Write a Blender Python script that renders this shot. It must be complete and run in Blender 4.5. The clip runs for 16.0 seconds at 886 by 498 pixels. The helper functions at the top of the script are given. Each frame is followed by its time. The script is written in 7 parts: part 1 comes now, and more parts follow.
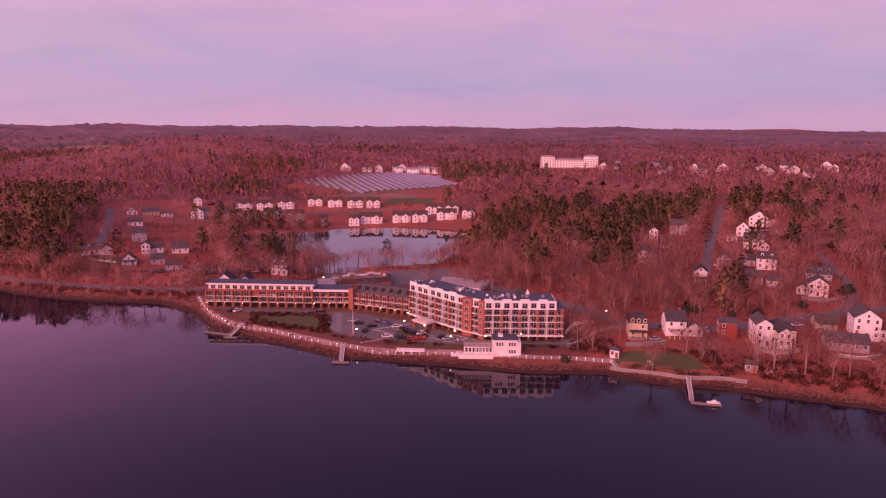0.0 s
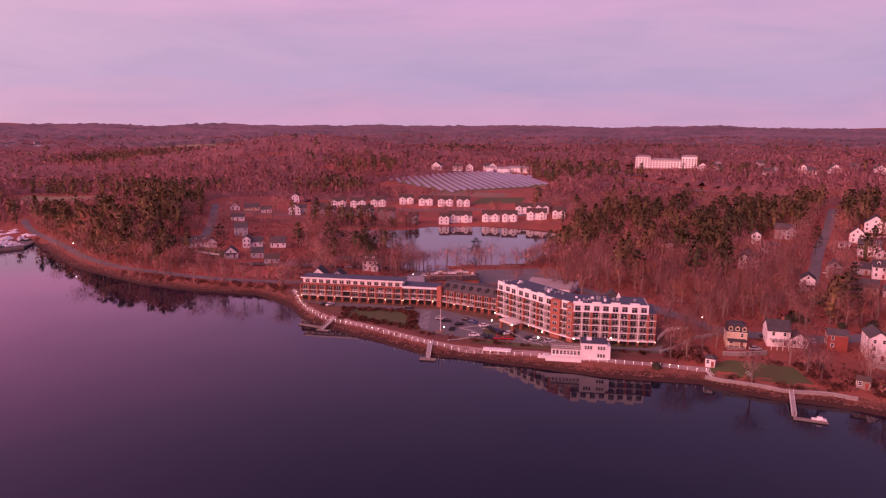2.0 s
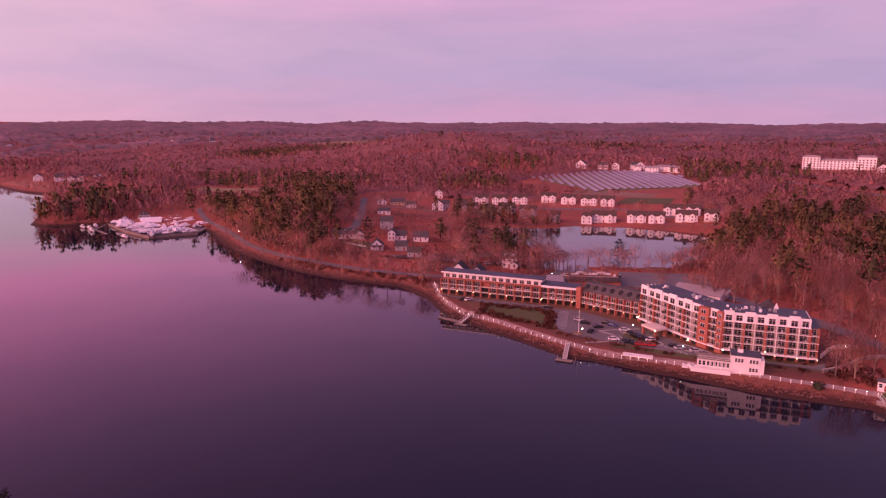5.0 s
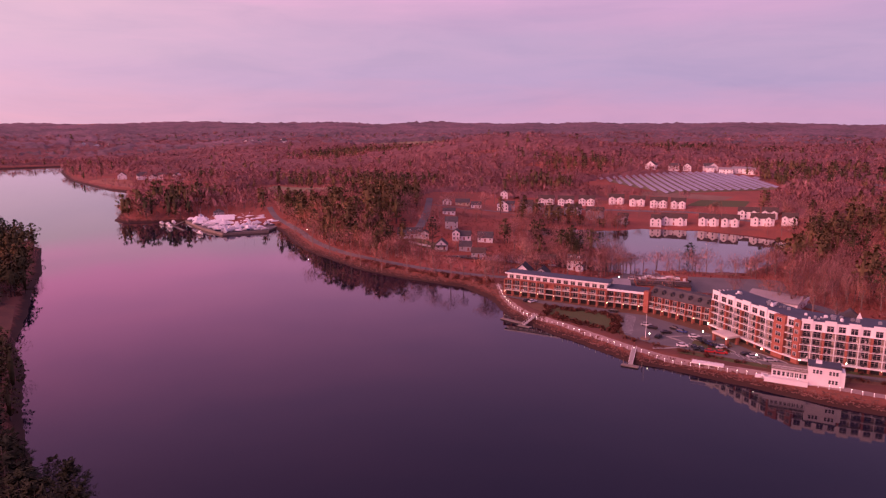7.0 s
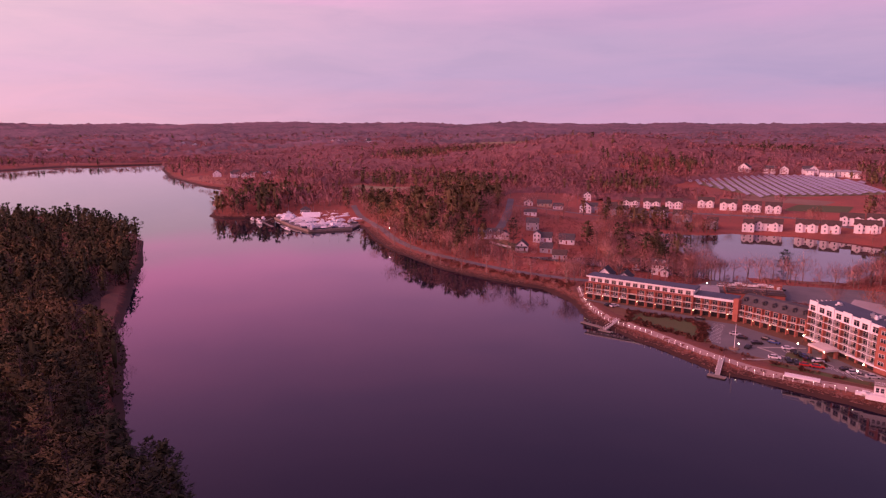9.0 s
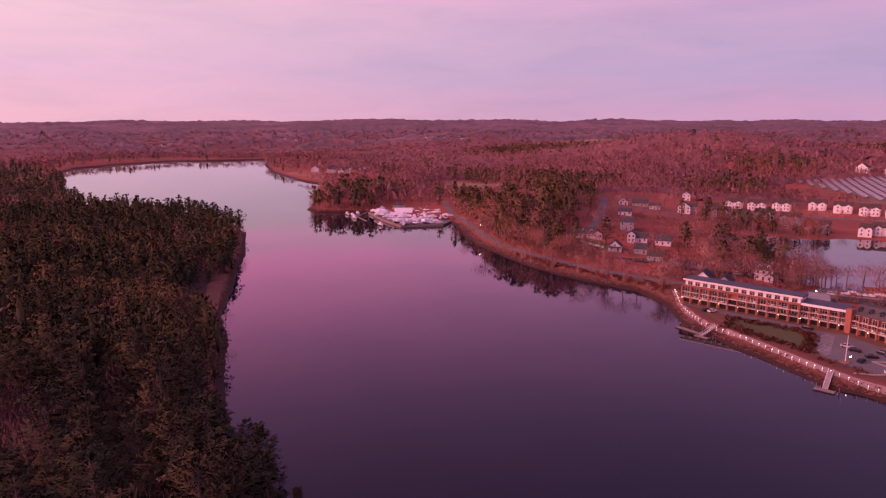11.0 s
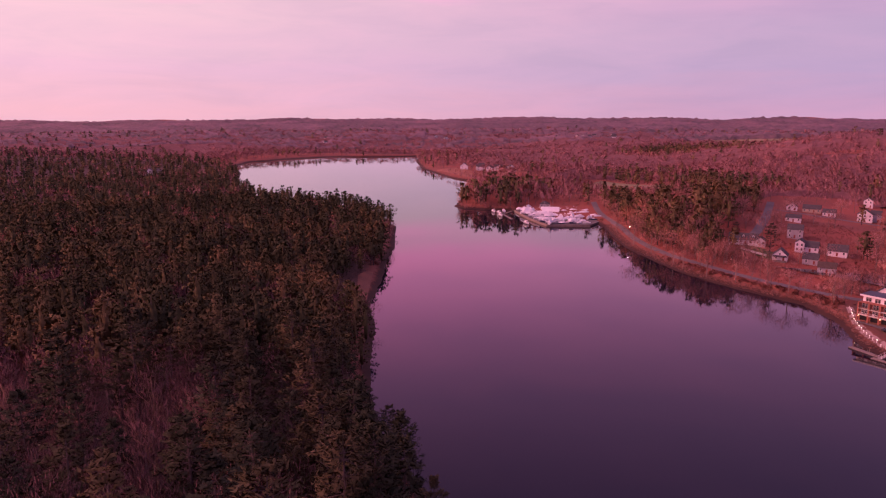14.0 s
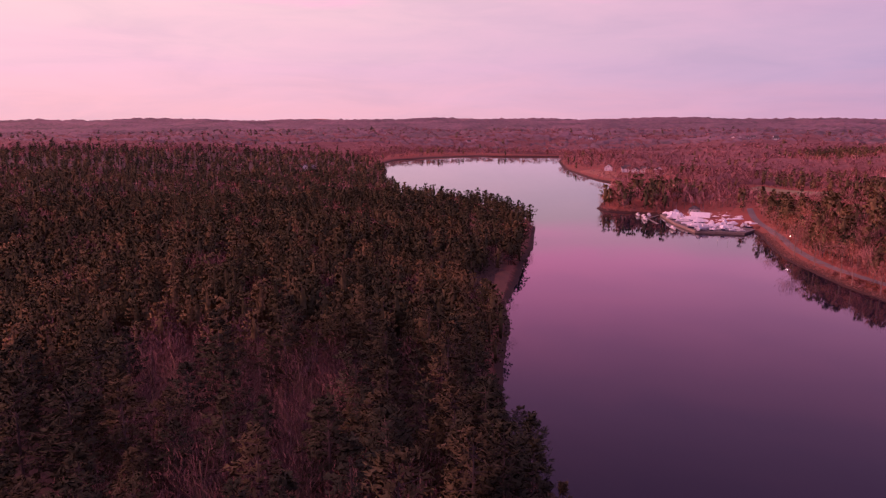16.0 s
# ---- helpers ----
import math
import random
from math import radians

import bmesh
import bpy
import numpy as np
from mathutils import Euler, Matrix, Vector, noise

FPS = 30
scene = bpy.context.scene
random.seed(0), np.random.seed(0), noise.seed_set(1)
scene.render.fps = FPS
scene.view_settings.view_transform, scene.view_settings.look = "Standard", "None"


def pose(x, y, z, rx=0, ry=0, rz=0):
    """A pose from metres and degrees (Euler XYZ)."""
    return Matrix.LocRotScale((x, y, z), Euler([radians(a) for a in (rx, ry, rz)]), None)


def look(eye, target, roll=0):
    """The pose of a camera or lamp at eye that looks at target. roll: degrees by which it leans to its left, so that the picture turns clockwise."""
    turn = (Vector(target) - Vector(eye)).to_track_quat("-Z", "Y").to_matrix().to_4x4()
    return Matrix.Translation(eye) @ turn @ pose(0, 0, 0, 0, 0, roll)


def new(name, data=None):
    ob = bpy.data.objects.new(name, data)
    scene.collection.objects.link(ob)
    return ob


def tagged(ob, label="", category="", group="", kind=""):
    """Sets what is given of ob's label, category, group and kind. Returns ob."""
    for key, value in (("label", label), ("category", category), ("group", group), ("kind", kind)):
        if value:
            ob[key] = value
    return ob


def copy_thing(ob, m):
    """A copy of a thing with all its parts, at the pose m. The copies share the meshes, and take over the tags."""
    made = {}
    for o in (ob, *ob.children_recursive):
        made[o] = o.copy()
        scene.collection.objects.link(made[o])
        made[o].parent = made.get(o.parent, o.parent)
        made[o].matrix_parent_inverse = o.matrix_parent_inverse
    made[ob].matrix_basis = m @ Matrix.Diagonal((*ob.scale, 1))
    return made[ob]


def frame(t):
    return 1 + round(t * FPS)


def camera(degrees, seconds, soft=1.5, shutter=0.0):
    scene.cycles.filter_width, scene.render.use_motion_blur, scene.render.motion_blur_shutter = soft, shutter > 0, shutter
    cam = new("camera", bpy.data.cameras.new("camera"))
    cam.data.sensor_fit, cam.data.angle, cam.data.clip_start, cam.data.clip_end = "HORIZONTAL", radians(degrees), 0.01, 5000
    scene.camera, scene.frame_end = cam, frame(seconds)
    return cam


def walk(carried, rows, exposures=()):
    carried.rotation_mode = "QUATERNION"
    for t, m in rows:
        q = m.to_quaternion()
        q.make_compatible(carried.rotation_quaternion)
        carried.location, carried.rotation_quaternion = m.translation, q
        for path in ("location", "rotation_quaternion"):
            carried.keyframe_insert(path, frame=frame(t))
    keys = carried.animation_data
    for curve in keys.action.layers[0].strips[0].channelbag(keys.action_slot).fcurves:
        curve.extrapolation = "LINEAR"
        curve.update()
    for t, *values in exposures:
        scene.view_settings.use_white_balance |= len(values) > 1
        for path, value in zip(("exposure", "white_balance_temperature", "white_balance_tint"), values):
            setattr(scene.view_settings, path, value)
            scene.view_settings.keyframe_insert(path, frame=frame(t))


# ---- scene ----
# ---- camera: it hangs in the air over the near bank and turns to its left ----
cam = camera(66.9, 16.0, soft=1.25)
EYE = (0.0, 0.0, 92.0)
TURNS = [  # seconds, yaw, pitch, lean
    (0.0, 0.00, -10.73, 0.43),
    (0.5, 1.75, -10.75, 0.40),
    (1.0, 3.47, -10.78, 0.34),
    (1.5, 5.51, -10.81, 0.29),
    (2.0, 7.71, -10.84, 0.28),
    (2.5, 9.93, -10.86, 0.29),
    (3.0, 12.21, -10.89, 0.28),
    (3.5, 14.49, -10.95, 0.24),
    (4.0, 16.65, -11.02, 0.21),
    (6.5, 23.77, -11.08, -0.00),
    (7.0, 25.42, -11.06, -0.03),
    (7.5, 27.09, -11.04, -0.05),
    (8.0, 28.81, -11.02, -0.03),
    (8.5, 30.53, -11.00, -0.04),
    (9.0, 32.38, -11.03, -0.06),
    (11.5, 42.41, -11.30, -0.12),
    (12.0, 44.78, -11.32, -0.12),
    (12.5, 47.40, -11.37, -0.14),
    (13.0, 49.77, -11.39, -0.15),
    (13.5, 50.89, -11.40, -0.15),
    (14.0, 52.76, -11.40, -0.17),
    (14.5, 55.59, -11.37, -0.20),
    (15.0, 58.63, -11.35, -0.22),
    (15.5, 61.69, -11.36, -0.18),
    (16.0, 64.76, -11.38, -0.10),
]


def aim(yaw, pitch, lean):
    a, b = radians(yaw), radians(pitch)
    return look(EYE, (EYE[0] - 100 * math.sin(a) * math.cos(b), EYE[1] + 100 * math.cos(a) * math.cos(b), EYE[2] + 100 * math.sin(b)), lean)


walk(cam, [(t, aim(a, b, c)) for t, a, b, c in TURNS], exposures=[(0.0, 0.0), (16.0, 0.0)])

# ---- sky and the low light of the set sun ----
GLOW = radians(138)  # the bright side of the sky, to the left of the first view
world = bpy.data.worlds.new("dusk_sky")
scene.world = world
world.use_nodes = True
wn, wl = world.node_tree.nodes, world.node_tree.links
wn.clear()


def wnode(kind, **inputs):
    n = wn.new(kind)
    for k, v in inputs.items():
        n.inputs[k].default_value = v
    return n


def wmath(op, a, b=None):
    n = wn.new("ShaderNodeMath")
    n.operation = op
    for i, s in enumerate((a, b)):
        if isinstance(s, (int, float)):
            n.inputs[i].default_value = s
        elif s is not None:
            wl.new(s, n.inputs[i])
    return n.outputs[0]


def wramp(fac, stops):
    n = wn.new("ShaderNodeValToRGB")
    while len(n.color_ramp.elements) < len(stops):
        n.color_ramp.elements.new(0.5)
    for e, (p, c) in zip(n.color_ramp.elements, stops):
        e.position, e.color = p, (*c, 1)
    wl.new(fac, n.inputs[0])
    return n.outputs[0]


def wmix(fac, a, b, blend="MIX"):
    n = wn.new("ShaderNodeMix")
    n.data_type, n.blend_type = "RGBA", blend
    for k, s in ((0, fac), (6, a), (7, b)):
        if isinstance(s, (int, float)):
            n.inputs[k].default_value = s
        else:
            wl.new(s, n.inputs[k])
    return n.outputs[2]


coord = wn.new("ShaderNodeTexCoord")
axes = wn.new("ShaderNodeSeparateXYZ")
wl.new(coord.outputs["Generated"], axes.inputs[0])
rise = wmath("MAXIMUM", axes.outputs[2], 0.0)
side = wmath("ADD", wmath("MULTIPLY", axes.outputs[0], -math.sin(GLOW)), wmath("MULTIPLY", axes.outputs[1], math.cos(GLOW)))
streak = wn.new("ShaderNodeMapping")
streak.inputs["Scale"].default_value = (2.0, 2.0, 14.0)
wl.new(coord.outputs["Generated"], streak.inputs[0])
cloud = wnode("ShaderNodeTexNoise", Scale=2.2, Detail=5.0, Roughness=0.55)
wl.new(streak.outputs[0], cloud.inputs["Vector"])
lift = wmath("ADD", rise, wmath("MULTIPLY", wmath("SUBTRACT", cloud.outputs["Fac"], 0.5), 0.075))
dark_side = wramp(lift, [(0.0, (0.64, 0.36, 0.57)), (0.05, (0.50, 0.36, 0.60)), (0.10, (0.54, 0.37, 0.60)), (0.15, (0.62, 0.37, 0.61)), (0.21, (0.70, 0.38, 0.68)), (0.31, (0.42, 0.24, 0.50)), (0.50, (0.30, 0.18, 0.42)), (1.0, (0.29, 0.18, 0.34))])
glow_side = wramp(lift, [(0.0, (1.00, 0.54, 0.64)), (0.06, (0.98, 0.55, 0.72)), (0.15, (1.02, 0.64, 0.72)), (0.20, (1.55, 0.44, 0.90)), (0.29, (1.45, 0.42, 0.92)), (0.42, (0.90, 0.35, 0.78)), (0.62, (0.48, 0.23, 0.52)), (1.0, (0.29, 0.18, 0.34))])


def wspan(value, low, high):
    n = wn.new("ShaderNodeMapRange")
    n.interpolation_type = "SMOOTHSTEP"
    n.inputs["From Min"].default_value, n.inputs["From Max"].default_value = low, high
    wl.new(value, n.inputs["Value"])
    return n.outputs[0]


low_glow, high_glow, high_part = wspan(side, -0.62, 0.92), wspan(side, -1.0, 0.55), wspan(lift, 0.14, 0.21)
toward = wmath("ADD", wmath("MULTIPLY", low_glow, wmath("SUBTRACT", 1.0, high_part)), wmath("MULTIPLY", high_glow, high_part))
blend = wmix(toward, dark_side, glow_side)
sky = wn.new("ShaderNodeTexSky")
sky.sky_type, sky.sun_disc, sky.sun_elevation, sky.sun_rotation = "NISHITA", False, radians(1.0), -GLOW
blend = wmix(0.02, blend, sky.outputs[0])
veil = wn.new("ShaderNodeMapping")
veil.inputs["Scale"].default_value = (1.6, 1.6, 9.0)
veil.inputs["Rotation"].default_value = (0.10, 0.06, 0.5)
wl.new(coord.outputs["Generated"], veil.inputs[0])
wisps = wnode("ShaderNodeTexNoise", Scale=3.4, Detail=6.0, Roughness=0.6, Distortion=0.5)
wl.new(veil.outputs[0], wisps.inputs["Vector"])
thin_cloud = wramp(wisps.outputs["Fac"], [(0.30, (0.92, 0.95, 0.965)), (0.5, (1.0, 1.0, 1.0)), (0.70, (1.06, 1.025, 1.02))])
blend = wmix(1.0, blend, thin_cloud, "MULTIPLY")
back = wn.new("ShaderNodeBackground")
wl.new(blend, back.inputs["Color"])
back.inputs["Strength"].default_value = 1.0
wl.new(back.outputs[0], wn.new("ShaderNodeOutputWorld").inputs["Surface"])

sun = new("sun", bpy.data.lights.new("sun", "SUN"))
sun.data.energy, sun.data.angle, sun.data.color = 5.0, radians(60), (1.0, 0.37, 0.345)
sun.matrix_world = look((-400 * math.sin(GLOW), 400 * math.cos(GLOW), 140), (0, 0, 0))

# ---- materials ----
def material(name, color, rough=0.8, second=None, scale=1.0, fine=8.0, spread=0.35, bump=0.0, metal=0.0, glow=0.0, random_tone=0.0, coords="Object", ior=1.45, island=0.0, tone=0.0, grain=0.7):
    """A surface whose colour wanders between two tones at two scales, with some grain."""
    m = bpy.data.materials.new(name)
    m.use_nodes = True
    n, l = m.node_tree.nodes, m.node_tree.links
    shade = n["Principled BSDF"]
    shade.inputs["Roughness"].default_value, shade.inputs["Metallic"].default_value, shade.inputs["IOR"].default_value = rough, metal, ior
    second = second or tuple(c * (1 - spread) for c in color)
    tc = n.new("ShaderNodeTexCoord")
    where = tc.outputs[coords]
    big, small = n.new("ShaderNodeTexNoise"), n.new("ShaderNodeTexNoise")
    big.inputs["Scale"].default_value, big.inputs["Detail"].default_value = scale, 4
    small.inputs["Scale"].default_value, small.inputs["Detail"].default_value = scale * fine, 3
    for t in (big, small):
        l.new(where, t.inputs["Vector"])

    def sums(op, a, b):
        q = n.new("ShaderNodeMath")
        q.operation = op
        for i, s in enumerate((a, b)):
            if isinstance(s, (int, float)):
                q.inputs[i].default_value = s
            else:
                l.new(s, q.inputs[i])
        return q.outputs[0]

    f = sums("ADD", sums("MULTIPLY", sums("SUBTRACT", big.outputs["Fac"], 0.5), 1.8), sums("ADD", sums("MULTIPLY", small.outputs["Fac"], grain), 0.5 - grain / 2))
    if random_tone:
        f = sums("ADD", f, sums("MULTIPLY", sums("SUBTRACT", n.new("ShaderNodeObjectInfo").outputs["Random"], 0.5), random_tone))
    if island:
        f = sums("ADD", f, sums("MULTIPLY", sums("SUBTRACT", n.new("ShaderNodeNewGeometry").outputs["Random Per Island"], 0.5), island))
    if tone:
        a = n.new("ShaderNodeAttribute")
        a.attribute_name = "tone"
        f = sums("ADD", f, sums("MULTIPLY", sums("SUBTRACT", a.outputs["Fac"], 0.5), tone))
    ramp = n.new("ShaderNodeValToRGB")
    ramp.color_ramp.elements[0].color, ramp.color_ramp.elements[1].color = (*second, 1), (*color, 1)
    l.new(f, ramp.inputs[0])
    l.new(ramp.outputs[0], shade.inputs["Base Color"])
    if bump:
        b = n.new("ShaderNodeBump")
        b.inputs["Strength"].default_value, b.inputs["Distance"].default_value = 0.6, bump
        l.new(small.outputs["Fac"], b.inputs["Height"])
        l.new(b.outputs[0], shade.inputs["Normal"])
    if glow:
        shade.inputs["Emission Color"].default_value, shade.inputs["Emission Strength"].default_value = (*color, 1), glow
    return m


MAT = dict(
    white=material("white_paint", (0.86, 0.84, 0.82), 0.6, (0.77, 0.75, 0.73), 0.4),
    cream=material("cream_render", (0.72, 0.66, 0.58), 0.7, (0.60, 0.54, 0.47), 0.3),
    brick=material("red_brick", (0.40, 0.145, 0.098), 0.85, (0.27, 0.09, 0.065), 0.5, 14),
    # balcony back walls, the shade of the recess put into a duller tone
    buff=material("shaded_render", (0.46, 0.37, 0.31), 0.75, (0.34, 0.27, 0.23), 0.3),
    sash=material("aluminium_sash", (0.62, 0.57, 0.54), 0.5, (0.50, 0.46, 0.44), 0.6),
    siding=material("white_clapboard", (0.83, 0.81, 0.79), 0.65, (0.72, 0.70, 0.69), 0.35),
    grey_siding=material("grey_clapboard", (0.42, 0.41, 0.42), 0.7, (0.30, 0.29, 0.31), 0.35),
    tan_siding=material("tan_clapboard", (0.55, 0.45, 0.34), 0.7, (0.42, 0.34, 0.26), 0.35),
    yellow_siding=material("yellow_clapboard", (0.66, 0.55, 0.38), 0.7, (0.52, 0.42, 0.29), 0.35),
    red_siding=material("red_clapboard", (0.30, 0.07, 0.05), 0.75, (0.20, 0.05, 0.04), 0.35),
    shingle=material("dark_shingles", (0.085, 0.08, 0.088), 0.92, (0.05, 0.047, 0.052), 0.6, 16, bump=0.02, ior=1.25),
    slate=material("grey_slate", (0.115, 0.105, 0.11), 0.92, (0.07, 0.065, 0.068), 0.5, 16, bump=0.02, ior=1.25),
    brown_roof=material("brown_shingles", (0.115, 0.085, 0.075), 0.92, (0.07, 0.052, 0.046), 0.5, 16, ior=1.25),
    membrane=material("roof_membrane", (0.075, 0.085, 0.12), 0.7, (0.05, 0.055, 0.08), 0.15, 10),
    pale_roof=material("pale_flat_roof", (0.34, 0.31, 0.32), 0.8, (0.24, 0.22, 0.23), 0.15, 10),
    glass=material("window_glass", (0.03, 0.035, 0.045), 0.08, (0.02, 0.022, 0.03), 0.3, ior=1.5),
    lit_glass=material("lit_window", (1.0, 0.62, 0.25), 0.3, (1.0, 0.55, 0.2), 0.5, glow=0.35),
    # near-black paint for the shade inside openings that are not cut
    dark=material("opening_shade", (0.02, 0.018, 0.018), 0.8),
    rail=material("dark_railing", (0.09, 0.08, 0.08), 0.5, (0.06, 0.05, 0.05), 1.0),
    asphalt=material("asphalt", (0.175, 0.165, 0.17), 0.88, (0.115, 0.11, 0.113), 0.12, 25),
    old_asphalt=material("worn_asphalt", (0.20, 0.175, 0.175), 0.88, (0.12, 0.105, 0.105), 0.12, 25),
    concrete=material("concrete", (0.40, 0.38, 0.36), 0.85, (0.28, 0.26, 0.25), 0.3, 12),
    lawn=material("lawn", (0.075, 0.105, 0.034), 0.95, (0.10, 0.078, 0.036), 0.12, 16, bump=0.05),
    verge=material("rough_grass", (0.19, 0.10, 0.055), 0.95, (0.12, 0.06, 0.04), 0.15, 14, bump=0.06),
    straw=material("dry_field", (0.27, 0.225, 0.12), 0.95, (0.17, 0.135, 0.07), 0.02, 16),
    marsh=material("marsh_grass", (0.36, 0.15, 0.09), 0.95, (0.26, 0.10, 0.065), 0.04, 14),
    earth=material("bare_earth", (0.27, 0.17, 0.12), 0.95, (0.17, 0.10, 0.07), 0.05, 12),
    sand=material("pale_sand", (0.29, 0.115, 0.07), 0.95, (0.15, 0.07, 0.05), 0.1, 12),
    walk=material("walk_gravel", (0.36, 0.27, 0.25), 0.9, (0.26, 0.19, 0.18), 0.3, 12),
    stone=material("grey_stone", (0.30, 0.27, 0.25), 0.9, (0.17, 0.15, 0.14), 0.6, 8, bump=0.05, random_tone=0.8),
    wood=material("weathered_wood", (0.30, 0.25, 0.21), 0.85, (0.19, 0.15, 0.13), 0.8, 10),
    pole_wood=material("pole_wood", (0.22, 0.16, 0.12), 0.85, (0.14, 0.10, 0.08), 0.8, 10),
    metal=material("galvanised_metal", (0.55, 0.55, 0.56), 0.4, (0.42, 0.42, 0.43), 1.0, metal=0.8),
    # pale lilac base: the sky's reflection painted onto the solar panels
    panel=material("sky_tinted_cells", (0.34, 0.32, 0.40), 0.3, (0.26, 0.25, 0.33), 0.05),
    wrap=material("white_shrink_wrap", (0.90, 0.90, 0.91), 0.4, (0.80, 0.80, 0.82), 0.5),
    hull=material("boat_hull", (0.82, 0.82, 0.83), 0.3, (0.62, 0.62, 0.65), 0.4),
    blue_hull=material("dark_hull", (0.06, 0.08, 0.14), 0.35, (0.04, 0.05, 0.09), 0.4),
    tyre=material("tyre_rubber", (0.025, 0.025, 0.025), 0.9),
    bulb=material("lamp_bulb", (1.0, 0.86, 0.66), 0.4, (1.0, 0.84, 0.62), 1.0, glow=14.0),
    walk_bulb=material("walk_bulb", (1.0, 0.86, 0.66), 0.4, (1.0, 0.84, 0.62), 1.0, glow=12.0),
    warm_bulb=material("warm_bulb", (1.0, 0.70, 0.38), 0.4, (1.0, 0.66, 0.34), 1.0, glow=10.0),
    pine_bark=material("pine_bark", (0.095, 0.068, 0.066), 0.95, (0.055, 0.04, 0.04), 0.8, 10, random_tone=0.5),
    bark=material("bark", (0.27, 0.185, 0.155), 0.95, (0.15, 0.10, 0.085), 0.8, 10, random_tone=0.6),
    # far tree tops, distance haze put into the mauve base colour
    canopy=material("hazed_canopy", (0.24, 0.135, 0.165), 0.95, (0.06, 0.05, 0.055), 0.005, 14, bump=3.0, grain=1.4),
    shrub=material("shrub_twigs", (0.27, 0.095, 0.065), 0.95, (0.13, 0.052, 0.038), 0.2, 9, random_tone=0.8, island=0.6),
)
for key, c in dict(car_white=(0.75, 0.75, 0.75), car_black=(0.02, 0.02, 0.022), car_red=(0.45, 0.03, 0.03), car_silver=(0.45, 0.46, 0.48), car_blue=(0.05, 0.08, 0.2)).items():
    MAT[key] = material(key + "_paint", c, 0.25, tuple(0.9 * v for v in c), 0.5)


def ground_material():
    """Leaf litter on the land, stones and weed towards the tide line."""
    m = material("leaf_litter", (0.36, 0.090, 0.060), 0.95, (0.17, 0.064, 0.048), 0.035, 16, bump=0.15)
    n, l = m.node_tree.nodes, m.node_tree.links
    shade, ramp = n["Principled BSDF"], n["Color Ramp"]
    xyz = n.new("ShaderNodeSeparateXYZ")
    l.new(n["Texture Coordinate"].outputs["Object"], xyz.inputs[0])
    rag = n.new("ShaderNodeTexNoise")
    rag.inputs["Scale"].default_value, rag.inputs["Detail"].default_value = 0.35, 6
    l.new(n["Texture Coordinate"].outputs["Object"], rag.inputs["Vector"])
    add = n.new("ShaderNodeMath")
    add.operation = "MULTIPLY_ADD"
    l.new(rag.outputs["Fac"], add.inputs[0])
    add.inputs[1].default_value = 2.4
    l.new(xyz.outputs[2], add.inputs[2])
    tide = n.new("ShaderNodeValToRGB")
    stops = [(0.0, (0.03, 0.018, 0.016)), (0.50, (0.05, 0.02, 0.015)), (0.60, (0.12, 0.036, 0.024)), (0.68, (0.20, 0.075, 0.055)), (0.85, (0.20, 0.075, 0.052))]
    while len(tide.color_ramp.elements) < len(stops):
        tide.color_ramp.elements.new(0.5)
    for e, (p, c) in zip(tide.color_ramp.elements, stops):
        e.position, e.color = p, (*c, 1)
    span = n.new("ShaderNodeMapRange")
    span.inputs["From Min"].default_value, span.inputs["From Max"].default_value = -0.5, 5.0
    l.new(add.outputs[0], span.inputs["Value"])
    l.new(span.outputs[0], tide.inputs[0])
    pick = n.new("ShaderNodeMapRange")
    pick.inputs["From Min"].default_value, pick.inputs["From Max"].default_value = 3.6, 4.8
    l.new(add.outputs[0], pick.inputs["Value"])
    mix = n.new("ShaderNodeMix")
    mix.data_type = "RGBA"
    l.new(pick.outputs[0], mix.inputs[0])
    l.new(tide.outputs[0], mix.inputs[6])
    # dark floor tone: painted shade under the pines, dull grass by the hotel
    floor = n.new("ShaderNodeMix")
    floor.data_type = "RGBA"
    shade_grass = n.new("ShaderNodeAttribute")
    shade_grass.attribute_name = "tone"
    l.new(shade_grass.outputs["Fac"], floor.inputs[0])
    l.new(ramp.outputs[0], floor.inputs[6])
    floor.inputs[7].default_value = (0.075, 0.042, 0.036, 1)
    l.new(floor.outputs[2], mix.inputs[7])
    l.new(mix.outputs[2], shade.inputs["Base Color"])
    return m


def water_material(name, deep, ripple):
    m = bpy.data.materials.new(name)
    m.use_nodes = True
    n, l = m.node_tree.nodes, m.node_tree.links
    s = n["Principled BSDF"]
    s.inputs["Base Color"].default_value, s.inputs["Roughness"].default_value, s.inputs["IOR"].default_value = (*deep, 1), 0.03, 1.27
    tc, b = n.new("ShaderNodeTexCoord"), n.new("ShaderNodeBump")
    small, large = n.new("ShaderNodeTexNoise"), n.new("ShaderNodeTexNoise")
    small.inputs["Scale"].default_value, small.inputs["Detail"].default_value = 0.9, 3
    large.inputs["Scale"].default_value, large.inputs["Detail"].default_value = 0.02, 3
    mul = n.new("ShaderNodeMath")
    mul.operation = "MULTIPLY"
    for t, i in ((small, 0), (large, 1)):
        l.new(tc.outputs["Object"], t.inputs["Vector"])
        l.new(t.outputs["Fac"], mul.inputs[i])
    b.inputs["Strength"].default_value, b.inputs["Distance"].default_value = 1.0, ripple
    l.new(mul.outputs[0], b.inputs["Height"])
    l.new(b.outputs[0], s.inputs["Normal"])
    s.inputs["Coat Weight"].default_value, s.inputs["Coat IOR"].default_value, s.inputs["Coat Roughness"].default_value = 0.9, 1.08, 0.03
    l.new(b.outputs[0], s.inputs["Coat Normal"])
    return m


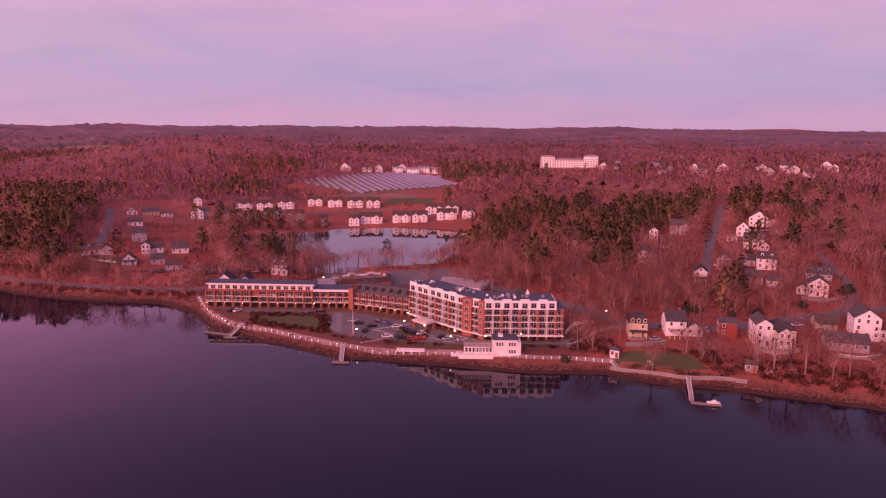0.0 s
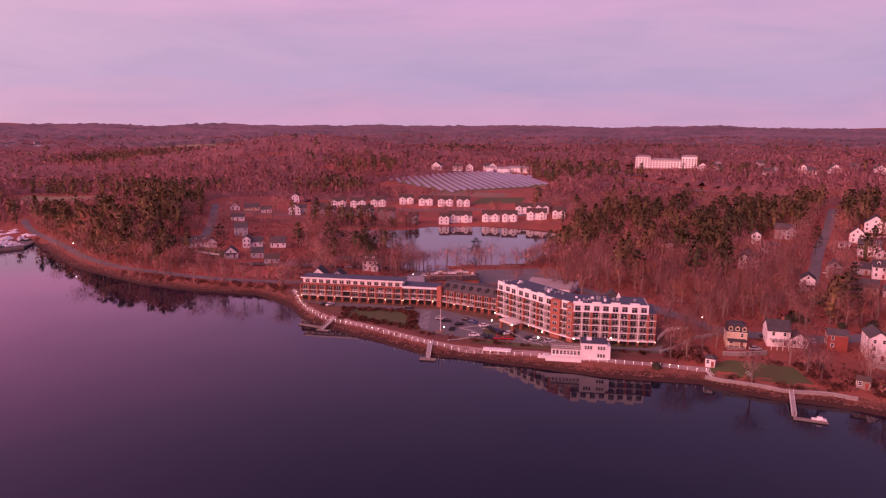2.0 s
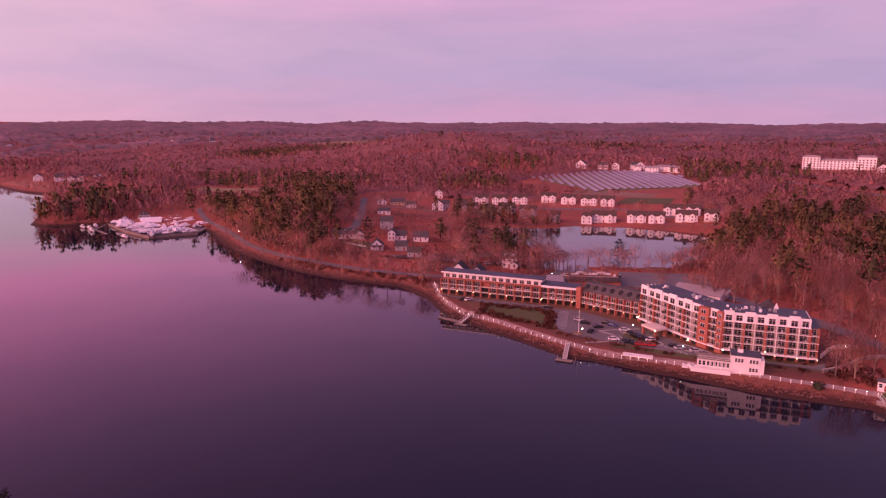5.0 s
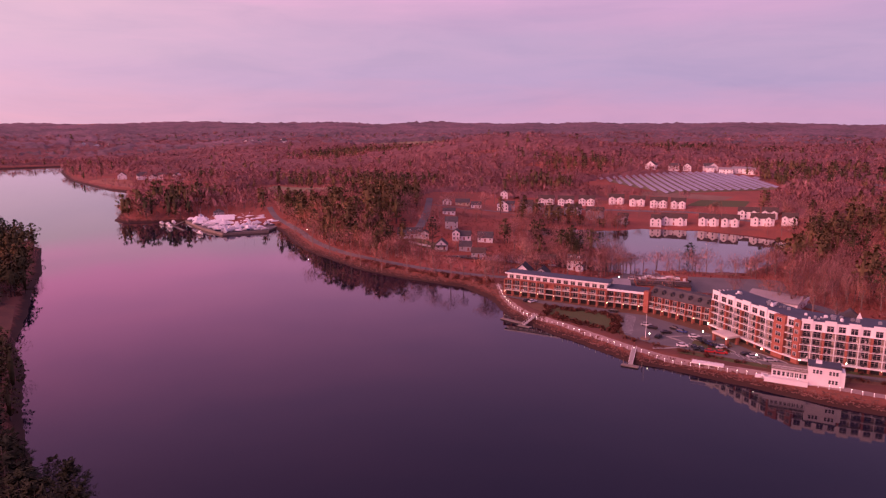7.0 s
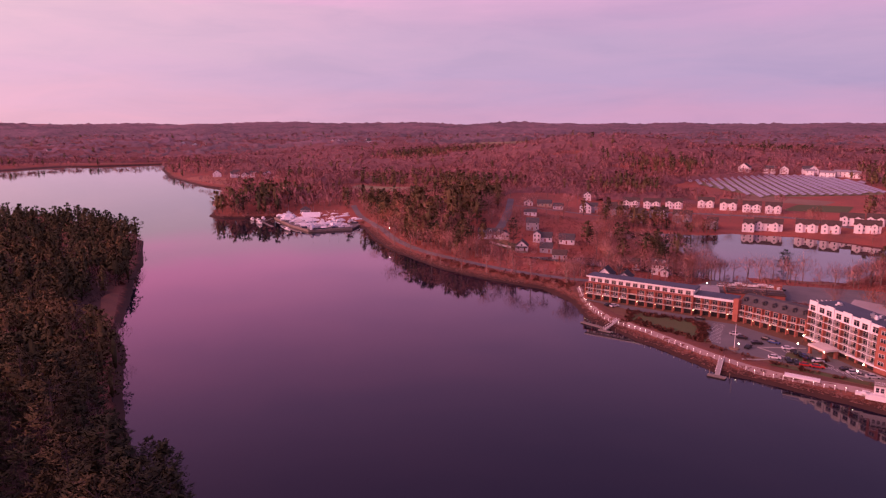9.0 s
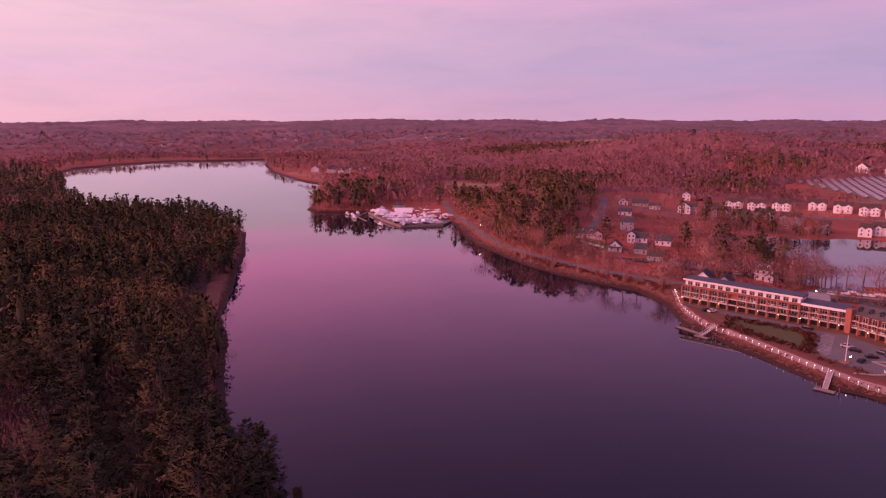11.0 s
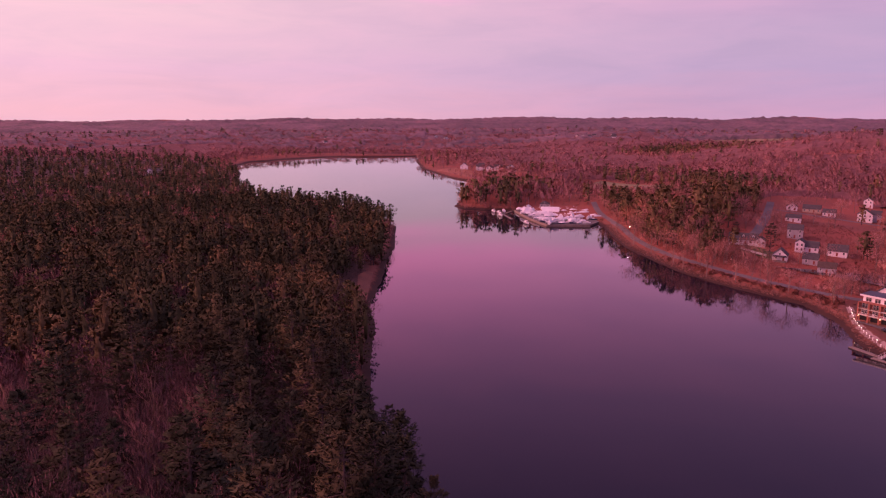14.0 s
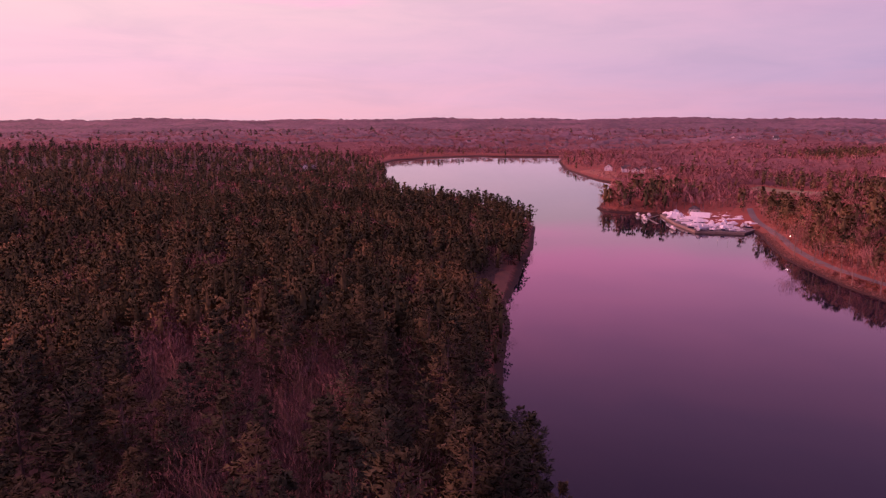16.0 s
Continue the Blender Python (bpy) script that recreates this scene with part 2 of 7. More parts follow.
def tree_material(name, hues, fine, spread=0.35, single=False, streak=0.3, patchy=False):
    """Twigs or needles: a hue of its own for every tree, broken up by fine upright grain."""
    m = bpy.data.materials.new(name)
    m.use_nodes = True
    n, l = m.node_tree.nodes, m.node_tree.links
    shade = n["Principled BSDF"]
    shade.inputs["Roughness"].default_value, shade.inputs["IOR"].default_value = 0.95, 1.2
    tc, stretch = n.new("ShaderNodeTexCoord"), n.new("ShaderNodeMapping")
    stretch.inputs["Scale"].default_value = (fine, fine, fine * streak)
    l.new(tc.outputs["Object"], stretch.inputs[0])
    grain, drift = n.new("ShaderNodeTexNoise"), n.new("ShaderNodeTexNoise")
    grain.inputs["Scale"].default_value, grain.inputs["Detail"].default_value = 1.0, 3
    drift.inputs["Scale"].default_value, drift.inputs["Detail"].default_value = 0.011, 3
    l.new(stretch.outputs[0], grain.inputs["Vector"])
    l.new(tc.outputs["Object"], drift.inputs["Vector"])

    def sums(op, a, b):
        q = n.new("ShaderNodeMath")
        q.operation = op
        for i, v in enumerate((a, b)):
            if isinstance(v, (int, float)):
                q.inputs[i].default_value = v
            else:
                l.new(v, q.inputs[i])
        return q.outputs[0]

    if single:
        own = n.new("ShaderNodeObjectInfo").outputs["Random"]
    else:
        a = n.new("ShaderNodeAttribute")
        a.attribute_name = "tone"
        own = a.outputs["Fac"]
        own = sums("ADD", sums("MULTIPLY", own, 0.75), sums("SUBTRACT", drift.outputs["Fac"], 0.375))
    ramp = n.new("ShaderNodeValToRGB")
    while len(ramp.color_ramp.elements) < len(hues):
        ramp.color_ramp.elements.new(0.5)
    for k, (e, c) in enumerate(zip(ramp.color_ramp.elements, hues)):
        e.position, e.color = 0.08 + 0.84 * k / (len(hues) - 1), (*c, 1)
    l.new(own, ramp.inputs[0])
    bright = sums("ADD", sums("MULTIPLY", sums("SUBTRACT", grain.outputs["Fac"], 0.5), 4 * spread), 1.0)
    stand = n.new("ShaderNodeTexNoise")
    stand.inputs["Scale"].default_value, stand.inputs["Detail"].default_value = 0.0065, 4
    l.new(tc.outputs["Object"], stand.inputs["Vector"])
    bright = sums("MULTIPLY", bright, sums("ADD", sums("MULTIPLY", stand.outputs["Fac"], 1.0 if patchy else 0.0), 0.5 if patchy else 1.0))
    bright = sums("ADD", bright, sums("MULTIPLY", sums("SUBTRACT", n.new("ShaderNodeNewGeometry").outputs["Random Per Island"], 0.5), spread))
    mul = n.new("ShaderNodeMix")
    mul.data_type, mul.blend_type = "RGBA", "MULTIPLY"
    mul.inputs[0].default_value = 1.0
    grey = n.new("ShaderNodeCombineColor")
    for k in range(3):
        l.new(bright, grey.inputs[k])
    l.new(ramp.outputs[0], mul.inputs[6])
    l.new(grey.outputs[0], mul.inputs[7])
    l.new(mul.outputs[2], shade.inputs["Base Color"])
    return m


TWIG_HUES = [(0.33, 0.162, 0.165), (0.38, 0.180, 0.170), (0.43, 0.168, 0.128), (0.42, 0.215, 0.208), (0.50, 0.262, 0.228), (0.46, 0.178, 0.122)]
# the lighter end hues hold the sunlit look of the town side
NEEDLE_HUES = [(0.046, 0.052, 0.032), (0.066, 0.068, 0.038), (0.090, 0.082, 0.042), (0.160, 0.118, 0.062), (0.225, 0.150, 0.074)]
MAT["twigs"] = tree_material("bare_twigs", TWIG_HUES, 0.55, 0.24, patchy=True)
MAT["lone_twigs"] = tree_material("bare_twigs_single", TWIG_HUES, 0.55, 0.24, single=True)
MAT["needles"] = tree_material("pine_needles", NEEDLE_HUES, 0.5, 0.2, streak=1.0)
# darker needle copy: the near bank's unlit side put into the colour
MAT["lone_needles"] = tree_material("pine_needles_single", [(0.034, 0.040, 0.028), (0.048, 0.052, 0.032), (0.066, 0.062, 0.036), (0.088, 0.072, 0.040)], 0.5, 0.18, single=True, streak=1.0)
MAUVE_HUES = [(0.17, 0.092, 0.112), (0.20, 0.102, 0.120), (0.23, 0.112, 0.116), (0.25, 0.128, 0.134)]
# dimmer than the twigs: shade between far crowns put into the colour
MAT["crown_gap_shade"] = tree_material("crown_gap_shade", [(0.17, 0.082, 0.088), (0.20, 0.094, 0.094), (0.22, 0.100, 0.092)], 0.16, 0.35, patchy=True)
MAT["mauve_twigs"] = tree_material("mauve_twigs_wood", MAUVE_HUES, 0.55, 0.24)
MAT["mauve_lone_twigs"] = tree_material("mauve_twigs_single", MAUVE_HUES, 0.55, 0.24, single=True)
# twigs of the distant rings, greyed towards mauve in place of air haze
MAT["hazed_twigs"] = tree_material("mauve_twigs", [(0.27, 0.132, 0.148), (0.32, 0.152, 0.160), (0.38, 0.160, 0.148), (0.34, 0.172, 0.182), (0.40, 0.200, 0.196)], 0.16, 0.26, patchy=True)

MAT["ground"] = ground_material()
MAT["river"] = water_material("river_water", (0.007, 0.009, 0.021), 0.010)
MAT["pond"] = water_material("pond_water", (0.02, 0.014, 0.024), 0.002)


# ---- the land: shore lines, pond and heights ----
SHORE = [(330, 120), (240, 165), (190, 188), (145.5, 206), (127, 213), (111, 218.5), (99, 223), (87, 224.5), (75, 228.5), (61, 236.5), (43, 237.3), (25, 238.6), (5, 243.4), (-15, 247.3),
         (-27, 250), (-40, 251), (-50, 257), (-65, 266), (-76, 271), (-89, 280), (-104, 290), (-121, 313), (-144, 330), (-165, 332), (-191, 335.5), (-222, 344.5), (-255, 361), (-286, 378),
         (-315, 401), (-355, 437), (-377, 449)]
SHORE_UP = [(-388, 437), (-412, 425), (-462, 446), (-489, 428), (-509, 414), (-528, 416), (-560, 450), (-640, 524), (-718, 592), (-775, 603), (-861, 637), (-941, 672), (-1079, 757),
            (-1220, 863), (-1273, 759), (-1327, 697), (-1310, 610), (-1285, 500), (-1200, 440)]
SHORE_LEFT = [(-1043, 390), (-900, 330), (-730, 290), (-640, 308), (-550, 316), (-465, 304), (-430, 280), (-388, 252), (-359, 227), (-321, 200), (-291, 176.5), (-274, 162.5), (-243, 147), (-214, 127),
              (-190, 112), (-171, 102), (-151, 94), (-133, 89), (-118, 86), (-106, 82), (-95, 78), (-60, 58), (0, 40), (150, 10), (300, -60)]
RIVER = SHORE + SHORE_UP + SHORE_LEFT
POND = [(-175, 497), (-150, 520), (-101, 525), (-86, 546), (-40, 557), (7, 545), (26, 531), (20, 462), (-5, 408), (-32, 401), (-65, 392), (-80, 420), (-103, 455), (-140, 478)]

LOT = [(-122, 325), (-106, 307), (-92, 292), (-66, 280), (-46, 270), (-22, 259), (2, 254), (26, 251), (48, 254), (56, 266), (40, 300), (20, 330), (-10, 345), (-60, 345), (-120, 345)]


def inside_distance(poly, x, y):
    """Distance to a closed outline, positive inside it."""
    x, y = np.asarray(x, float), np.asarray(y, float)
    best, odd = np.full(x.shape, 1e9), np.zeros(x.shape, bool)
    for (ax, ay), (bx, by) in zip(poly, poly[1:] + poly[:1]):
        dx, dy = bx - ax, by - ay
        k = np.clip(((x - ax) * dx + (y - ay) * dy) / (dx * dx + dy * dy), 0, 1)
        best = np.minimum(best, np.hypot(x - ax - k * dx, y - ay - k * dy))
        if ay != by:
            odd ^= ((ay > y) != (by > y)) & (x < (bx - ax) * (y - ay) / (by - ay) + ax)
    return np.where(odd, best, -best)


def waves(x, y, size, seed):
    """Smooth unevenness between about -1 and 1, with bumps of that size."""
    r, total = np.random.RandomState(seed), 0
    for k in range(5):
        a, s, p = r.uniform(0, 6.283), size * r.uniform(0.7, 1.5), r.uniform(0, 6.283, 2)
        u, v = x * np.cos(a) + y * np.sin(a), y * np.cos(a) - x * np.sin(a)
        total = total + np.sin(6.283 * u / s + p[0] + 1.3 * np.sin(3.1 * v / s + p[1])) * np.cos(4.1 * v / s + p[1])
    return total / 2.6


def hump(x, y, cx, cy, rx, ry=None):
    return np.exp(-((x - cx) / rx) ** 2 - ((y - cy) / (ry or rx)) ** 2)


def height(x, y):
    """Height of the land over the river."""
    x, y = np.asarray(x, float), np.asarray(y, float)
    d, out = -inside_distance(RIVER, x, y), np.hypot(x, y)
    d = d + 0.5 * waves(x, y, 17, 3) * np.clip((40 - np.abs(d)) / 20, 0, 1)
    z = np.interp(d, [-40, -8, 0, 2.2, 6, 9, 30, 240, 290, 340, 480, 640, 1000, 3000], [-4, -2, 0, 0.8, 3.0, 3.5, 4.0, 5.0, 7.5, 12, 20, 26, 28, 30])
    land = np.clip((d - 14) / 60, 0, 1)
    hills = 18 * hump(x, y, 250, 470, 170, 190) + 5 * hump(x, y, 95, 262, 45, 26) + 8 * hump(x, y, -250, 470, 85, 70)
    hills = hills + 14 * hump(x, y, -350, 620, 130, 150) + 34 * hump(x, y, -370, 1050, 190, 160) + 12 * hump(x, y, -640, 640, 60, 80) + 10 * hump(x, y, -300, 440, 60, 45) + 6 * hump(x, y, -240, 395, 40, 30) + 10 * hump(x, y, -530, 470, 45, 45)
    hills = hills + 14 * hump(x, y, 520, 900, 200, 200) + 9 * hump(x, y, -380, 60, 200, 80) + 6 * hump(x, y, -500, 180, 200, 60)
    hills = hills + 9 * waves(x, y, 700, 11) * np.clip((out - 900) / 900, 0, 1)
    hills = hills + (16 + 14 * waves(x, y, 1500, 5) + 5 * waves(x, y, 420, 8)) * np.clip((out - 2600) / 1900, 0, 1)
    z = z + np.where(d > 0, hills * land, 0)
    lot = np.clip(1 + inside_distance(LOT, x, y) / 5, 0, 1)
    z = z * (1 - lot) + 4.0 * lot
    p = inside_distance(POND, x, y) + 1.2 * waves(x, y, 23, 21)
    edge = 5.2 - 0.25 * p
    z = np.where(p > -8, np.where(p > 0, np.minimum(edge, 5.2), np.minimum(z, np.maximum(edge, 5.2) + 0.3)), z)
    return np.maximum(z, -4)


def steps(*runs):
    """Grid lines from (start, end, step) runs."""
    out = np.concatenate([np.arange(a, b, s) for a, b, s in runs] + [[runs[-1][1]]])
    return np.unique(np.round(out, 3))


GX = steps((-4900, -2500, 150), (-2500, -1300, 50), (-1300, -520, 10), (-520, 260, 4), (260, 600, 10), (600, 1500, 50), (1500, 4900, 150))
GY = steps((-1500, -100, 100), (-100, 40, 10), (40, 640, 4), (640, 1100, 10), (1100, 2000, 45), (2000, 4900, 150))
GZ = height(*np.meshgrid(GX, GY, indexing="ij"))


def ground_at(x, y):
    """Height of the built land."""
    x, y = np.asarray(x, float), np.asarray(y, float)
    i, j = np.clip(np.searchsorted(GX, x) - 1, 0, len(GX) - 2), np.clip(np.searchsorted(GY, y) - 1, 0, len(GY) - 2)
    u, v = (x - GX[i]) / (GX[i + 1] - GX[i]), (y - GY[j]) / (GY[j + 1] - GY[j])
    a, b, c, e = GZ[i, j], GZ[i + 1, j], GZ[i + 1, j + 1], GZ[i, j + 1]
    return np.where(u > v, a + u * (b - a) + v * (c - b), a + v * (e - a) + u * (c - e))


def fast_mesh(name, verts, tris, materials, index=None, tone=None, smooth=False, normals=None):
    me = bpy.data.meshes.new(name)
    verts, tris = np.ascontiguousarray(verts, np.float32), np.ascontiguousarray(tris, np.int32)
    me.vertices.add(len(verts))
    me.vertices.foreach_set("co", verts.ravel())
    me.loops.add(tris.size)
    me.loops.foreach_set("vertex_index", tris.ravel())
    me.polygons.add(len(tris))
    me.polygons.foreach_set("loop_start", np.arange(0, tris.size, 3, dtype=np.int32))
    for m in materials:
        me.materials.append(m)
    if index is not None:
        me.polygons.foreach_set("material_index", np.ascontiguousarray(index, np.int32))
    if tone is not None:
        me.attributes.new("tone", "FLOAT", "POINT").data.foreach_set("value", np.ascontiguousarray(tone, np.float32))
    me.polygons.foreach_set("use_smooth", np.full(len(tris), smooth or normals is not None))
    if normals is not None:
        me.attributes.new("custom_normal", "FLOAT_VECTOR", "POINT").data.foreach_set("vector", np.ascontiguousarray(normals, np.float32).ravel())
    me.update(calc_edges=True)
    return me


def grid_tris(nx, ny):
    i, j = np.meshgrid(np.arange(nx - 1), np.arange(ny - 1), indexing="ij")
    a = (i * ny + j).ravel()
    b, c, d = a + ny, a + ny + 1, a + 1
    return np.concatenate([np.stack([a, b, c], 1), np.stack([a, c, d], 1)])


gx, gy = np.meshgrid(GX, GY, indexing="ij")
# brown needles on the near bank with pine shade put into the colour, dull grass round the hotel, red leaves elsewhere
shade_grass_floor = np.clip(inside_distance(SHORE_LEFT + [(300, -900), (-3000, -900), (-3000, 560), (-1700, 470)], gx.ravel(), gy.ravel()) / 12, 0, 1)
shade_grass_floor = np.maximum(shade_grass_floor, 0.75 * np.clip(1.4 + inside_distance(LOT, gx.ravel(), gy.ravel()) / 9, 0, 1))
tagged(new("ground", fast_mesh("ground", np.stack([gx.ravel(), gy.ravel(), GZ.ravel()], 1), grid_tris(len(GX), len(GY)), [MAT["ground"]], tone=shade_grass_floor, smooth=True)),
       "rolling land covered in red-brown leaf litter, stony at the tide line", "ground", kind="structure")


def sheet(name, corners, z, mat, label, category):
    me = bpy.data.meshes.new(name)
    me.from_pydata([(x, y, z) for x, y in corners], [], [tuple(range(len(corners)))])
    me.materials.append(mat)
    return tagged(new(name, me), label, category, kind="structure")


sheet("water_river", [(-2600, -300), (420, -300), (420, 1000), (-2600, 1000)], 0.0, MAT["river"], "calm dark tidal river mirroring the pink sky", "river")
sheet("water_pond", [(x * 1.0, y * 1.0) for x, y in [(-190, 380), (45, 380), (45, 575), (-190, 575)]], 5.05, MAT["pond"], "still pond mirroring the lilac sky and bare trees", "pond")


def smooth_line(points, step):
    """Points along a soft curve through the given ones."""
    p = np.array(points, float)
    if len(p) > 2:
        q = [p[0]]
        for a, b, c, d in zip(np.vstack([p[:1], p[:-2]]), p[:-1], p[1:], np.vstack([p[2:], p[-1:]])):
            for k in np.linspace(0, 1, 9)[1:]:
                q.append(0.5 * (2 * b + (c - a) * k + (2 * a - 5 * b + 4 * c - d) * k * k + (3 * b - a - 3 * c + d) * k ** 3))
        p = np.array(q)
    s = np.concatenate([[0], np.cumsum(np.hypot(*np.diff(p, axis=0).T))])
    t = np.linspace(0, s[-1], max(2, int(s[-1] / step) + 1))
    return np.stack([np.interp(t, s, p[:, 0]), np.interp(t, s, p[:, 1])], 1)


def sideways(line):
    d = np.gradient(line, axis=0)
    d /= np.hypot(d[:, 0], d[:, 1])[:, None]
    return np.stack([-d[:, 1], d[:, 0]], 1)


CLEAR = []  # stretches with no trees: lines with a half width, and outlines


def strip(name, points, width, mat, label, category, lift=0.12, ribs=3, clear=3.0):
    """A road or path laid on the land."""
    line = smooth_line(points, 3.0)
    n, rows = sideways(line), []
    for k in np.linspace(-0.5, 0.5, ribs):
        e = line + n * width * k
        rows.append(np.column_stack([e, ground_at(e[:, 0], e[:, 1]) + lift]))
    v = np.stack(rows, 1).reshape(-1, 3)
    CLEAR.append(("line", line, width / 2 + clear))
    return tagged(new(name, fast_mesh(name, v, grid_tris(len(line), ribs)[:, ::-1], [mat], smooth=True)), label, category, kind="structure")


def patch(name, a, b, c, d, mat, label, category, lift=0.10, clear=1.0):
    """A four-sided stretch of lawn, field or paving laid on the land."""
    a, b, c, d = (np.array(q, float) for q in (a, b, c, d))
    nx, ny = max(2, int(np.hypot(*(b - a)) / 3) + 1), max(2, int(np.hypot(*(d - a)) / 3) + 1)
    u, v = np.meshgrid(np.linspace(0, 1, nx), np.linspace(0, 1, ny), indexing="ij")
    p = (a + u[..., None] * (b - a)) * (1 - v[..., None]) + (d + u[..., None] * (c - d)) * v[..., None]
    wob = 1 - (np.abs(2 * u - 1) ** 8) * (np.abs(2 * v - 1) ** 8) * 0.06
    mid = (a + b + c + d) / 4
    p = (mid + (p - mid) * wob[..., None]).reshape(-1, 2)
    CLEAR.append(("area", [tuple(q) for q in (a, b, c, d)], clear))
    return tagged(new(name, fast_mesh(name, np.column_stack([p, ground_at(p[:, 0], p[:, 1]) + lift]), grid_tris(nx, ny), [mat], smooth=True)), label, category, kind="structure")


strip("road_shore", [(-420, 500), (-392, 474), (-366, 456), (-330, 428), (-290, 394), (-250, 370), (-210, 356), (-175, 348), (-140, 346), (-118, 348), (-90, 352)], 5.2, MAT["old_asphalt"], "worn grey asphalt road along the river bank", "road")
strip("road_main", [(-90, 352), (-40, 356), (10, 352), (45, 325), (66, 300), (80, 279), (99, 271), (115, 270), (130, 273), (150, 279), (173, 285), (240, 300)], 7.5, MAT["asphalt"], "asphalt road behind the hotel and houses", "road")
strip("road_hill", [(139, 348), (148, 369), (169, 418), (196, 474), (225, 540)], 6.0, MAT["old_asphalt"], "straight asphalt street climbing the wooded hill", "road")
strip("road_lane", [(173, 285), (192, 304), (204, 329), (212, 360), (218, 385)], 4.5, MAT["old_asphalt"], "narrow lane climbing between houses", "road")
strip("road_village", [(-220, 412), (-226, 438), (-245, 485), (-268, 533), (-290, 580)], 6.0, MAT["old_asphalt"], "village street climbing from the river", "road")
strip("road_cross", [(-150, 560), (-190, 560), (-235, 552), (-268, 545)], 5.5, MAT["old_asphalt"], "village cross street", "road")
strip("road_condo", [(-215, 600), (-190, 610), (-150, 617), (-100, 624), (-50, 625), (-15, 600), (10, 585)], 6.0, MAT["asphalt"], "drive between townhouses", "road")
strip("highway", [(110, 830), (140, 752), (175, 700), (225, 660), (300, 620)], 16, MAT["old_asphalt"], "pale far highway through the woods", "road", clear=16.0)
strip("path_promenade", [(-124, 330), (-112, 309), (-97, 291), (-82, 282), (-67, 274), (-51, 265), (-36, 257.5), (-18, 253), (10, 250), (30, 246.5), (50, 245), (66, 243)], 2.8, MAT["walk"], "pale riverside walk on the stone bank", "path", clear=4)
sheet("verge_grass", [(-121, 324), (-106, 307.5), (-92, 292.5), (-66, 280.5), (-46, 270.5), (-22, 259.5), (2, 254.5), (26, 251.5), (47.5, 254.5), (55, 266), (40, 299), (20, 329), (-10, 344), (-60, 344), (-119, 344)], 4.02, MAT["verge"], "dull brown-green grass round the hotel", "lawn")
sheet("parking_lot", [(-55, 304), (-43, 304), (-14, 288), (7, 268), (17, 262), (30, 261), (48, 262), (62, 274), (66, 270), (50, 257), (24, 257.5), (-2, 260), (-22, 264), (-36, 266), (-46, 272), (-50, 284)], 4.05, MAT["asphalt"], "asphalt parking lot in front of the hotel", "parking lot")
sheet("drive_west", [(-116, 309), (-86, 301.5), (-56, 301), (-56, 306.5), (-112, 309.5)], 4.05, MAT["asphalt"], "asphalt drive along the brick hotel wing", "drive")
sheet("lawn_west", [(-88, 299), (-56, 299), (-51, 284), (-48, 273), (-60, 277), (-84, 288)], 4.06, MAT["lawn"], "dull green lawn before the hotel", "lawn")
sheet("lawn_east", [(22, 264.5), (46, 263.4), (36, 261.6), (24, 261.6)], 4.08, MAT["lawn"], "green strip of lawn under the balconies", "lawn")
sheet("lawn_shore", [(-24, 258.5), (2, 255.5), (24, 254), (24, 256.8), (-2, 259.3), (-20, 262)], 4.06, MAT["lawn"], "green verge between lot and walk", "lawn")
patch("lot_back", (-75, 356), (18, 356), (14, 392), (-66, 382), MAT["asphalt"], "asphalt lot behind the hotel", "parking lot")
patch("lawn_house", (63, 241), (98, 229), (96, 246), (73, 252), MAT["lawn"], "green sloping lawn by the water", "lawn")
patch("lawn_village", (-225, 396), (-190, 390), (-186, 402), (-222, 410), MAT["lawn"], "mown lawn round a white house", "lawn")
patch("field_pond", (-62, 655), (-12, 655), (-8, 690), (-52, 690), MAT["lawn"], "green field above the townhouses", "field")
patch("field_far", (150, 640), (215, 600), (230, 625), (160, 670), MAT["straw"], "dry grass field beside the highway", "field", clear=8.0)
patch("field_marsh", (-532, 605), (-408, 598), (-425, 652), (-562, 684), MAT["straw"], "dry grass clearing in the woods", "field", clear=6)
CLEAR.append(("area", [(-570, 690), (-425, 660), (-385, 560), (-400, 530), (-545, 610)], 0))
CLEAR.append(("area", [(-135, 690), (0, 672), (30, 765), (-90, 722), (-180, 800), (-202, 772)], 0))
CLEAR.append(("area", [(-60, 600), (2, 622), (2, 700), (-60, 704)], 0))
patch("field_hill", (-900, 1380), (-620, 1420), (-640, 1690), (-980, 1640), MAT["straw"], "far dry field", "field")
patch("marsh_meadow", (-735, 604), (-872, 648), (-885, 700), (-728, 652), MAT["marsh"], "orange-brown marsh grass on the river bank", "meadow", clear=0.5)
patch("solar_ground", (-175, 815), (-85, 722), (20, 770), (-40, 915), MAT["straw"], "dry grass under the solar panels", "field", clear=6)
patch("earth_bank", (-112, 706), (-33, 688), (-22, 714), (-116, 738), MAT["earth"], "bare earth below the panels", "ground")
CLEAR += [("spot", (-264, 150), 12), ("spot", (-284, 160), 15), ("spot", (-304, 176), 13)]
patch("sand_cove", (-268, 152), (-275, 161.5), (-326, 197), (-321, 184), MAT["sand"], "orange sandy bluff at the cove under pines", "beach", lift=0.35)


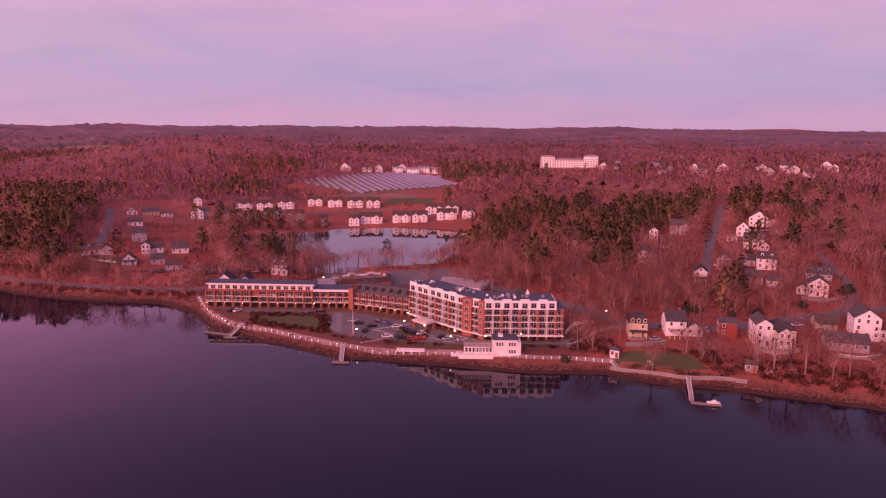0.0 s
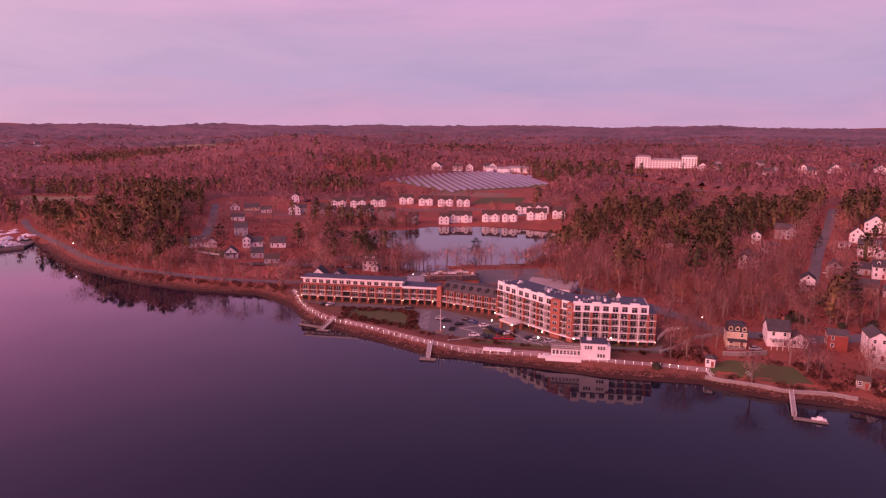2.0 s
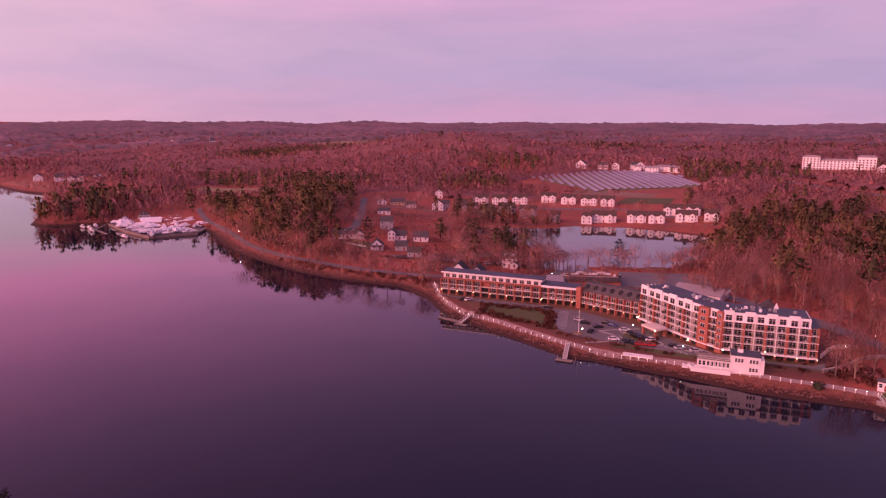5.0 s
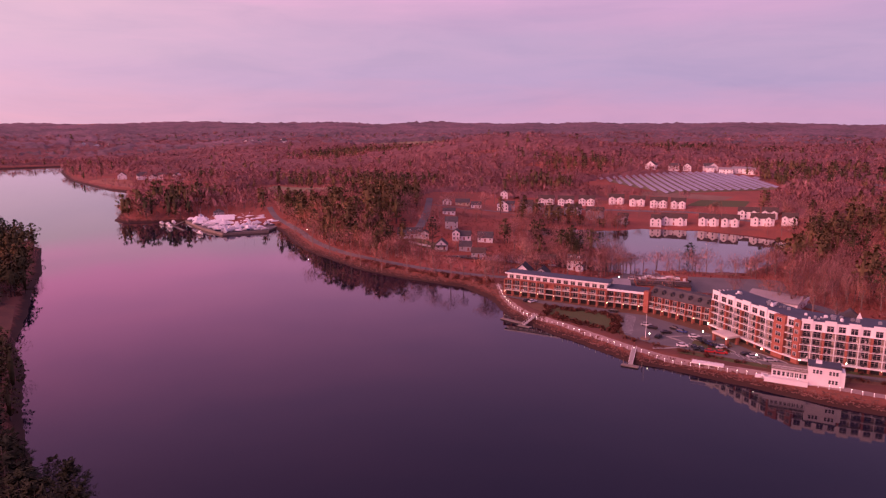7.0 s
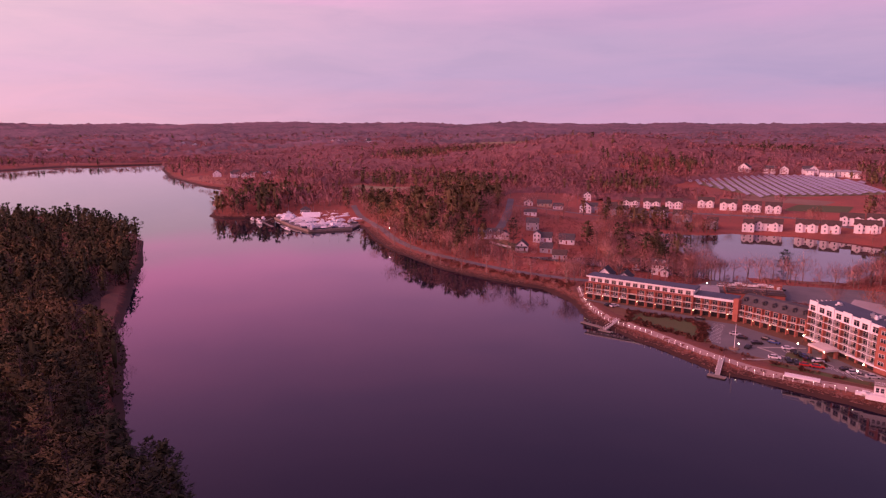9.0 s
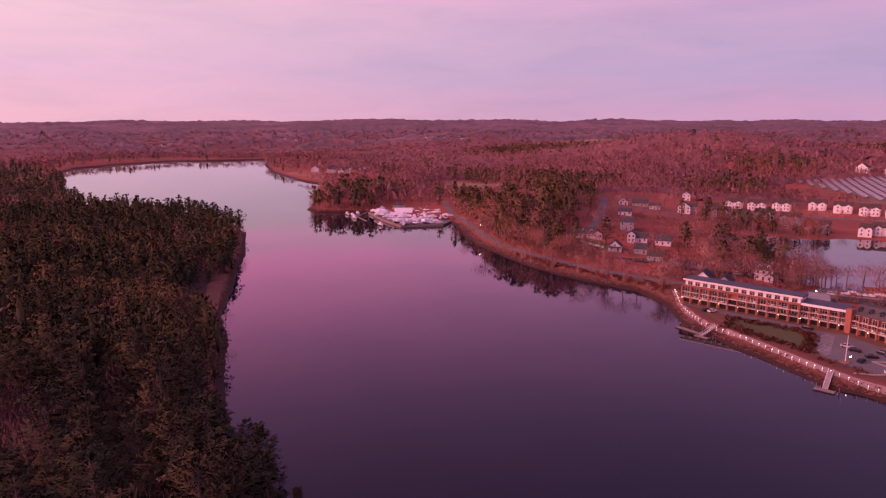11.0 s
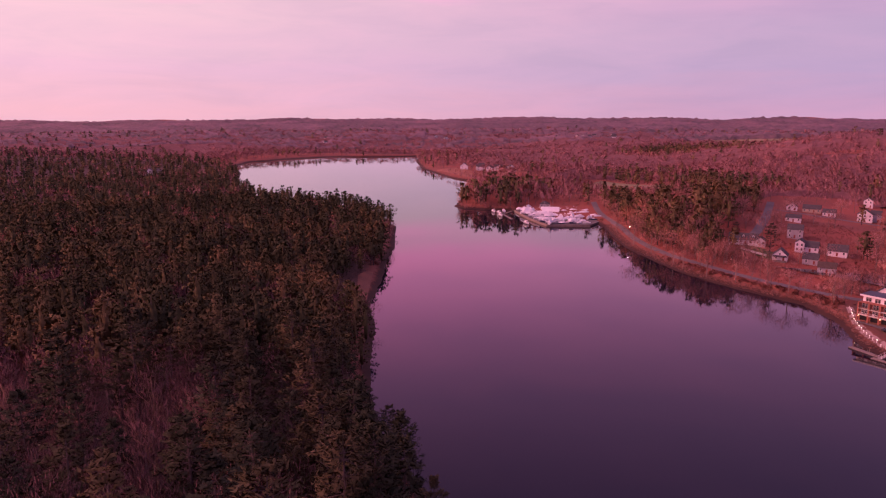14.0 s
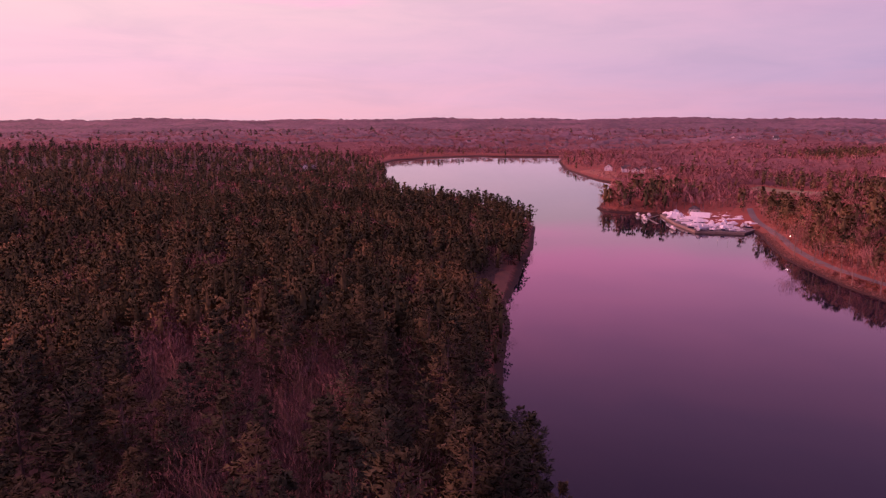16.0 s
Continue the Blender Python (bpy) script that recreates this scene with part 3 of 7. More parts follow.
# ---- building blocks ----
class Shape:
    """Collects simple solids for one mesh."""

    def __init__(self):
        self.v, self.f = [], []

    def add(self, verts, faces):
        n = len(self.v)
        self.v += [tuple(p) for p in verts]
        self.f += [tuple(i + n for i in f) for f in faces]
        return self

    def box(self, x, y, z, sx, sy, sz, turn=0.0):
        """A block by the middle of its base."""
        c, s = math.cos(turn), math.sin(turn)
        q = [(-sx / 2, -sy / 2), (sx / 2, -sy / 2), (sx / 2, sy / 2), (-sx / 2, sy / 2)]
        q = [(x + a * c - b * s, y + a * s + b * c) for a, b in q]
        return self.add([(a, b, z) for a, b in q] + [(a, b, z + sz) for a, b in q], [(3, 2, 1, 0), (4, 5, 6, 7), (0, 1, 5, 4), (1, 2, 6, 5), (2, 3, 7, 6), (3, 0, 4, 7)])

    def prism(self, outline, z0, z1):
        n = len(outline)
        return self.add([(x, y, z0) for x, y in outline] + [(x, y, z1) for x, y in outline],
                        [tuple(reversed(range(n))), tuple(range(n, 2 * n))] + [(i, (i + 1) % n, n + (i + 1) % n, n + i) for i in range(n)])

    def loft(self, rings):
        """Closed rings of equal length, capped."""
        n = len(rings[0])
        v = [p for r in rings for p in r]
        f = [tuple(reversed(range(n))), tuple(range(len(v) - n, len(v)))]
        for k in range(len(rings) - 1):
            f += [(k * n + i, k * n + (i + 1) % n, (k + 1) * n + (i + 1) % n, (k + 1) * n + i) for i in range(n)]
        return self.add(v, f)

    def rod(self, a, b, r0, r1=None, sides=6):
        a, b = Vector(a), Vector(b)
        r1 = r0 if r1 is None else r1
        q = (b - a).to_track_quat("Z", "Y")
        rings = [[a_ + q @ Vector((r * math.cos(6.2832 * i / sides), r * math.sin(6.2832 * i / sides), 0)) for i in range(sides)] for a_, r in ((a, r0), (b, r1))]
        return self.loft(rings)

    def gable(self, w, d, z, rise, over=0.4, thick=0.22, x=0.0, y=0.0, along="x"):
        """Two sloping slabs with a ridge along x or y."""
        span, run = (d, w) if along == "x" else (w, d)
        drop = rise * over / (span / 2)
        for s in (-1, 1):
            e = [(-run / 2 - over, s * (span / 2 + over), z - drop), (run / 2 + over, s * (span / 2 + over), z - drop), (run / 2 + over, 0, z + rise), (-run / 2 - over, 0, z + rise)]
            e = [(p, q, h) if along == "x" else (q, p, h) for p, q, h in e]
            e = [(p + x, q + y, h) for p, q, h in e]
            self.add([(p, q, h) for p, q, h in e] + [(p, q, h + thick) for p, q, h in e], [(3, 2, 1, 0), (4, 5, 6, 7), (0, 1, 5, 4), (1, 2, 6, 5), (2, 3, 7, 6), (3, 0, 4, 7)])
        return self

    def mesh(self, name, mat):
        me = bpy.data.meshes.new(name)
        me.from_pydata(self.v, [], self.f)
        b = bmesh.new()
        b.from_mesh(me)
        bmesh.ops.recalc_face_normals(b, faces=b.faces)
        b.to_mesh(me)
        b.free()
        me.materials.append(mat)
        return me


def part(name, shape, mat, parent, label="", at=None):
    """One mesh under a thing or a part; a finished mesh may be shared."""
    me = shape if isinstance(shape, bpy.types.Mesh) else shape.mesh(name, MAT[mat])
    ob = new(name, me)
    ob.parent = parent
    if at is not None:
        ob.matrix_basis = at
    return tagged(ob, label)


def thing(name, x, y, z, turn, label, category, group="", kind=""):
    ob = new(name)
    ob.empty_display_size = 0.5
    ob.matrix_basis = pose(x, y, z, 0, 0, turn)
    return tagged(ob, label, category, group, kind)


MESHES = {}


def shared(key, make, mat):
    if key not in MESHES:
        MESHES[key] = make().mesh(key[0], MAT[mat])
    return MESHES[key]


def window_meshes(w, h):
    """A framed window that faces -y: the frame round it, its cross bars, and the pane."""
    def frame_shape():
        s, t = Shape(), 0.11
        s.box(0, -0.04, -t, w + 2 * t, 0.1, t).box(0, -0.04, h, w + 2 * t, 0.1, t)
        s.box(-w / 2 - t / 2, -0.04, 0, t, 0.1, h).box(w / 2 + t / 2, -0.04, 0, t, 0.1, h)
        return s.box(0, -0.03, h / 2 - 0.03, w, 0.06, 0.06)
    return shared(("window_frame", w, h), frame_shape, "white"), shared(("pane", w, h), lambda: Shape().box(0, -0.015, 0, w, 0.03, h), "glass")


def add_window(parent, x, y, z, turn, w=0.95, h=1.35, lit=False, name="window"):
    f, p = window_meshes(w, h)
    win = part(name, f, "", parent, at=pose(x, y, z, 0, 0, turn))
    if lit:
        p = shared(("lit_pane", w, h), lambda: Shape().box(0, -0.015, 0, w, 0.03, h), "lit_glass")
    part("pane", p, "", win)
    return win


def house(x, y, turn, w, d, floors=2, wall="siding", roof="shingle", style="x", rise=None, label="", dormers=0, porch=False, chimney=False, wing=None, lit=0, deck=False, rng=None, group="", name="house", far=False, z=None, garage=False):
    """A timber house: it faces -y before it is turned. style: the ridge runs along x or y, or hip or mansard."""
    rng = rng or random.Random(int(abs(x) * 13 + abs(y) * 7))
    c, s = math.cos(radians(turn)), math.sin(radians(turn))
    corners = [(x + a * c - b * s, y + a * s + b * c) for a in (-w / 2, w / 2) for b in (-d / 2, d / 2)]
    zs = ground_at([p[0] for p in corners], [p[1] for p in corners])
    base = float(np.mean(zs)) if z is None else z
    low = float(min(zs)) - base - 0.4
    away = math.hypot(x, y)
    CLEAR.append(("spot", (x, y), max(w, d) * 0.62 + 1.0))
    CLEAR.append(("spot", (x - x / away * (d / 2 + 7), y - y / away * (d / 2 + 7)), w * 0.5 + 3.5))
    t = thing(name, x, y, base, turn, label or "house with pitched roof", "house", group)
    h = 2.75 * floors + 0.4
    rise = rise or (0.36 * (d if style == "x" else w))
    body = Shape().box(0, 0, low, w, d, h - low)
    if style in "xy":
        run, span = (w, d) if style == "x" else (d, w)
        q = [(-run / 2, -span / 2, h), (-run / 2, span / 2, h), (-run / 2, 0, h + rise), (run / 2, -span / 2, h), (run / 2, span / 2, h), (run / 2, 0, h + rise)]
        q = q if style == "x" else [(b, a, e) for a, b, e in q]
        body.add(q, [(0, 1, 2), (3, 5, 4), (0, 2, 5, 3), (1, 4, 5, 2), (0, 3, 4, 1)])
    part("wall", body, wall, t)
    top = Shape()
    if style in "xy":
        top.gable(w, d, h, rise, 0.35, 0.2, along=style)
    elif style == "hip":
        o, r = 0.4, max(0.0, (w - d) / 2)
        top.add([(-w / 2 - o, -d / 2 - o, h), (w / 2 + o, -d / 2 - o, h), (w / 2 + o, d / 2 + o, h), (-w / 2 - o, d / 2 + o, h), (-r, 0, h + rise), (r, 0, h + rise)],
                [(0, 1, 5, 4), (1, 2, 5), (2, 3, 4, 5), (3, 0, 4), (3, 2, 1, 0)])
    elif style == "mansard":
        top.loft([[(a * (w / 2 + 0.3), b * (d / 2 + 0.3), h) for a, b in ((-1, -1), (1, -1), (1, 1), (-1, 1))], [(a * (w / 2 - 0.5), b * (d / 2 - 0.5), h + 2.3) for a, b in ((-1, -1), (1, -1), (1, 1), (-1, 1))],
                  [(a * (w / 2 - 1.8), b * (d / 2 - 1.8), h + 2.9) for a, b in ((-1, -1), (1, -1), (1, 1), (-1, 1))]])
    elif style == "flat":
        top.box(0, 0, h, w + 0.3, d + 0.3, 0.35)
    part("roof", top, roof, t)
    if not far:
        part("frieze", Shape().box(0, -d / 2 - 0.02, h - 0.3, w, 0.08, 0.25), "white", t)
    sides = [(0, -d / 2, 0, w)] if far else [(0, -d / 2, 0, w), (-w / 2, 0, -90, d), (w / 2, 0, 90, d)]
    for sx, sy, ang, length in sides:
        n = max(2, int(length / (4.0 if far else 2.8)))
        for fl in range(floors):
            for k in range(n):
                off = (k + 0.5) / n * length - length / 2
                if fl == 0 and ang == 0 and k == n // 2 and not garage:
                    part("door", shared(("door", 1.0), lambda: Shape().box(0, -0.03, 0, 1.0, 0.1, 2.05), "red_siding" if wall != "red_siding" else "white"), "", t, at=pose(off, sy, 0.15))
                    continue
                if rng.random() < 0.12:
                    continue
                ca, sa = math.cos(radians(ang)), math.sin(radians(ang))
                add_window(t, sx + off * ca, sy + off * sa, 0.4 + 2.75 * fl + 0.85, ang, lit=lit > 0 and rng.random() < lit)
    if style == "y" and rise > 2.2:
        add_window(t, 0, -d / 2, h + 0.35, 0, 0.9, 1.1)
    for k in range(dormers):
        dx = (k + 0.5) / dormers * w - w / 2
        dy, dz = (-d * 0.27, h + rise * 0.28) if style == "x" else (-d / 2 + 0.2, h + 0.45)
        dm = part("dormer", Shape().box(0, 0.55, 0, 1.5, 1.9, 1.45).add([(-0.75, -0.4, 1.45), (0.75, -0.4, 1.45), (0, -0.4, 2.1), (-0.75, 1.5, 1.45), (0.75, 1.5, 1.45), (0, 1.5, 2.1)], [(0, 1, 2), (3, 5, 4), (0, 2, 5, 3), (1, 4, 5, 2)]), wall if wall != "brick" else "white", t, at=pose(dx, dy, dz))
        part("dormer_roof", Shape().gable(1.5, 1.9, 1.45, 0.65, 0.18, 0.1, y=0.55, along="y"), roof, dm)
        part("pane", shared(("pane", 0.9, 1.0), lambda: Shape().box(0, -0.015, 0, 0.9, 0.03, 1.0), "glass"), "", dm, at=pose(0, -0.43, 0.3))
    if porch:
        pd = 2.0
        part("porch_floor", Shape().box(0, -d / 2 - pd / 2, low, w * 0.9, pd, 0.3 - low), "wood", t)
        for k in range(4):
            part("porch_post", shared(("porch_post", 1), lambda: Shape().box(0, 0, 0, 0.16, 0.16, 2.3), "white"), "", t, at=pose((k / 3 - 0.5) * w * 0.84, -d / 2 - pd + 0.15, 0.3))
        part("porch_roof", Shape().add([(-w * 0.47, -d / 2 - pd - 0.2, 2.6), (w * 0.47, -d / 2 - pd - 0.2, 2.6), (w * 0.47, -d / 2, 3.0), (-w * 0.47, -d / 2, 3.0), (-w * 0.47, -d / 2 - pd - 0.2, 2.75), (w * 0.47, -d / 2 - pd - 0.2, 2.75), (w * 0.47, -d / 2, 3.2), (-w * 0.47, -d / 2, 3.2)],
                                       [(3, 2, 1, 0), (4, 5, 6, 7), (0, 1, 5, 4), (1, 2, 6, 5), (2, 3, 7, 6), (3, 0, 4, 7)]), roof, t)
    if deck:
        part("deck_floor", Shape().box(0, -d / 2 - 1.6, 2.6, w * 0.8, 3.2, 0.2), "wood", t)
        for k in range(4):
            part("deck_post", shared(("deck_post", 1), lambda: Shape().box(0, 0, -3.0, 0.18, 0.18, 6.5), "white"), "", t, at=pose((k / 3 - 0.5) * w * 0.76, -d / 2 - 3.0, 0))
        rail = Shape().box(0, -d / 2 - 3.1, 3.6, w * 0.8, 0.1, 0.1)
        for k in range(15):
            rail.box((k / 14 - 0.5) * w * 0.8, -d / 2 - 3.1, 2.8, 0.06, 0.06, 0.8)
        part("deck_railing", rail, "white", t)
    if garage:
        part("garage_door", Shape().box(0, -d / 2 - 0.03, 0.1, w * 0.62, 0.08, 2.2), "white", t)
    if chimney:
        ch = part("chimney", Shape().box(w * 0.25, d * 0.08, h, 0.8, 0.8, rise + 1.0).box(w * 0.25, d * 0.08, h + rise + 0.9, 1.0, 1.0, 0.2), "brick", t)
    for ww, wd, wx, wy, wf in (wing if isinstance(wing, list) else [wing] if wing else []):
        wh = 2.75 * wf + 0.3
        wr = 0.36 * min(ww, wd)
        al = "x" if ww > 1.6 * wd else "y"
        wb = Shape().box(wx, wy, low, ww, wd, wh - low)
        run, span = (ww, wd) if al == "x" else (wd, ww)
        q = [(-run / 2, -span / 2, wh), (-run / 2, span / 2, wh), (-run / 2, 0, wh + wr), (run / 2, -span / 2, wh), (run / 2, span / 2, wh), (run / 2, 0, wh + wr)]
        q = [(a + wx, b + wy, e) if al == "x" else (b + wx, a + wy, e) for a, b, e in q]
        wb.add(q, [(0, 1, 2), (3, 5, 4), (0, 2, 5, 3), (1, 4, 5, 2), (0, 3, 4, 1)])
        wg = part("wing", wb, wall, t)
        part("wing_roof", Shape().gable(ww, wd, wh, wr, 0.3, 0.18, x=wx, y=wy, along=al), roof, wg)
        for k in range(max(1, int(ww / 2.4))):
            for fl in range(wf):
                n = max(1, int(ww / 2.4))
                add_window(wg, wx + ((k + 0.5) / n - 0.5) * ww, wy - wd / 2, 1.2 + 2.75 * fl, 0)
    return t


def car(x, y, turn, paint, label, z=None, group="cars in the lots"):
    t = thing("car", x, y, float(ground_at(x, y)) + 0.06 if z is None else z, turn, label, "car", group)
    key = ("car_body", paint)
    prof = [(-2.2, 0.35), (2.2, 0.35), (2.25, 0.75), (2.05, 0.88), (1.05, 0.98), (-1.9, 1.0), (-2.2, 0.9)]
    def body():
        return Shape().loft([[(px, s * 0.88, pz) for px, pz in prof] for s in (-1, 1)])
    def cabin():
        return Shape().loft([[(1.05, -0.8, 0.97), (1.05, 0.8, 0.97), (-1.85, 0.8, 0.99), (-1.85, -0.8, 0.99)], [(0.35, -0.64, 1.44), (0.35, 0.64, 1.44), (-1.35, 0.64, 1.46), (-1.35, -0.64, 1.46)]])
    part("body", shared(key, body, paint), "", t)
    part("cabin_glass", shared(("car_glass",), cabin, "glass"), "", t)
    part("roof", shared(("car_roof", paint), lambda: Shape().box(-0.5, 0, 1.45, 1.7, 1.27, 0.05), paint), "", t)
    for wx in (-1.35, 1.4):
        for wy in (-0.82, 0.82):
            part("wheel", shared(("wheel",), lambda: Shape().rod((0, -0.1, 0), (0, 0.1, 0), 0.33, sides=10), "tyre"), "", t, at=pose(wx, wy, 0.33))
    return t


def lamp_post(x, y, h=5.0, label="dark lamp post with a lit globe", group="lot lamps", z=None, warm=False):
    t = thing("lamp_post", x, y, float(ground_at(x, y)) if z is None else z, 0, label, "lamp", group)
    part("post", shared(("lamp_pole", h), lambda: Shape().rod((0, 0, 0), (0, 0, 0.5), 0.13, 0.09).rod((0, 0, 0.5), (0, 0, h), 0.07, 0.05), "rail"), "", t)
    part("globe", shared(("globe", warm), lambda: Shape().loft([[(r * math.cos(a * 0.785), r * math.sin(a * 0.785), zz) for a in range(8)] for r, zz in ((0.08, -0.2), (0.2, -0.12), (0.24, 0.02), (0.18, 0.16), (0.05, 0.22))]), "warm_bulb" if warm else "bulb"), "", t, at=pose(0, 0, h + 0.15))
    return t


def utility_pole(x, y, turn=0.0, h=10.0):
    t = thing("utility_pole", x, y, float(ground_at(x, y)) - 0.2, turn, "weathered wooden utility pole with a crossarm", "pole", "utility poles")
    part("pole", shared(("pole", h), lambda: Shape().rod((0, 0, 0), (0, 0, h), 0.17, 0.11, 7), "pole_wood"), "", t)
    part("crossarm", shared(("crossarm", h), lambda: Shape().box(0, 0.12, h - 0.9, 2.2, 0.12, 0.14), "pole_wood"), "", t)
    for k in (-1, 0, 1):
        part("insulator", shared(("insulator",), lambda: Shape().rod((0, 0, 0), (0, 0, 0.25), 0.06, 0.04), "metal"), "", t, at=pose(k * 0.95, 0.12, h - 0.76))
    return t


# ---- the hotel ----
def run_pose(p0, p1, z):
    return pose(p0[0], p0[1], z, 0, 0, math.degrees(math.atan2(p1[1] - p0[1], p1[0] - p0[0]))), math.hypot(p1[0] - p0[0], p1[1] - p0[1])


def glazing(parent, x, y, z, w, h, m, lit=False):
    """A glazed balcony door or wide window with its frame, middle post and pane."""
    w, h = round(w, 2), round(h, 2)
    def frame_shape():
        s = Shape().box(0, -0.05, h - 0.12, w, 0.12, 0.12).box(-w / 2 + 0.06, -0.05, 0, 0.12, 0.12, h - 0.12).box(w / 2 - 0.06, -0.05, 0, 0.12, 0.12, h - 0.12)
        return s.box(0, -0.05, 0, 0.1, 0.12, h - 0.12).box(w / 4, -0.04, h * 0.62, w / 2 - 0.17, 0.08, 0.07).box(-w / 4, -0.04, h * 0.62, w / 2 - 0.17, 0.08, 0.07)
    f = part("window", shared(("glazing", w, h), frame_shape, "sash"), "", parent, at=m @ pose(x, y, z))
    kind = "lit_glass" if lit else "glass"
    part("pane", shared(("wide_pane", w, h, kind), lambda: Shape().box(0, -0.01, 0.01, w - 0.1, 0.03, h - 0.1), kind), "", f)


def railing(parent, x, y, z, w, m, mat="rail"):
    w = round(w, 2)
    def make():
        s = Shape().box(0, 0, 0.98, w, 0.07, 0.07).box(0, 0, 0.1, w, 0.05, 0.05)
        n = max(3, int(w / 0.28))
        for k in range(n + 1):
            s.box((k / n - 0.5) * (w - 0.06), 0, 0.15, 0.035, 0.035, 0.83)
        return s
    part("railing", shared(("railing", w, mat), make, mat), "", parent, at=m @ pose(x, y, z))


RNG = random.Random(5)


def balcony_seat(parent, x, y, z, m):
    """A small chair or covered grill on a balcony."""
    k = RNG.randrange(3)
    def make():
        s = Shape().box(0, 0, 0.4, 0.5, 0.5, 0.07).box(0, 0.23, 0.45, 0.5, 0.06, 0.5)
        for a in (-0.21, 0.21):
            for b in (-0.21, 0.21):
                s.box(a, b, 0, 0.05, 0.05, 0.4)
        return s if k else Shape().loft([[(a * 0.32, b * 0.25, 0) for a, b in ((-1, -1), (1, -1), (1, 1), (-1, 1))], [(a * 0.42, b * 0.3, 0.75) for a, b in ((-1, -1), (1, -1), (1, 1), (-1, 1))], [(a * 0.2, b * 0.15, 1.1) for a, b in ((-1, -1), (1, -1), (1, 1), (-1, 1))]])
    part("balcony_chair" if k else "covered_grill", shared(("seat", k), make, "white" if k == 1 else "rail"), "", parent, at=m @ pose(x, y, z, 0, 0, RNG.uniform(-40, 40)))


def balcony_front(t, p0, p1, z0, fh, floors, bays, depth, wall="buff", top="white", deep=1.35, pier_every=2, base=2.2, back=1.0, lit=0.0, top_h=3.3, raised=True):
    """A front of stacked balconies on a brick base. bays: widths with b for a balcony bay or s for a solid brick bay."""
    m, length = run_pose(p0, p1, z0)
    total = sum(w for w, _ in bays)
    scale = length / total
    h = fh * floors
    part("wall", Shape().box(length / 2, deep + (depth - deep) / 2, 0, length, depth - deep, h), wall, t, "rendered wall darkened for the shade behind the balconies", at=m)
    if base:
        part("base_wall", Shape().box(length / 2, 0.5 + (depth - 0.5) / 2, -base - 0.4, length, depth - 0.5, base + 0.4), "brick", t, "red brick base behind black panels drawn as garage openings", at=m)
        part("canopy_band", Shape().box(length / 2, -0.25, -0.38, length, 1.2, 0.3), "white", t, "white canopy band", at=m)
    x = 0.0
    for k, (w, kind) in enumerate(bays):
        w *= scale
        mid = x + w / 2
        if base and kind == "b":
            # black panel on the solid base, painted shade of a garage mouth
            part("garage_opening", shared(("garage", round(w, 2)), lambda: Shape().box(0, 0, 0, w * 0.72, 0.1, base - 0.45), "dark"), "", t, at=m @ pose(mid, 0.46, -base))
            if k % 2 == 0:
                part("wall_light", shared(("wall_light",), lambda: Shape().rod((0, 0, 0), (0, 0, 0.22), 0.09, 0.13, 7), "warm_bulb"), "", t, at=m @ pose(mid + w / 2, -0.35, -0.72))
        if kind == "s":
            part("brick_bay", Shape().box(mid, deep / 2 - 0.2, -base - 0.4, w, deep + 0.4, h + base + 0.4 + (top_h - 0.2 if top_h else 0)), "brick", t, at=m)
            for f in range(floors + (1 if top_h else 0)):
                glazing(t, mid, -0.42, fh * f + 0.8, min(w * 0.55, 2.2), 1.5, m)
        else:
            for f in range(floors):
                glazing(t, mid + RNG.choice((-0.2, 0.2)), deep - 0.03, fh * f + 0.1, w * 0.66, 2.2, m, RNG.random() < lit)
                railing(t, mid, 0.06, fh * f + 0.06, w - 0.5, m)
                if RNG.random() < 0.6:
                    balcony_seat(t, mid + RNG.uniform(-0.3, 0.3) * w, 0.65, fh * f + 0.05, m)
        if k and kind == "b" and bays[k - 1][1] == "b":
            if k % pier_every == 0:
                part("brick_pier", Shape().box(x, deep / 2 - 0.06, -base - 0.4, 0.75, deep + 0.1, h + base + 0.4), "brick", t, at=m)
            else:
                part("divider", shared(("divider", round(h, 2), deep), lambda: Shape().box(0, deep / 2, 0, 0.22, deep - 0.04, h), "white"), "", t, at=m @ pose(x, 0, 0))
        if top_h:
            if kind == "b":
                up = 0.75 if raised and k % 2 == 0 else 0.0
                out = 0.25 if k % 2 == 0 else 0.75
                part("top_storey_wall", Shape().box(mid, out + (depth - out) / 2, h, w, depth - out, top_h - 0.35 + up * 0.0).box(mid, out + 0.2, h + top_h - 0.35, w - 0.02, 0.4, 0.35 + up), top, t, at=m)
                glazing(t, mid, out - 0.02, h + 0.25, w * 0.62, 2.2, m, RNG.random() < lit)
        x += w
    for e in (0.18, length - 0.18):
        part("end_pier", Shape().box(e, deep / 2 - 0.02, -base - 0.4, 0.4, deep + 0.06, h + base + 0.4), "brick" if base else "white", t, at=m)
    for f in range(floors + 1 if top_h else floors):
        part("balcony_slab", Shape().box(length / 2, deep / 2 - 0.1, fh * f - 0.17, length + 0.06, deep + 0.14, 0.2), "white", t, at=m)
    return m


CLEAR += [("area", [(-120, 305), (50, 250), (55, 300), (-8, 345), (-120, 345)], 2.0)]
hotel = thing("hotel_building", 0, 0, 0, 0, "five-storey red brick and white hotel with stacked balconies", "hotel")
A, B, C, D, E4 = (-15.0, 295.0), (8.5, 271.0), (17.0, 264.2), (46.5, 264.0), (49.5, 264.4)
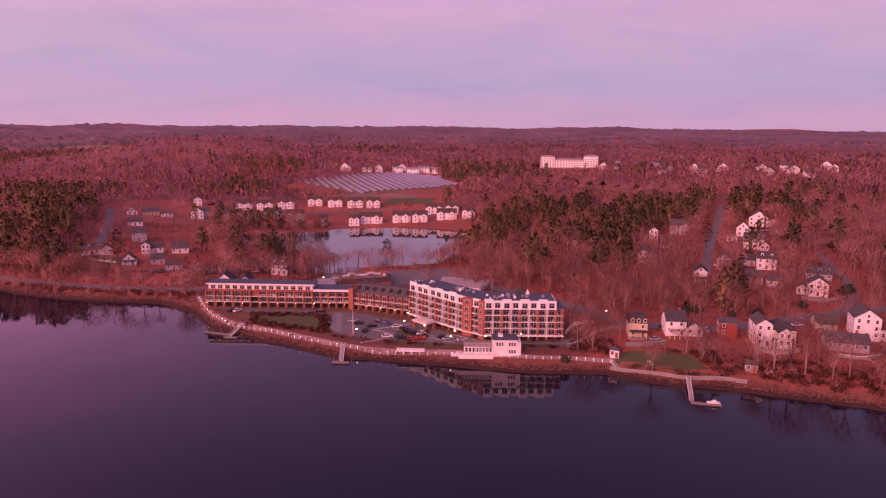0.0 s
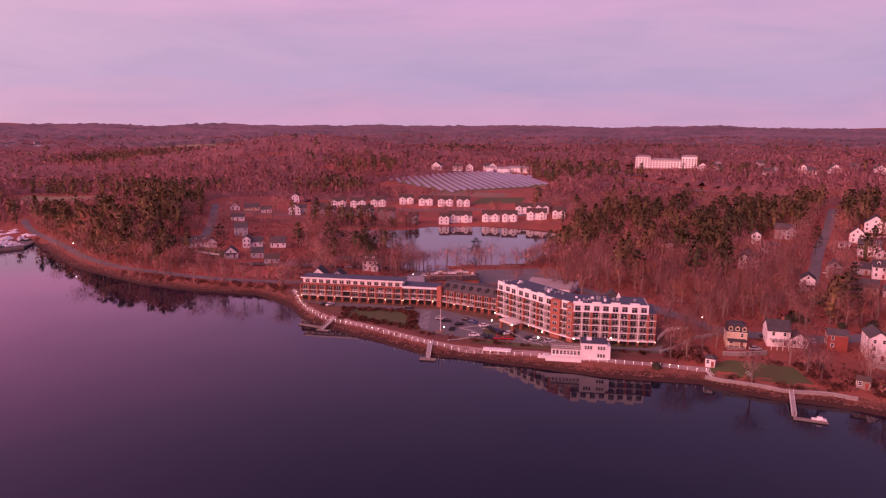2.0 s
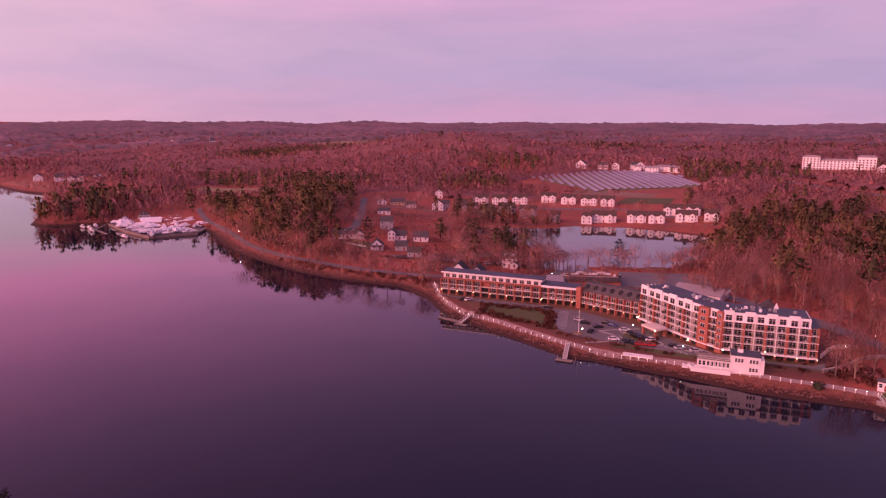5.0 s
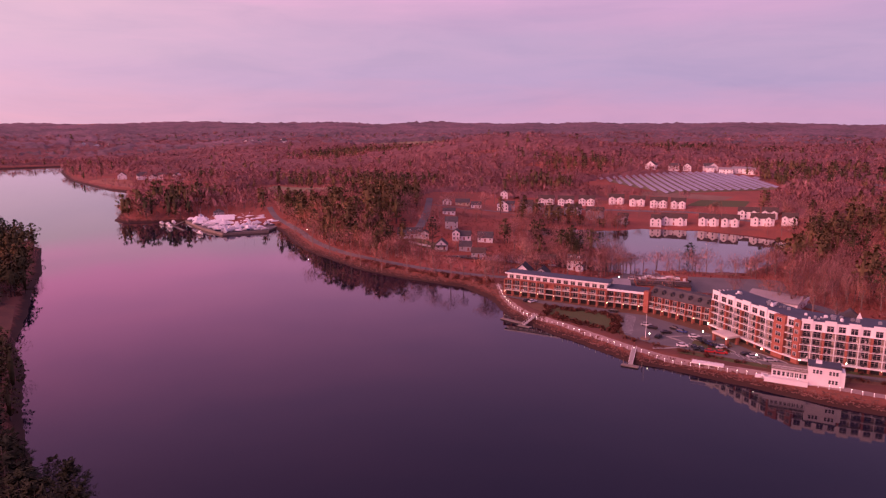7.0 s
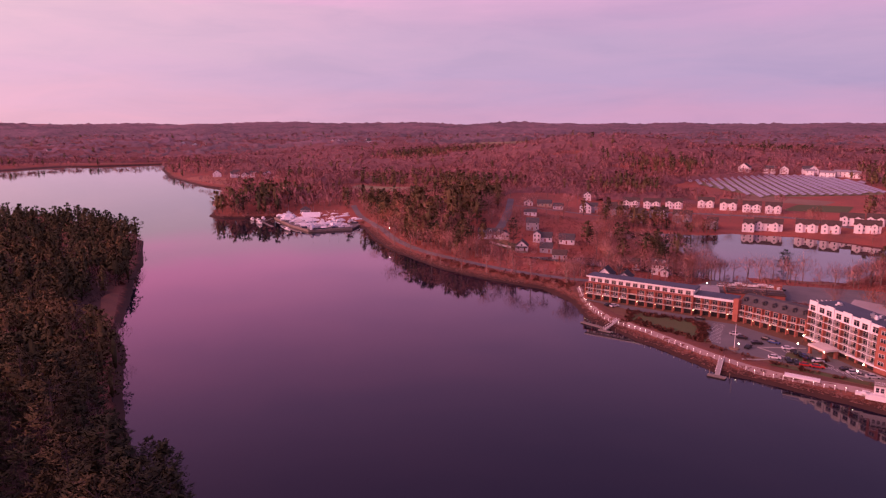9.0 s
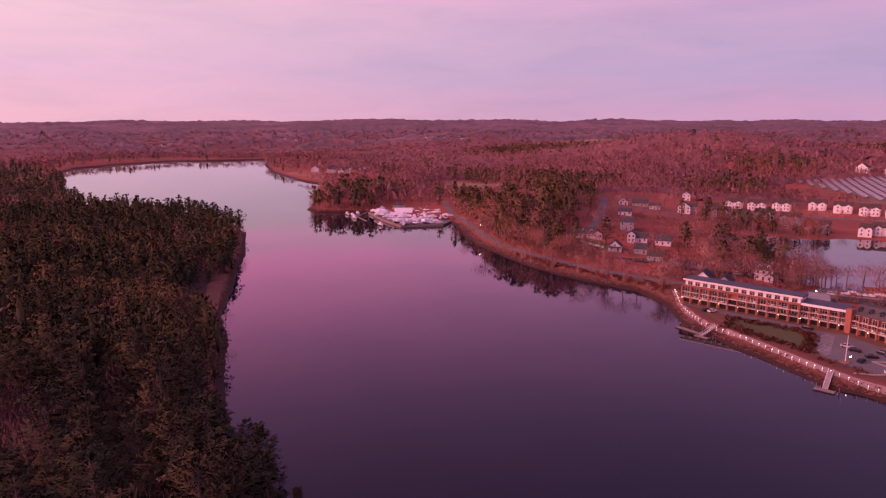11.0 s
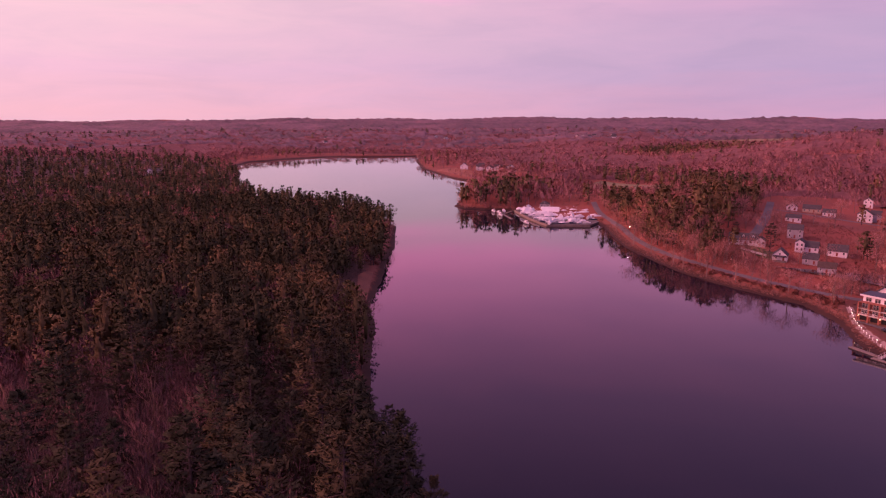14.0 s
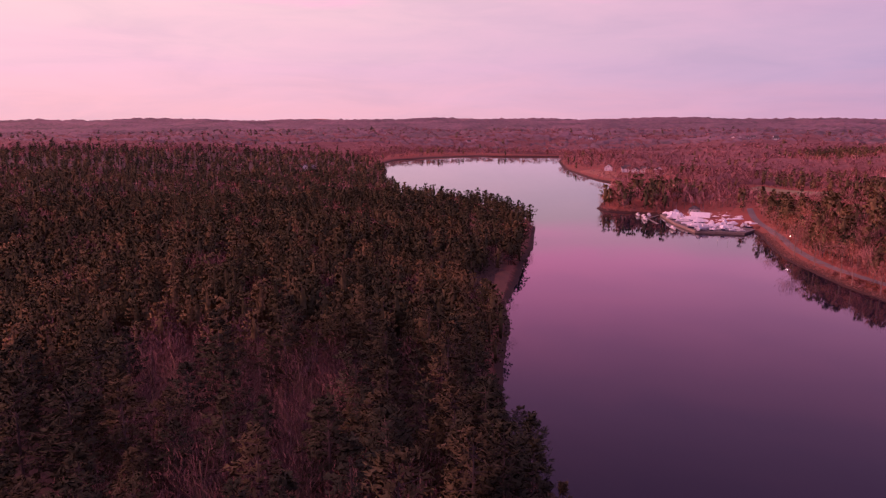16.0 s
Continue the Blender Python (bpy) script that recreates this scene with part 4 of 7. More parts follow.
fronts = [
    balcony_front(hotel, A, B, 6.2, 2.75, 4, [(4.2, "b")] * 8, 12.0),
    balcony_front(hotel, B, C, 6.2, 2.75, 4, [(4.6, "s"), (3.6, "b"), (2.6, "s")], 12.0, base=2.2),
    balcony_front(hotel, C, D, 6.2, 2.75, 4, [(3.7, "b")] * 8, 14.0, base=2.2),
]
balcony_front(hotel, D, E4, 6.2, 2.75, 4, [(3.0, "b")], 12.0, top_h=0)
part("side_wall", Shape().box(49.3, 271.5, 3.8, 0.6, 12.5, 13.4), "white", hotel)
part("roof", Shape().prism([(-13.4, 296.6), (9.6, 273.0), (17.4, 266.0), (46.2, 265.8), (46.2, 278.6), (22.0, 279.6), (16.5, 282.0), (-4.6, 304.6)], 19.9, 20.25), "membrane", hotel, "dark flat roof membrane")
part("roof_edge", Shape().prism([(46.6, 264.6), (49.6, 264.8), (49.6, 277.6), (46.6, 277.8)], 17.2, 17.5), "membrane", hotel)
for k in range(34):
    u = RNG.random()
    px_, py_ = (-10 + 24 * u, 297.5 - 23 * u) if k < 17 else (17 + 28 * u, 269 + RNG.uniform(0, 6))
    px_, py_ = (px_ + RNG.uniform(0, 4.5), py_ + RNG.uniform(0, 4.5)) if k < 17 else (px_, py_)
    sz = RNG.uniform(0.6, 1.3)
    part("roof_unit", Shape().box(0, 0, 0, sz, sz * 0.8, sz * 0.75).rod((0, 0, sz * 0.75), (0, 0, sz * 0.9), sz * 0.3, sides=8), "metal" if k % 3 else "white", hotel, at=pose(px_, py_, 20.25, 0, 0, RNG.uniform(0, 90)))
part("stair_tower", Shape().add([(30, 277, 19.9), (37, 277, 19.9), (37, 281, 19.9), (30, 281, 19.9), (33.5, 277, 23.0), (33.5, 281, 23.0)], [(0, 1, 4), (2, 3, 5), (0, 4, 5, 3), (1, 2, 5, 4), (3, 2, 1, 0)]), "shingle", hotel, "dark gabled roof house")
part("gable_face", Shape().add([(35.0, 276.6, 19.9), (37.2, 276.6, 19.9), (36.1, 276.6, 22.6), (35.0, 276.9, 19.9), (37.2, 276.9, 19.9), (36.1, 276.9, 22.6)], [(0, 1, 2), (3, 5, 4), (0, 2, 5, 3), (1, 4, 5, 2), (0, 3, 4, 1)]), "white", hotel)

canopy = thing("entrance_canopy", -8.0, 279.3, 4.0, -45.6, "flat-roofed entrance canopy on brick piers, lit underneath", "canopy")
part("roof", Shape().box(0, 0, 3.0, 8.6, 6.2, 0.8), "cream", canopy)
for a in (-3.6, 3.6):
    for b in (-2.4, 2.4):
        part("pier", shared(("canopy_pier",), lambda: Shape().box(0, 0, 0, 1.0, 1.0, 3.0).box(0, 0, 0, 1.2, 1.2, 0.4), "brick"), "", canopy, at=pose(a, b, 0))
for a in (-2, 2):
    part("ceiling_light", shared(("ceiling_light",), lambda: Shape().rod((0, 0, 0), (0, 0, 0.12), 0.35, sides=10), "warm_bulb"), "", canopy, at=pose(a, 0, 2.87))

# the older, lower wings
west = thing("hotel_west_wing", 0, 0, 0, 0, "long four-storey brick hotel wing with white top floor", "hotel")
W0, W1 = (-113.5, 311.0), (-62.0, 309.0)
wm, wl_ = run_pose(W0, W1, 4.0)


def brick_wing(t, m, length, bays, floors, depth, skip=(), terrace=True):
    """Brick storeys: a white colonnade at the ground, balconies and brick openings over it."""
    part("wall", Shape().box(length / 2, 1.6 + (depth - 1.6) / 2, -0.4, length, depth - 1.6, 2.75 * floors + 0.4), "brick", t, at=m)
    w = length / bays
    for k in range(bays):
        x = (k + 0.5) * w
        if k in skip:
            # black panel on the wall, painted shade of an arch
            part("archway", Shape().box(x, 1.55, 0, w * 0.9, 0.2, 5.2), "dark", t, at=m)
            continue
        # black panel for the shade of a shop front, wall uncut
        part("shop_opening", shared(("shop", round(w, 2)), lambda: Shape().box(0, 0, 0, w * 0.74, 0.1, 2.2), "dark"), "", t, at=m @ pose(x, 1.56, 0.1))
        for f in range(1, floors):
            glazing(t, x, 1.56, 2.75 * f + 0.15, w * 0.55, 2.1, m, False)
            if f == 1 or (terrace and f == 2 and k % 3 != 2):
                railing(t, x, 0.12, 2.75 * f + 0.05, w - 0.45, m, "white" if (f == 1) == (k < 5) else "rail")
                if RNG.random() < 0.75:
                    balcony_seat(t, x + RNG.uniform(-0.8, 0.8), 0.8, 2.75 * f + 0.03, m)
    for k in range(bays + 1):
        part("column", shared(("column", 1), lambda: Shape().box(0, 0, -0.3, 0.6, 0.6, 2.95).box(0, 0, 2.2, 0.75, 0.75, 0.3), "brick"), "", t, at=m @ pose(k * w, 0.15, 0))
        part("brick_pier", shared(("wing_pier", floors), lambda: Shape().box(0, 0.75, 2.7, 0.5, 1.5, 2.75 * (floors - 1) - 0.1), "brick"), "", t, at=m @ pose(k * w, 0.1, 0))
        if k % 2 == 0:
            part("wall_light", shared(("wall_light",), lambda: Shape().rod((0, 0, 0), (0, 0, 0.22), 0.09, 0.13, 7), "warm_bulb"), "", t, at=m @ pose(k * w + 0.5, -0.1, 2.2))
    for f in range(1, floors):
        part("balcony_slab", Shape().box(length / 2, 0.8, 2.75 * f - 0.2, length, 1.6, 0.2), "cream" if f < 3 else "brick", t, at=m)


brick_wing(west, wm, wl_, 12, 3, 11.0, skip=(5,))
part("top_storey_wall", Shape().box(wl_ / 2, 7.0, 8.25, wl_ - 1.0, 8.0, 2.55), "white", west, at=wm)
part("terrace", Shape().box(wl_ / 2, 1.6, 8.02, wl_, 3.2, 0.25), "brick", west, at=wm)
for k in range(14):
    glazing(west, (k + 0.5) / 14 * (wl_ - 2) + 1, 2.97, 8.4, 2.3, 1.8, wm)
part("roof", Shape().box(wl_ / 2, 6.7, 10.8, wl_ + 0.8, 9.4, 0.45), "membrane", west, "dark flat roof", at=wm)
part("fascia", Shape().box(wl_ / 2, 1.95, 10.65, wl_ + 0.9, 0.14, 0.62), "white", west, at=wm)
mid_wing = thing("hotel_middle_wing", 0, 0, 0, 0, "three-storey brick hotel wing with a white cornice", "hotel")
mm, ml = run_pose((-61.8, 310.0), (-43.6, 309.6), 4.0)
brick_wing(mid_wing, mm, ml, 5, 3, 10.0)
part("cornice", Shape().box(ml / 2, 0.9, 8.1, ml, 1.6, 0.9), "white", mid_wing, at=mm)
part("roof", Shape().box(ml / 2, 5.6, 8.7, ml, 9.6, 0.5), "membrane", mid_wing, "dark flat roof", at=mm)
east = thing("hotel_mansard_wing", 0, 0, 0, 0, "brick hotel wing under a slate mansard roof with dormers", "hotel")
em, el = run_pose((-43.2, 308.6), (-15.6, 297.2), 4.0)
brick_wing(east, em, el, 8, 3, 13.0, terrace=False)
part("corner_tower", Shape().box(-0.2, 0.6, -0.4, 2.4, 2.4, 10.5), "brick", east, at=em)
part("mansard_roof", Shape().add([(0, 1.2, 8.1), (el, 1.2, 8.1), (el, 13, 8.1), (0, 13, 8.1), (0.3, 5.5, 11.6), (el - 0.3, 5.5, 11.6), (el - 0.3, 9.5, 11.6), (0.3, 9.5, 11.6)], [(0, 1, 5, 4), (1, 2, 6, 5), (2, 3, 7, 6), (3, 0, 4, 7), (4, 5, 6, 7), (3, 2, 1, 0)]), "slate", east, "grey slate mansard roof", at=em)
for k in range(7):
    dm = part("dormer", shared(("mansard_dormer",), lambda: Shape().box(0, 0.9, 0, 1.5, 1.8, 1.5), "slate"), "", east, at=em @ pose((k + 0.5) / 7 * el, 2.6, 9.0))
    part("dormer_roof", shared(("mansard_dormer_roof",), lambda: Shape().gable(1.5, 1.8, 1.5, 0.55, 0.15, 0.1, y=0.9, along="y"), "shingle"), "", dm)
    part("pane", shared(("dormer_pane",), lambda: Shape().box(0, -0.03, 0.35, 0.95, 0.06, 1.0), "glass"), "", dm)

# the buildings behind
back = thing("long_flat_building", -43.0, 357.0, 4.0, 14, "long low flat-roofed building behind the hotel", "building")
part("wall", Shape().box(0, 0, -0.5, 26, 20, 4.4), "brick", back)
part("roof", Shape().box(0, 0, 3.9, 26.8, 20.8, 0.4), "brown_roof", back)
for k in range(3):
    part("roof_ridge", Shape().box(0, -7.0 + 6.5 * k, 4.3, 26.4, 0.5, 0.5).box(-13.2, -7.0 + 6.5 * k, 4.3, 0.4, 5.5, 0.7), "pale_roof" if k else "rail", back)
part("roof_hut", Shape().box(11.0, 1.0, 4.3, 3.2, 3.0, 2.4).box(11.0, 1.0, 6.7, 3.6, 3.4, 0.25), "brick", back)
part("hut_trim", Shape().box(11.0, -0.62, 4.3, 1.4, 0.12, 2.0), "white", back)
lean_to = thing("lean_to_building", -62.0, 348.0, 4.0, 14, "low grey building with a shallow sloping roof behind the hotel", "building")
part("wall", Shape().box(0, 0, -0.5, 8.0, 17, 3.9), "grey_siding", lean_to)
part("roof", Shape().gable(8.0, 17, 3.4, 1.1, 0.4, 0.25), "pale_roof", lean_to)
for k in range(9):
    part("roof_unit", shared(("long_unit", k % 3), lambda: Shape().box(0, 0, 0, 1.5 + k % 3, 1.2, 0.9).box(0, 0, 0.9, 1.0, 0.9, 0.15), "white"), "", back, at=pose(-11 + 2.4 * k, RNG.uniform(2, 8.5), 4.3))
hall = thing("low_hall", 11.0, 342.0, 5.2, -18, "low hall with a pale shallow roof and white parapets", "building")
part("wall", Shape().box(0, 0, -1.5, 22, 15, 5.6), "white", hall)
part("roof", Shape().gable(22, 15, 4.1, 2.2, 0.5, 0.3), "pale_roof", hall)
part("parapet", Shape().box(7.0, -2.0, 4.0, 9.0, 0.4, 1.9).box(12.0, 2.0, 4.0, 0.4, 8.0, 1.6), "white", hall)
porch_b = thing("white_roof_frame", -10.5, 352.0, 5.0, 20, "white timber pergola by the back lot", "pergola")
for k in range(5):
    part("rafter", shared(("rafter",), lambda: Shape().box(0, 0, 2.6, 0.3, 4.0, 0.3), "white"), "", porch_b, at=pose(-4 + 2 * k, 0, 0))
    part("post", shared(("perg_post",), lambda: Shape().box(0, 0, -0.3, 0.25, 0.25, 2.9), "white"), "", porch_b, at=pose(-4 + 2 * k, -1.6, 0))

# the white boathouse on the walk
boat_house = thing("boathouse", 20.0, 250.0, 3.6, -1, "white clapboard boathouse with terraces over the walk", "boathouse")
part("tower_wall", Shape().box(4.3, 0.0, -1.2, 9.6, 6.5, 7.4), "siding", boat_house)
part("tower_roof", Shape().box(4.3, 0.0, 6.2, 10.0, 6.9, 0.3), "membrane", boat_house)
part("roof_hatch", Shape().box(2.6, 0.5, 6.5, 1.8, 1.4, 0.9), "white", boat_house)
part("tower_side", Shape().box(9.7, -0.4, -1.2, 1.4, 5.0, 6.4), "white", boat_house)
part("hall_wall", Shape().box(-6.0, 0.6, -1.2, 11.0, 5.4, 4.6), "siding", boat_house)
part("upper_deck", Shape().box(-6.0, 0.2, 3.4, 11.4, 6.4, 0.3), "wood", boat_house)
part("lower_deck", Shape().box(-7.0, -3.0, -1.2, 13.4, 2.6, 1.6), "white", boat_house)
part("stair", Shape().box(-14.8, -1.6, -0.9, 3.6, 2.2, 0.7).box(-13.6, -1.6, -0.9, 2.2, 2.2, 1.3), "white", boat_house)
ident = pose(0, 0, 0)
for k in range(4):
    railing(boat_house, -10.1 + 2.8 * k, -2.9, 3.7, 2.7, ident, "white")
    railing(boat_house, -10.8 + 3.2 * k, -4.2, 0.4, 3.1, ident, "white")
for k in range(8):
    add_window(boat_house, -10.6 + 1.35 * k, -2.1, 1.0, 0, 0.9, 1.5)
    part("column", shared(("boat_col",), lambda: Shape().box(0, 0, 0.4, 0.16, 0.16, 3.0), "white"), "", boat_house, at=pose(-11.3 + 1.5 * k, -2.9, 0))
for k in (1.2, 2.2, 3.2, 6.0, 7.0, 8.0):
    for f in (0.9, 3.9):
        if f > 2 or k > 5:
            add_window(boat_house, k, -3.25, f, 0, 0.7, 1.3)
deck = thing("white_walk_deck", -12.5, 252.6, 3.5, -2, "white railed deck beside the walk", "deck")
part("floor", Shape().box(0, 0, -0.3, 11.0, 2.6, 0.5), "white", deck)
for k in range(4):
    railing(deck, -4.1 + 2.75 * k, -1.2, 0.2, 2.7, ident, "white")


# ---- houses on the wooded hill and along the water ----
house(80.2, 266.0, -8, 7.4, 8, 2, "yellow_siding", "shingle", "mansard", label="yellow clapboard house with mansard roof and dormers", dormers=3, porch=True, lit=0.1)
house(95.5, 266.5, -6, 8.0, 9, 2, "siding", "shingle", "x", label="white clapboard house with a low glazed wing", wing=(6.5, 6.0, 7.2, -1.5, 1), deck=True, chimney=True)
house(116.0, 263.0, -14, 6.8, 7, 2, "red_siding", "slate", "x", label="dark red house with a grey roof", rise=1.4)
house(126.5, 256.5, -10, 6.0, 11, 3, "siding", "slate", "y", label="white gabled house above a curved wall")
house(134.5, 257.5, -10, 10.0, 10, 2, "siding", "shingle", "hip", label="large white house with hipped roof and terraces", dormers=0, deck=True, wing=(5.0, 5.0, 0, -6.0, 2), lit=0.08)
house(157.5, 251.0, -16, 15.0, 8, 1, "grey_siding", "slate", "x", label="long grey single-storey house on the bank", chimney=True, lit=0.1)
house(171.0, 262.0, -18, 9.5, 11, 3, "siding", "slate", "y", label="tall white gabled house with a garage", garage=True, deck=False, wing=(3.5, 6.0, 6.2, -1.0, 1))
house(160.0, 271.0, -12, 8, 7, 1, "tan_siding", "brown_roof", "x", label="small tan house among bare trees", porch=True)
house(134.0, 340.5, -18, 6.2, 8.5, 2, "siding", "shingle", "y", label="white gabled house with a red porch", porch=True)
house(120.5, 387.0, -14, 9.0, 8.0, 2, "siding", "slate", "x", label="white house among tall bare trees", wing=(5, 7, -3, -4, 2), chimney=True)
house(161.0, 453.5, -20, 11.0, 9, 2, "grey_siding", "slate", "x", label="grey house with several gables", wing=(6, 8, 4, -4, 2))
house(141.0, 416.5, -16, 9.0, 8, 1, "siding", "slate", "x", label="low white house on the slope")
house(195.5, 432.5, -22, 7.5, 9, 2, "siding", "brown_roof", "y", label="white gabled house with a brown roof", rise=3.4, chimney=True)
house(182.5, 418.0, -20, 6.0, 3.5, 1, "siding", "pale_roof", "x", label="small white cabin beside the street", rise=0.6)
house(218.0, 459.5, -24, 12.0, 11, 2, "siding", "shingle", "y", label="large white gabled house on the hill", wing=(9, 6, 9, 0, 1), chimney=True)
house(188.0, 400.0, -22, 11.0, 9, 2, "siding", "slate", "x", label="white two-storey house on the hill", wing=(5, 6, 6, -4, 1), lit=0.1)
house(154.5, 361.5, -20, 7.0, 8.5, 2, "grey_siding", "slate", "y", label="grey gabled house by the street")
house(157.5, 336.5, -20, 12.5, 8, 1, "tan_siding", "slate", "x", label="low tan house with a long window front")
house(166.5, 328.0, -20, 7.0, 6, 1, "siding", "slate", "x", label="low white glazed annex")
house(176.0, 357.5, -22, 9.5, 8, 2, "siding", "shingle", "x", label="white house with two dormers", dormers=2)
house(170.0, 366.0, -22, 7.0, 7, 1, "grey_siding", "shingle", "x", label="dark-roofed grey house behind trees")
house(193.5, 337.0, -24, 11.5, 8, 1, "grey_siding", "slate", "x", label="grey cape house with dormers", dormers=3)
house(179.5, 312.5, -24, 8.5, 9, 2, "siding", "slate", "y", label="white gabled house above a curved stone wall", wing=(5, 6, -6.5, 0.5, 1))
house(83.5, 428.0, -10, 7, 8, 2, "siding", "slate", "y", label="white gabled house in the woods")
house(140.5, 442.0, -16, 5.5, 7, 2, "siding", "slate", "y", label="narrow white gabled house")
house(232.0, 300.0, -30, 9, 8, 2, "grey_siding", "slate", "x", label="grey house by the upper road")

# ---- the village by the river road ----
house(-219.0, 407.5, 26, 17.0, 7.5, 1, "siding", "slate", "x", label="long white cape house with dormers", dormers=3, wing=(6, 8, 10.0, -1.0, 1), rise=3.6)
house(-189.0, 395.5, 22, 8.0, 8.5, 1, "siding", "slate", "y", label="white gabled house with a porch", porch=True, rise=3.6)
house(-186.5, 424.0, 20, 12.0, 8, 1, "siding", "slate", "x", label="white house with two gables", wing=(5, 8, -4, -3, 2), rise=3.0)
house(-171.5, 430.0, 18, 10.5, 9, 1, "siding", "slate", "x", label="low white house with a broad roof", rise=3.4)
house(-229.0, 493.5, 22, 10.0, 6, 1, "siding", "slate", "x", label="white bungalow with lit front", lit=0.4)
house(-205.0, 446.0, 22, 9.0, 8, 2, "grey_siding", "slate", "x", label="grey house among village trees")
house(-234.0, 563.0, 20, 9.0, 7, 1, "siding", "slate", "x", label="white far village house")
house(-249.0, 566.5, 20, 13.0, 8, 1, "tan_siding", "slate", "x", label="long dark-roofed village house")
house(-262.0, 560.0, 24, 8.0, 8, 1, "siding", "slate", "y", label="small white village house")
house(-210.0, 568.0, 18, 10.0, 8, 2, "siding", "slate", "y", label="white gabled village house")
house(-205.0, 575.0, 18, 7.0, 8, 2, "grey_siding", "slate", "x", label="grey village house with trees")
house(-174.0, 401.0, 20, 8.0, 8, 1, "grey_siding", "slate", "x", label="grey low house behind bare shrubs")
house(-160.0, 390.0, 20, 9.0, 7, 1, "grey_siding", "brown_roof", "x", label="grey-brown house behind bare shrubs")
house(-236.0, 642.0, 18, 7.0, 7, 2, "siding", "slate", "y", label="white house at the wood edge")
house(-95.5, 382.0, 10, 8.5, 7.5, 2, "siding", "slate", "x", label="white house with two steep dormers", dormers=2, wing=(4.0, 4.0, 3.0, -4.5, 1))
house(-114.5, 390.0, 14, 9.0, 7, 1, "red_siding", "brown_roof", "x", label="low red house among trees")
house(-112.0, 337.0, 8, 8.5, 9, 2, "siding", "shingle", "y", label="white gabled house behind the brick wing", rise=3.8, z=5.6)
house(-102.0, 338.5, 6, 7.0, 8, 2, "grey_siding", "shingle", "y", label="grey gabled house behind the brick wing", rise=2.8, z=5.2)
house(-330.0, 520.0, 36, 8, 7, 1, "grey_siding", "slate", "x", label="grey cottage in the woods")

# ---- white houses and terraces over the pond ----
for hx, hy, hw, ht in ((-188.6, 632, 15, 12), (-170.4, 637, 15, 12), (-151.9, 645, 15, 10), (-125.7, 656, 14, 8), (-105, 649, 14, 8), (-85, 646, 15, 6), (-67.6, 645, 13, 6)):
    house(hx, hy, ht, hw, 10, 2, "white", "brown_roof", "x", label="new white double house with two front gables", wing=[(hw * 0.34, 4, hw * 0.27, -4.4, 2), (hw * 0.34, 4, -hw * 0.27, -4.4, 2)], group="white double houses", rise=3.2, far=True)
for hx, hy, hw, ht, hc in ((-181.7, 576, 14, 14, "grey_siding"), (-159.4, 557, 14, 10, "grey_siding"), (-151.6, 591, 15, 10, "grey_siding"), (-129.8, 583, 15, 8, "grey_siding"), (-101.7, 562, 8, 6, "grey_siding"), (-62.3, 571, 20, 4, "siding"), (-36, 574, 15, 2, "siding"),
                       (-20, 573, 13, 2, "siding"), (-8, 607, 16, 2, "siding"), (8, 605, 12, 0, "siding"), (3, 579, 17, 0, "siding"), (22, 580, 11, -2, "siding"), (-75, 563, 8, 4, "siding"), (-195, 590, 12, 14, "grey_siding"), (-165, 575, 12, 10, "grey_siding")):
    house(hx, hy, ht, hw, 9, 2, hc, "brown_roof", "x", label="terraced town house with small gables by the pond", dormers=0, group="town houses", wing=[(4.2, 4, -hw * 0.3, -4.0, 2), (4.2, 4, hw * 0.25, -4.0, 2)], far=True)

# ---- far buildings ----
far_block = thing("far_apartment_block", 184.0, 990.0, 26.5, -10, "long white apartment block far off in the woods", "building")
for bx_, bw_, bd_, bh_ in ((0, 44, 16, 12.0), (-31, 20, 20, 16.0), (31, 20, 20, 17.5)):
    part("wall", Shape().box(bx_, 0, -4, bw_, bd_, bh_ + 4), "white", far_block)
    part("roof", Shape().box(bx_, 0, bh_, bw_ + 1, bd_ + 1, 1.0).box(bx_, 1, bh_ + 1, bw_ * 0.8, bd_ * 0.5, 1.2), "pale_roof", far_block)
    for k in range(int(bw_ / 4)):
        for f in range(int(bh_ / 3)):
            add_window(far_block, bx_ - bw_ / 2 + 2 + 4 * k, -bd_ / 2, 1.0 + 3.0 * f, 0, 1.8, 1.6)
CLEAR += [("spot", (170, 930), 60), ("area", [(-212, 598), (-50, 600), (-45, 668), (-212, 662)], 0), ("area", [(-205, 548), (30, 545), (34, 592), (-205, 596)], -2)]
FR = random.Random(8)
for cx, cy, n, sx, sy, ht in ((-1240, 1370, 9, 110, 20, 42), (-1190, 1420, 5, 70, 20, 42), (-800, 700, 8, 50, 16, 50), (-2440, 1460, 6, 160, 60, 60), (-1500, 1180, 6, 120, 40, 52), (-100, 1500, 4, 120, 40, 5), (330, 860, 7, 70, 30, -20), (260, 950, 5, 50, 30, -15), (430, 800, 6, 60, 40, -28),
                              (-90, 925, 5, 55, 12, 5), (-1700, 900, 7, 160, 80, 60), (-1900, 700, 6, 160, 60, 70), (60, 1400, 4, 90, 60, 0), (-420, 1800, 5, 150, 80, 12), (-1050, 260, 3, 60, 30, 75)):
    for k in range(n):
        fx, fy = cx + FR.uniform(-1, 1) * sx, cy + FR.uniform(-1, 1) * sy
        if float(ground_at(fx, fy)) > 2.5:
            house(fx, fy, ht + FR.uniform(-20, 20), FR.uniform(9, 14), 9, 2, "siding" if FR.random() < 0.75 else "grey_siding", "slate", FR.choice("xy"), label="small white house far off among bare woods", group="far houses", far=True)
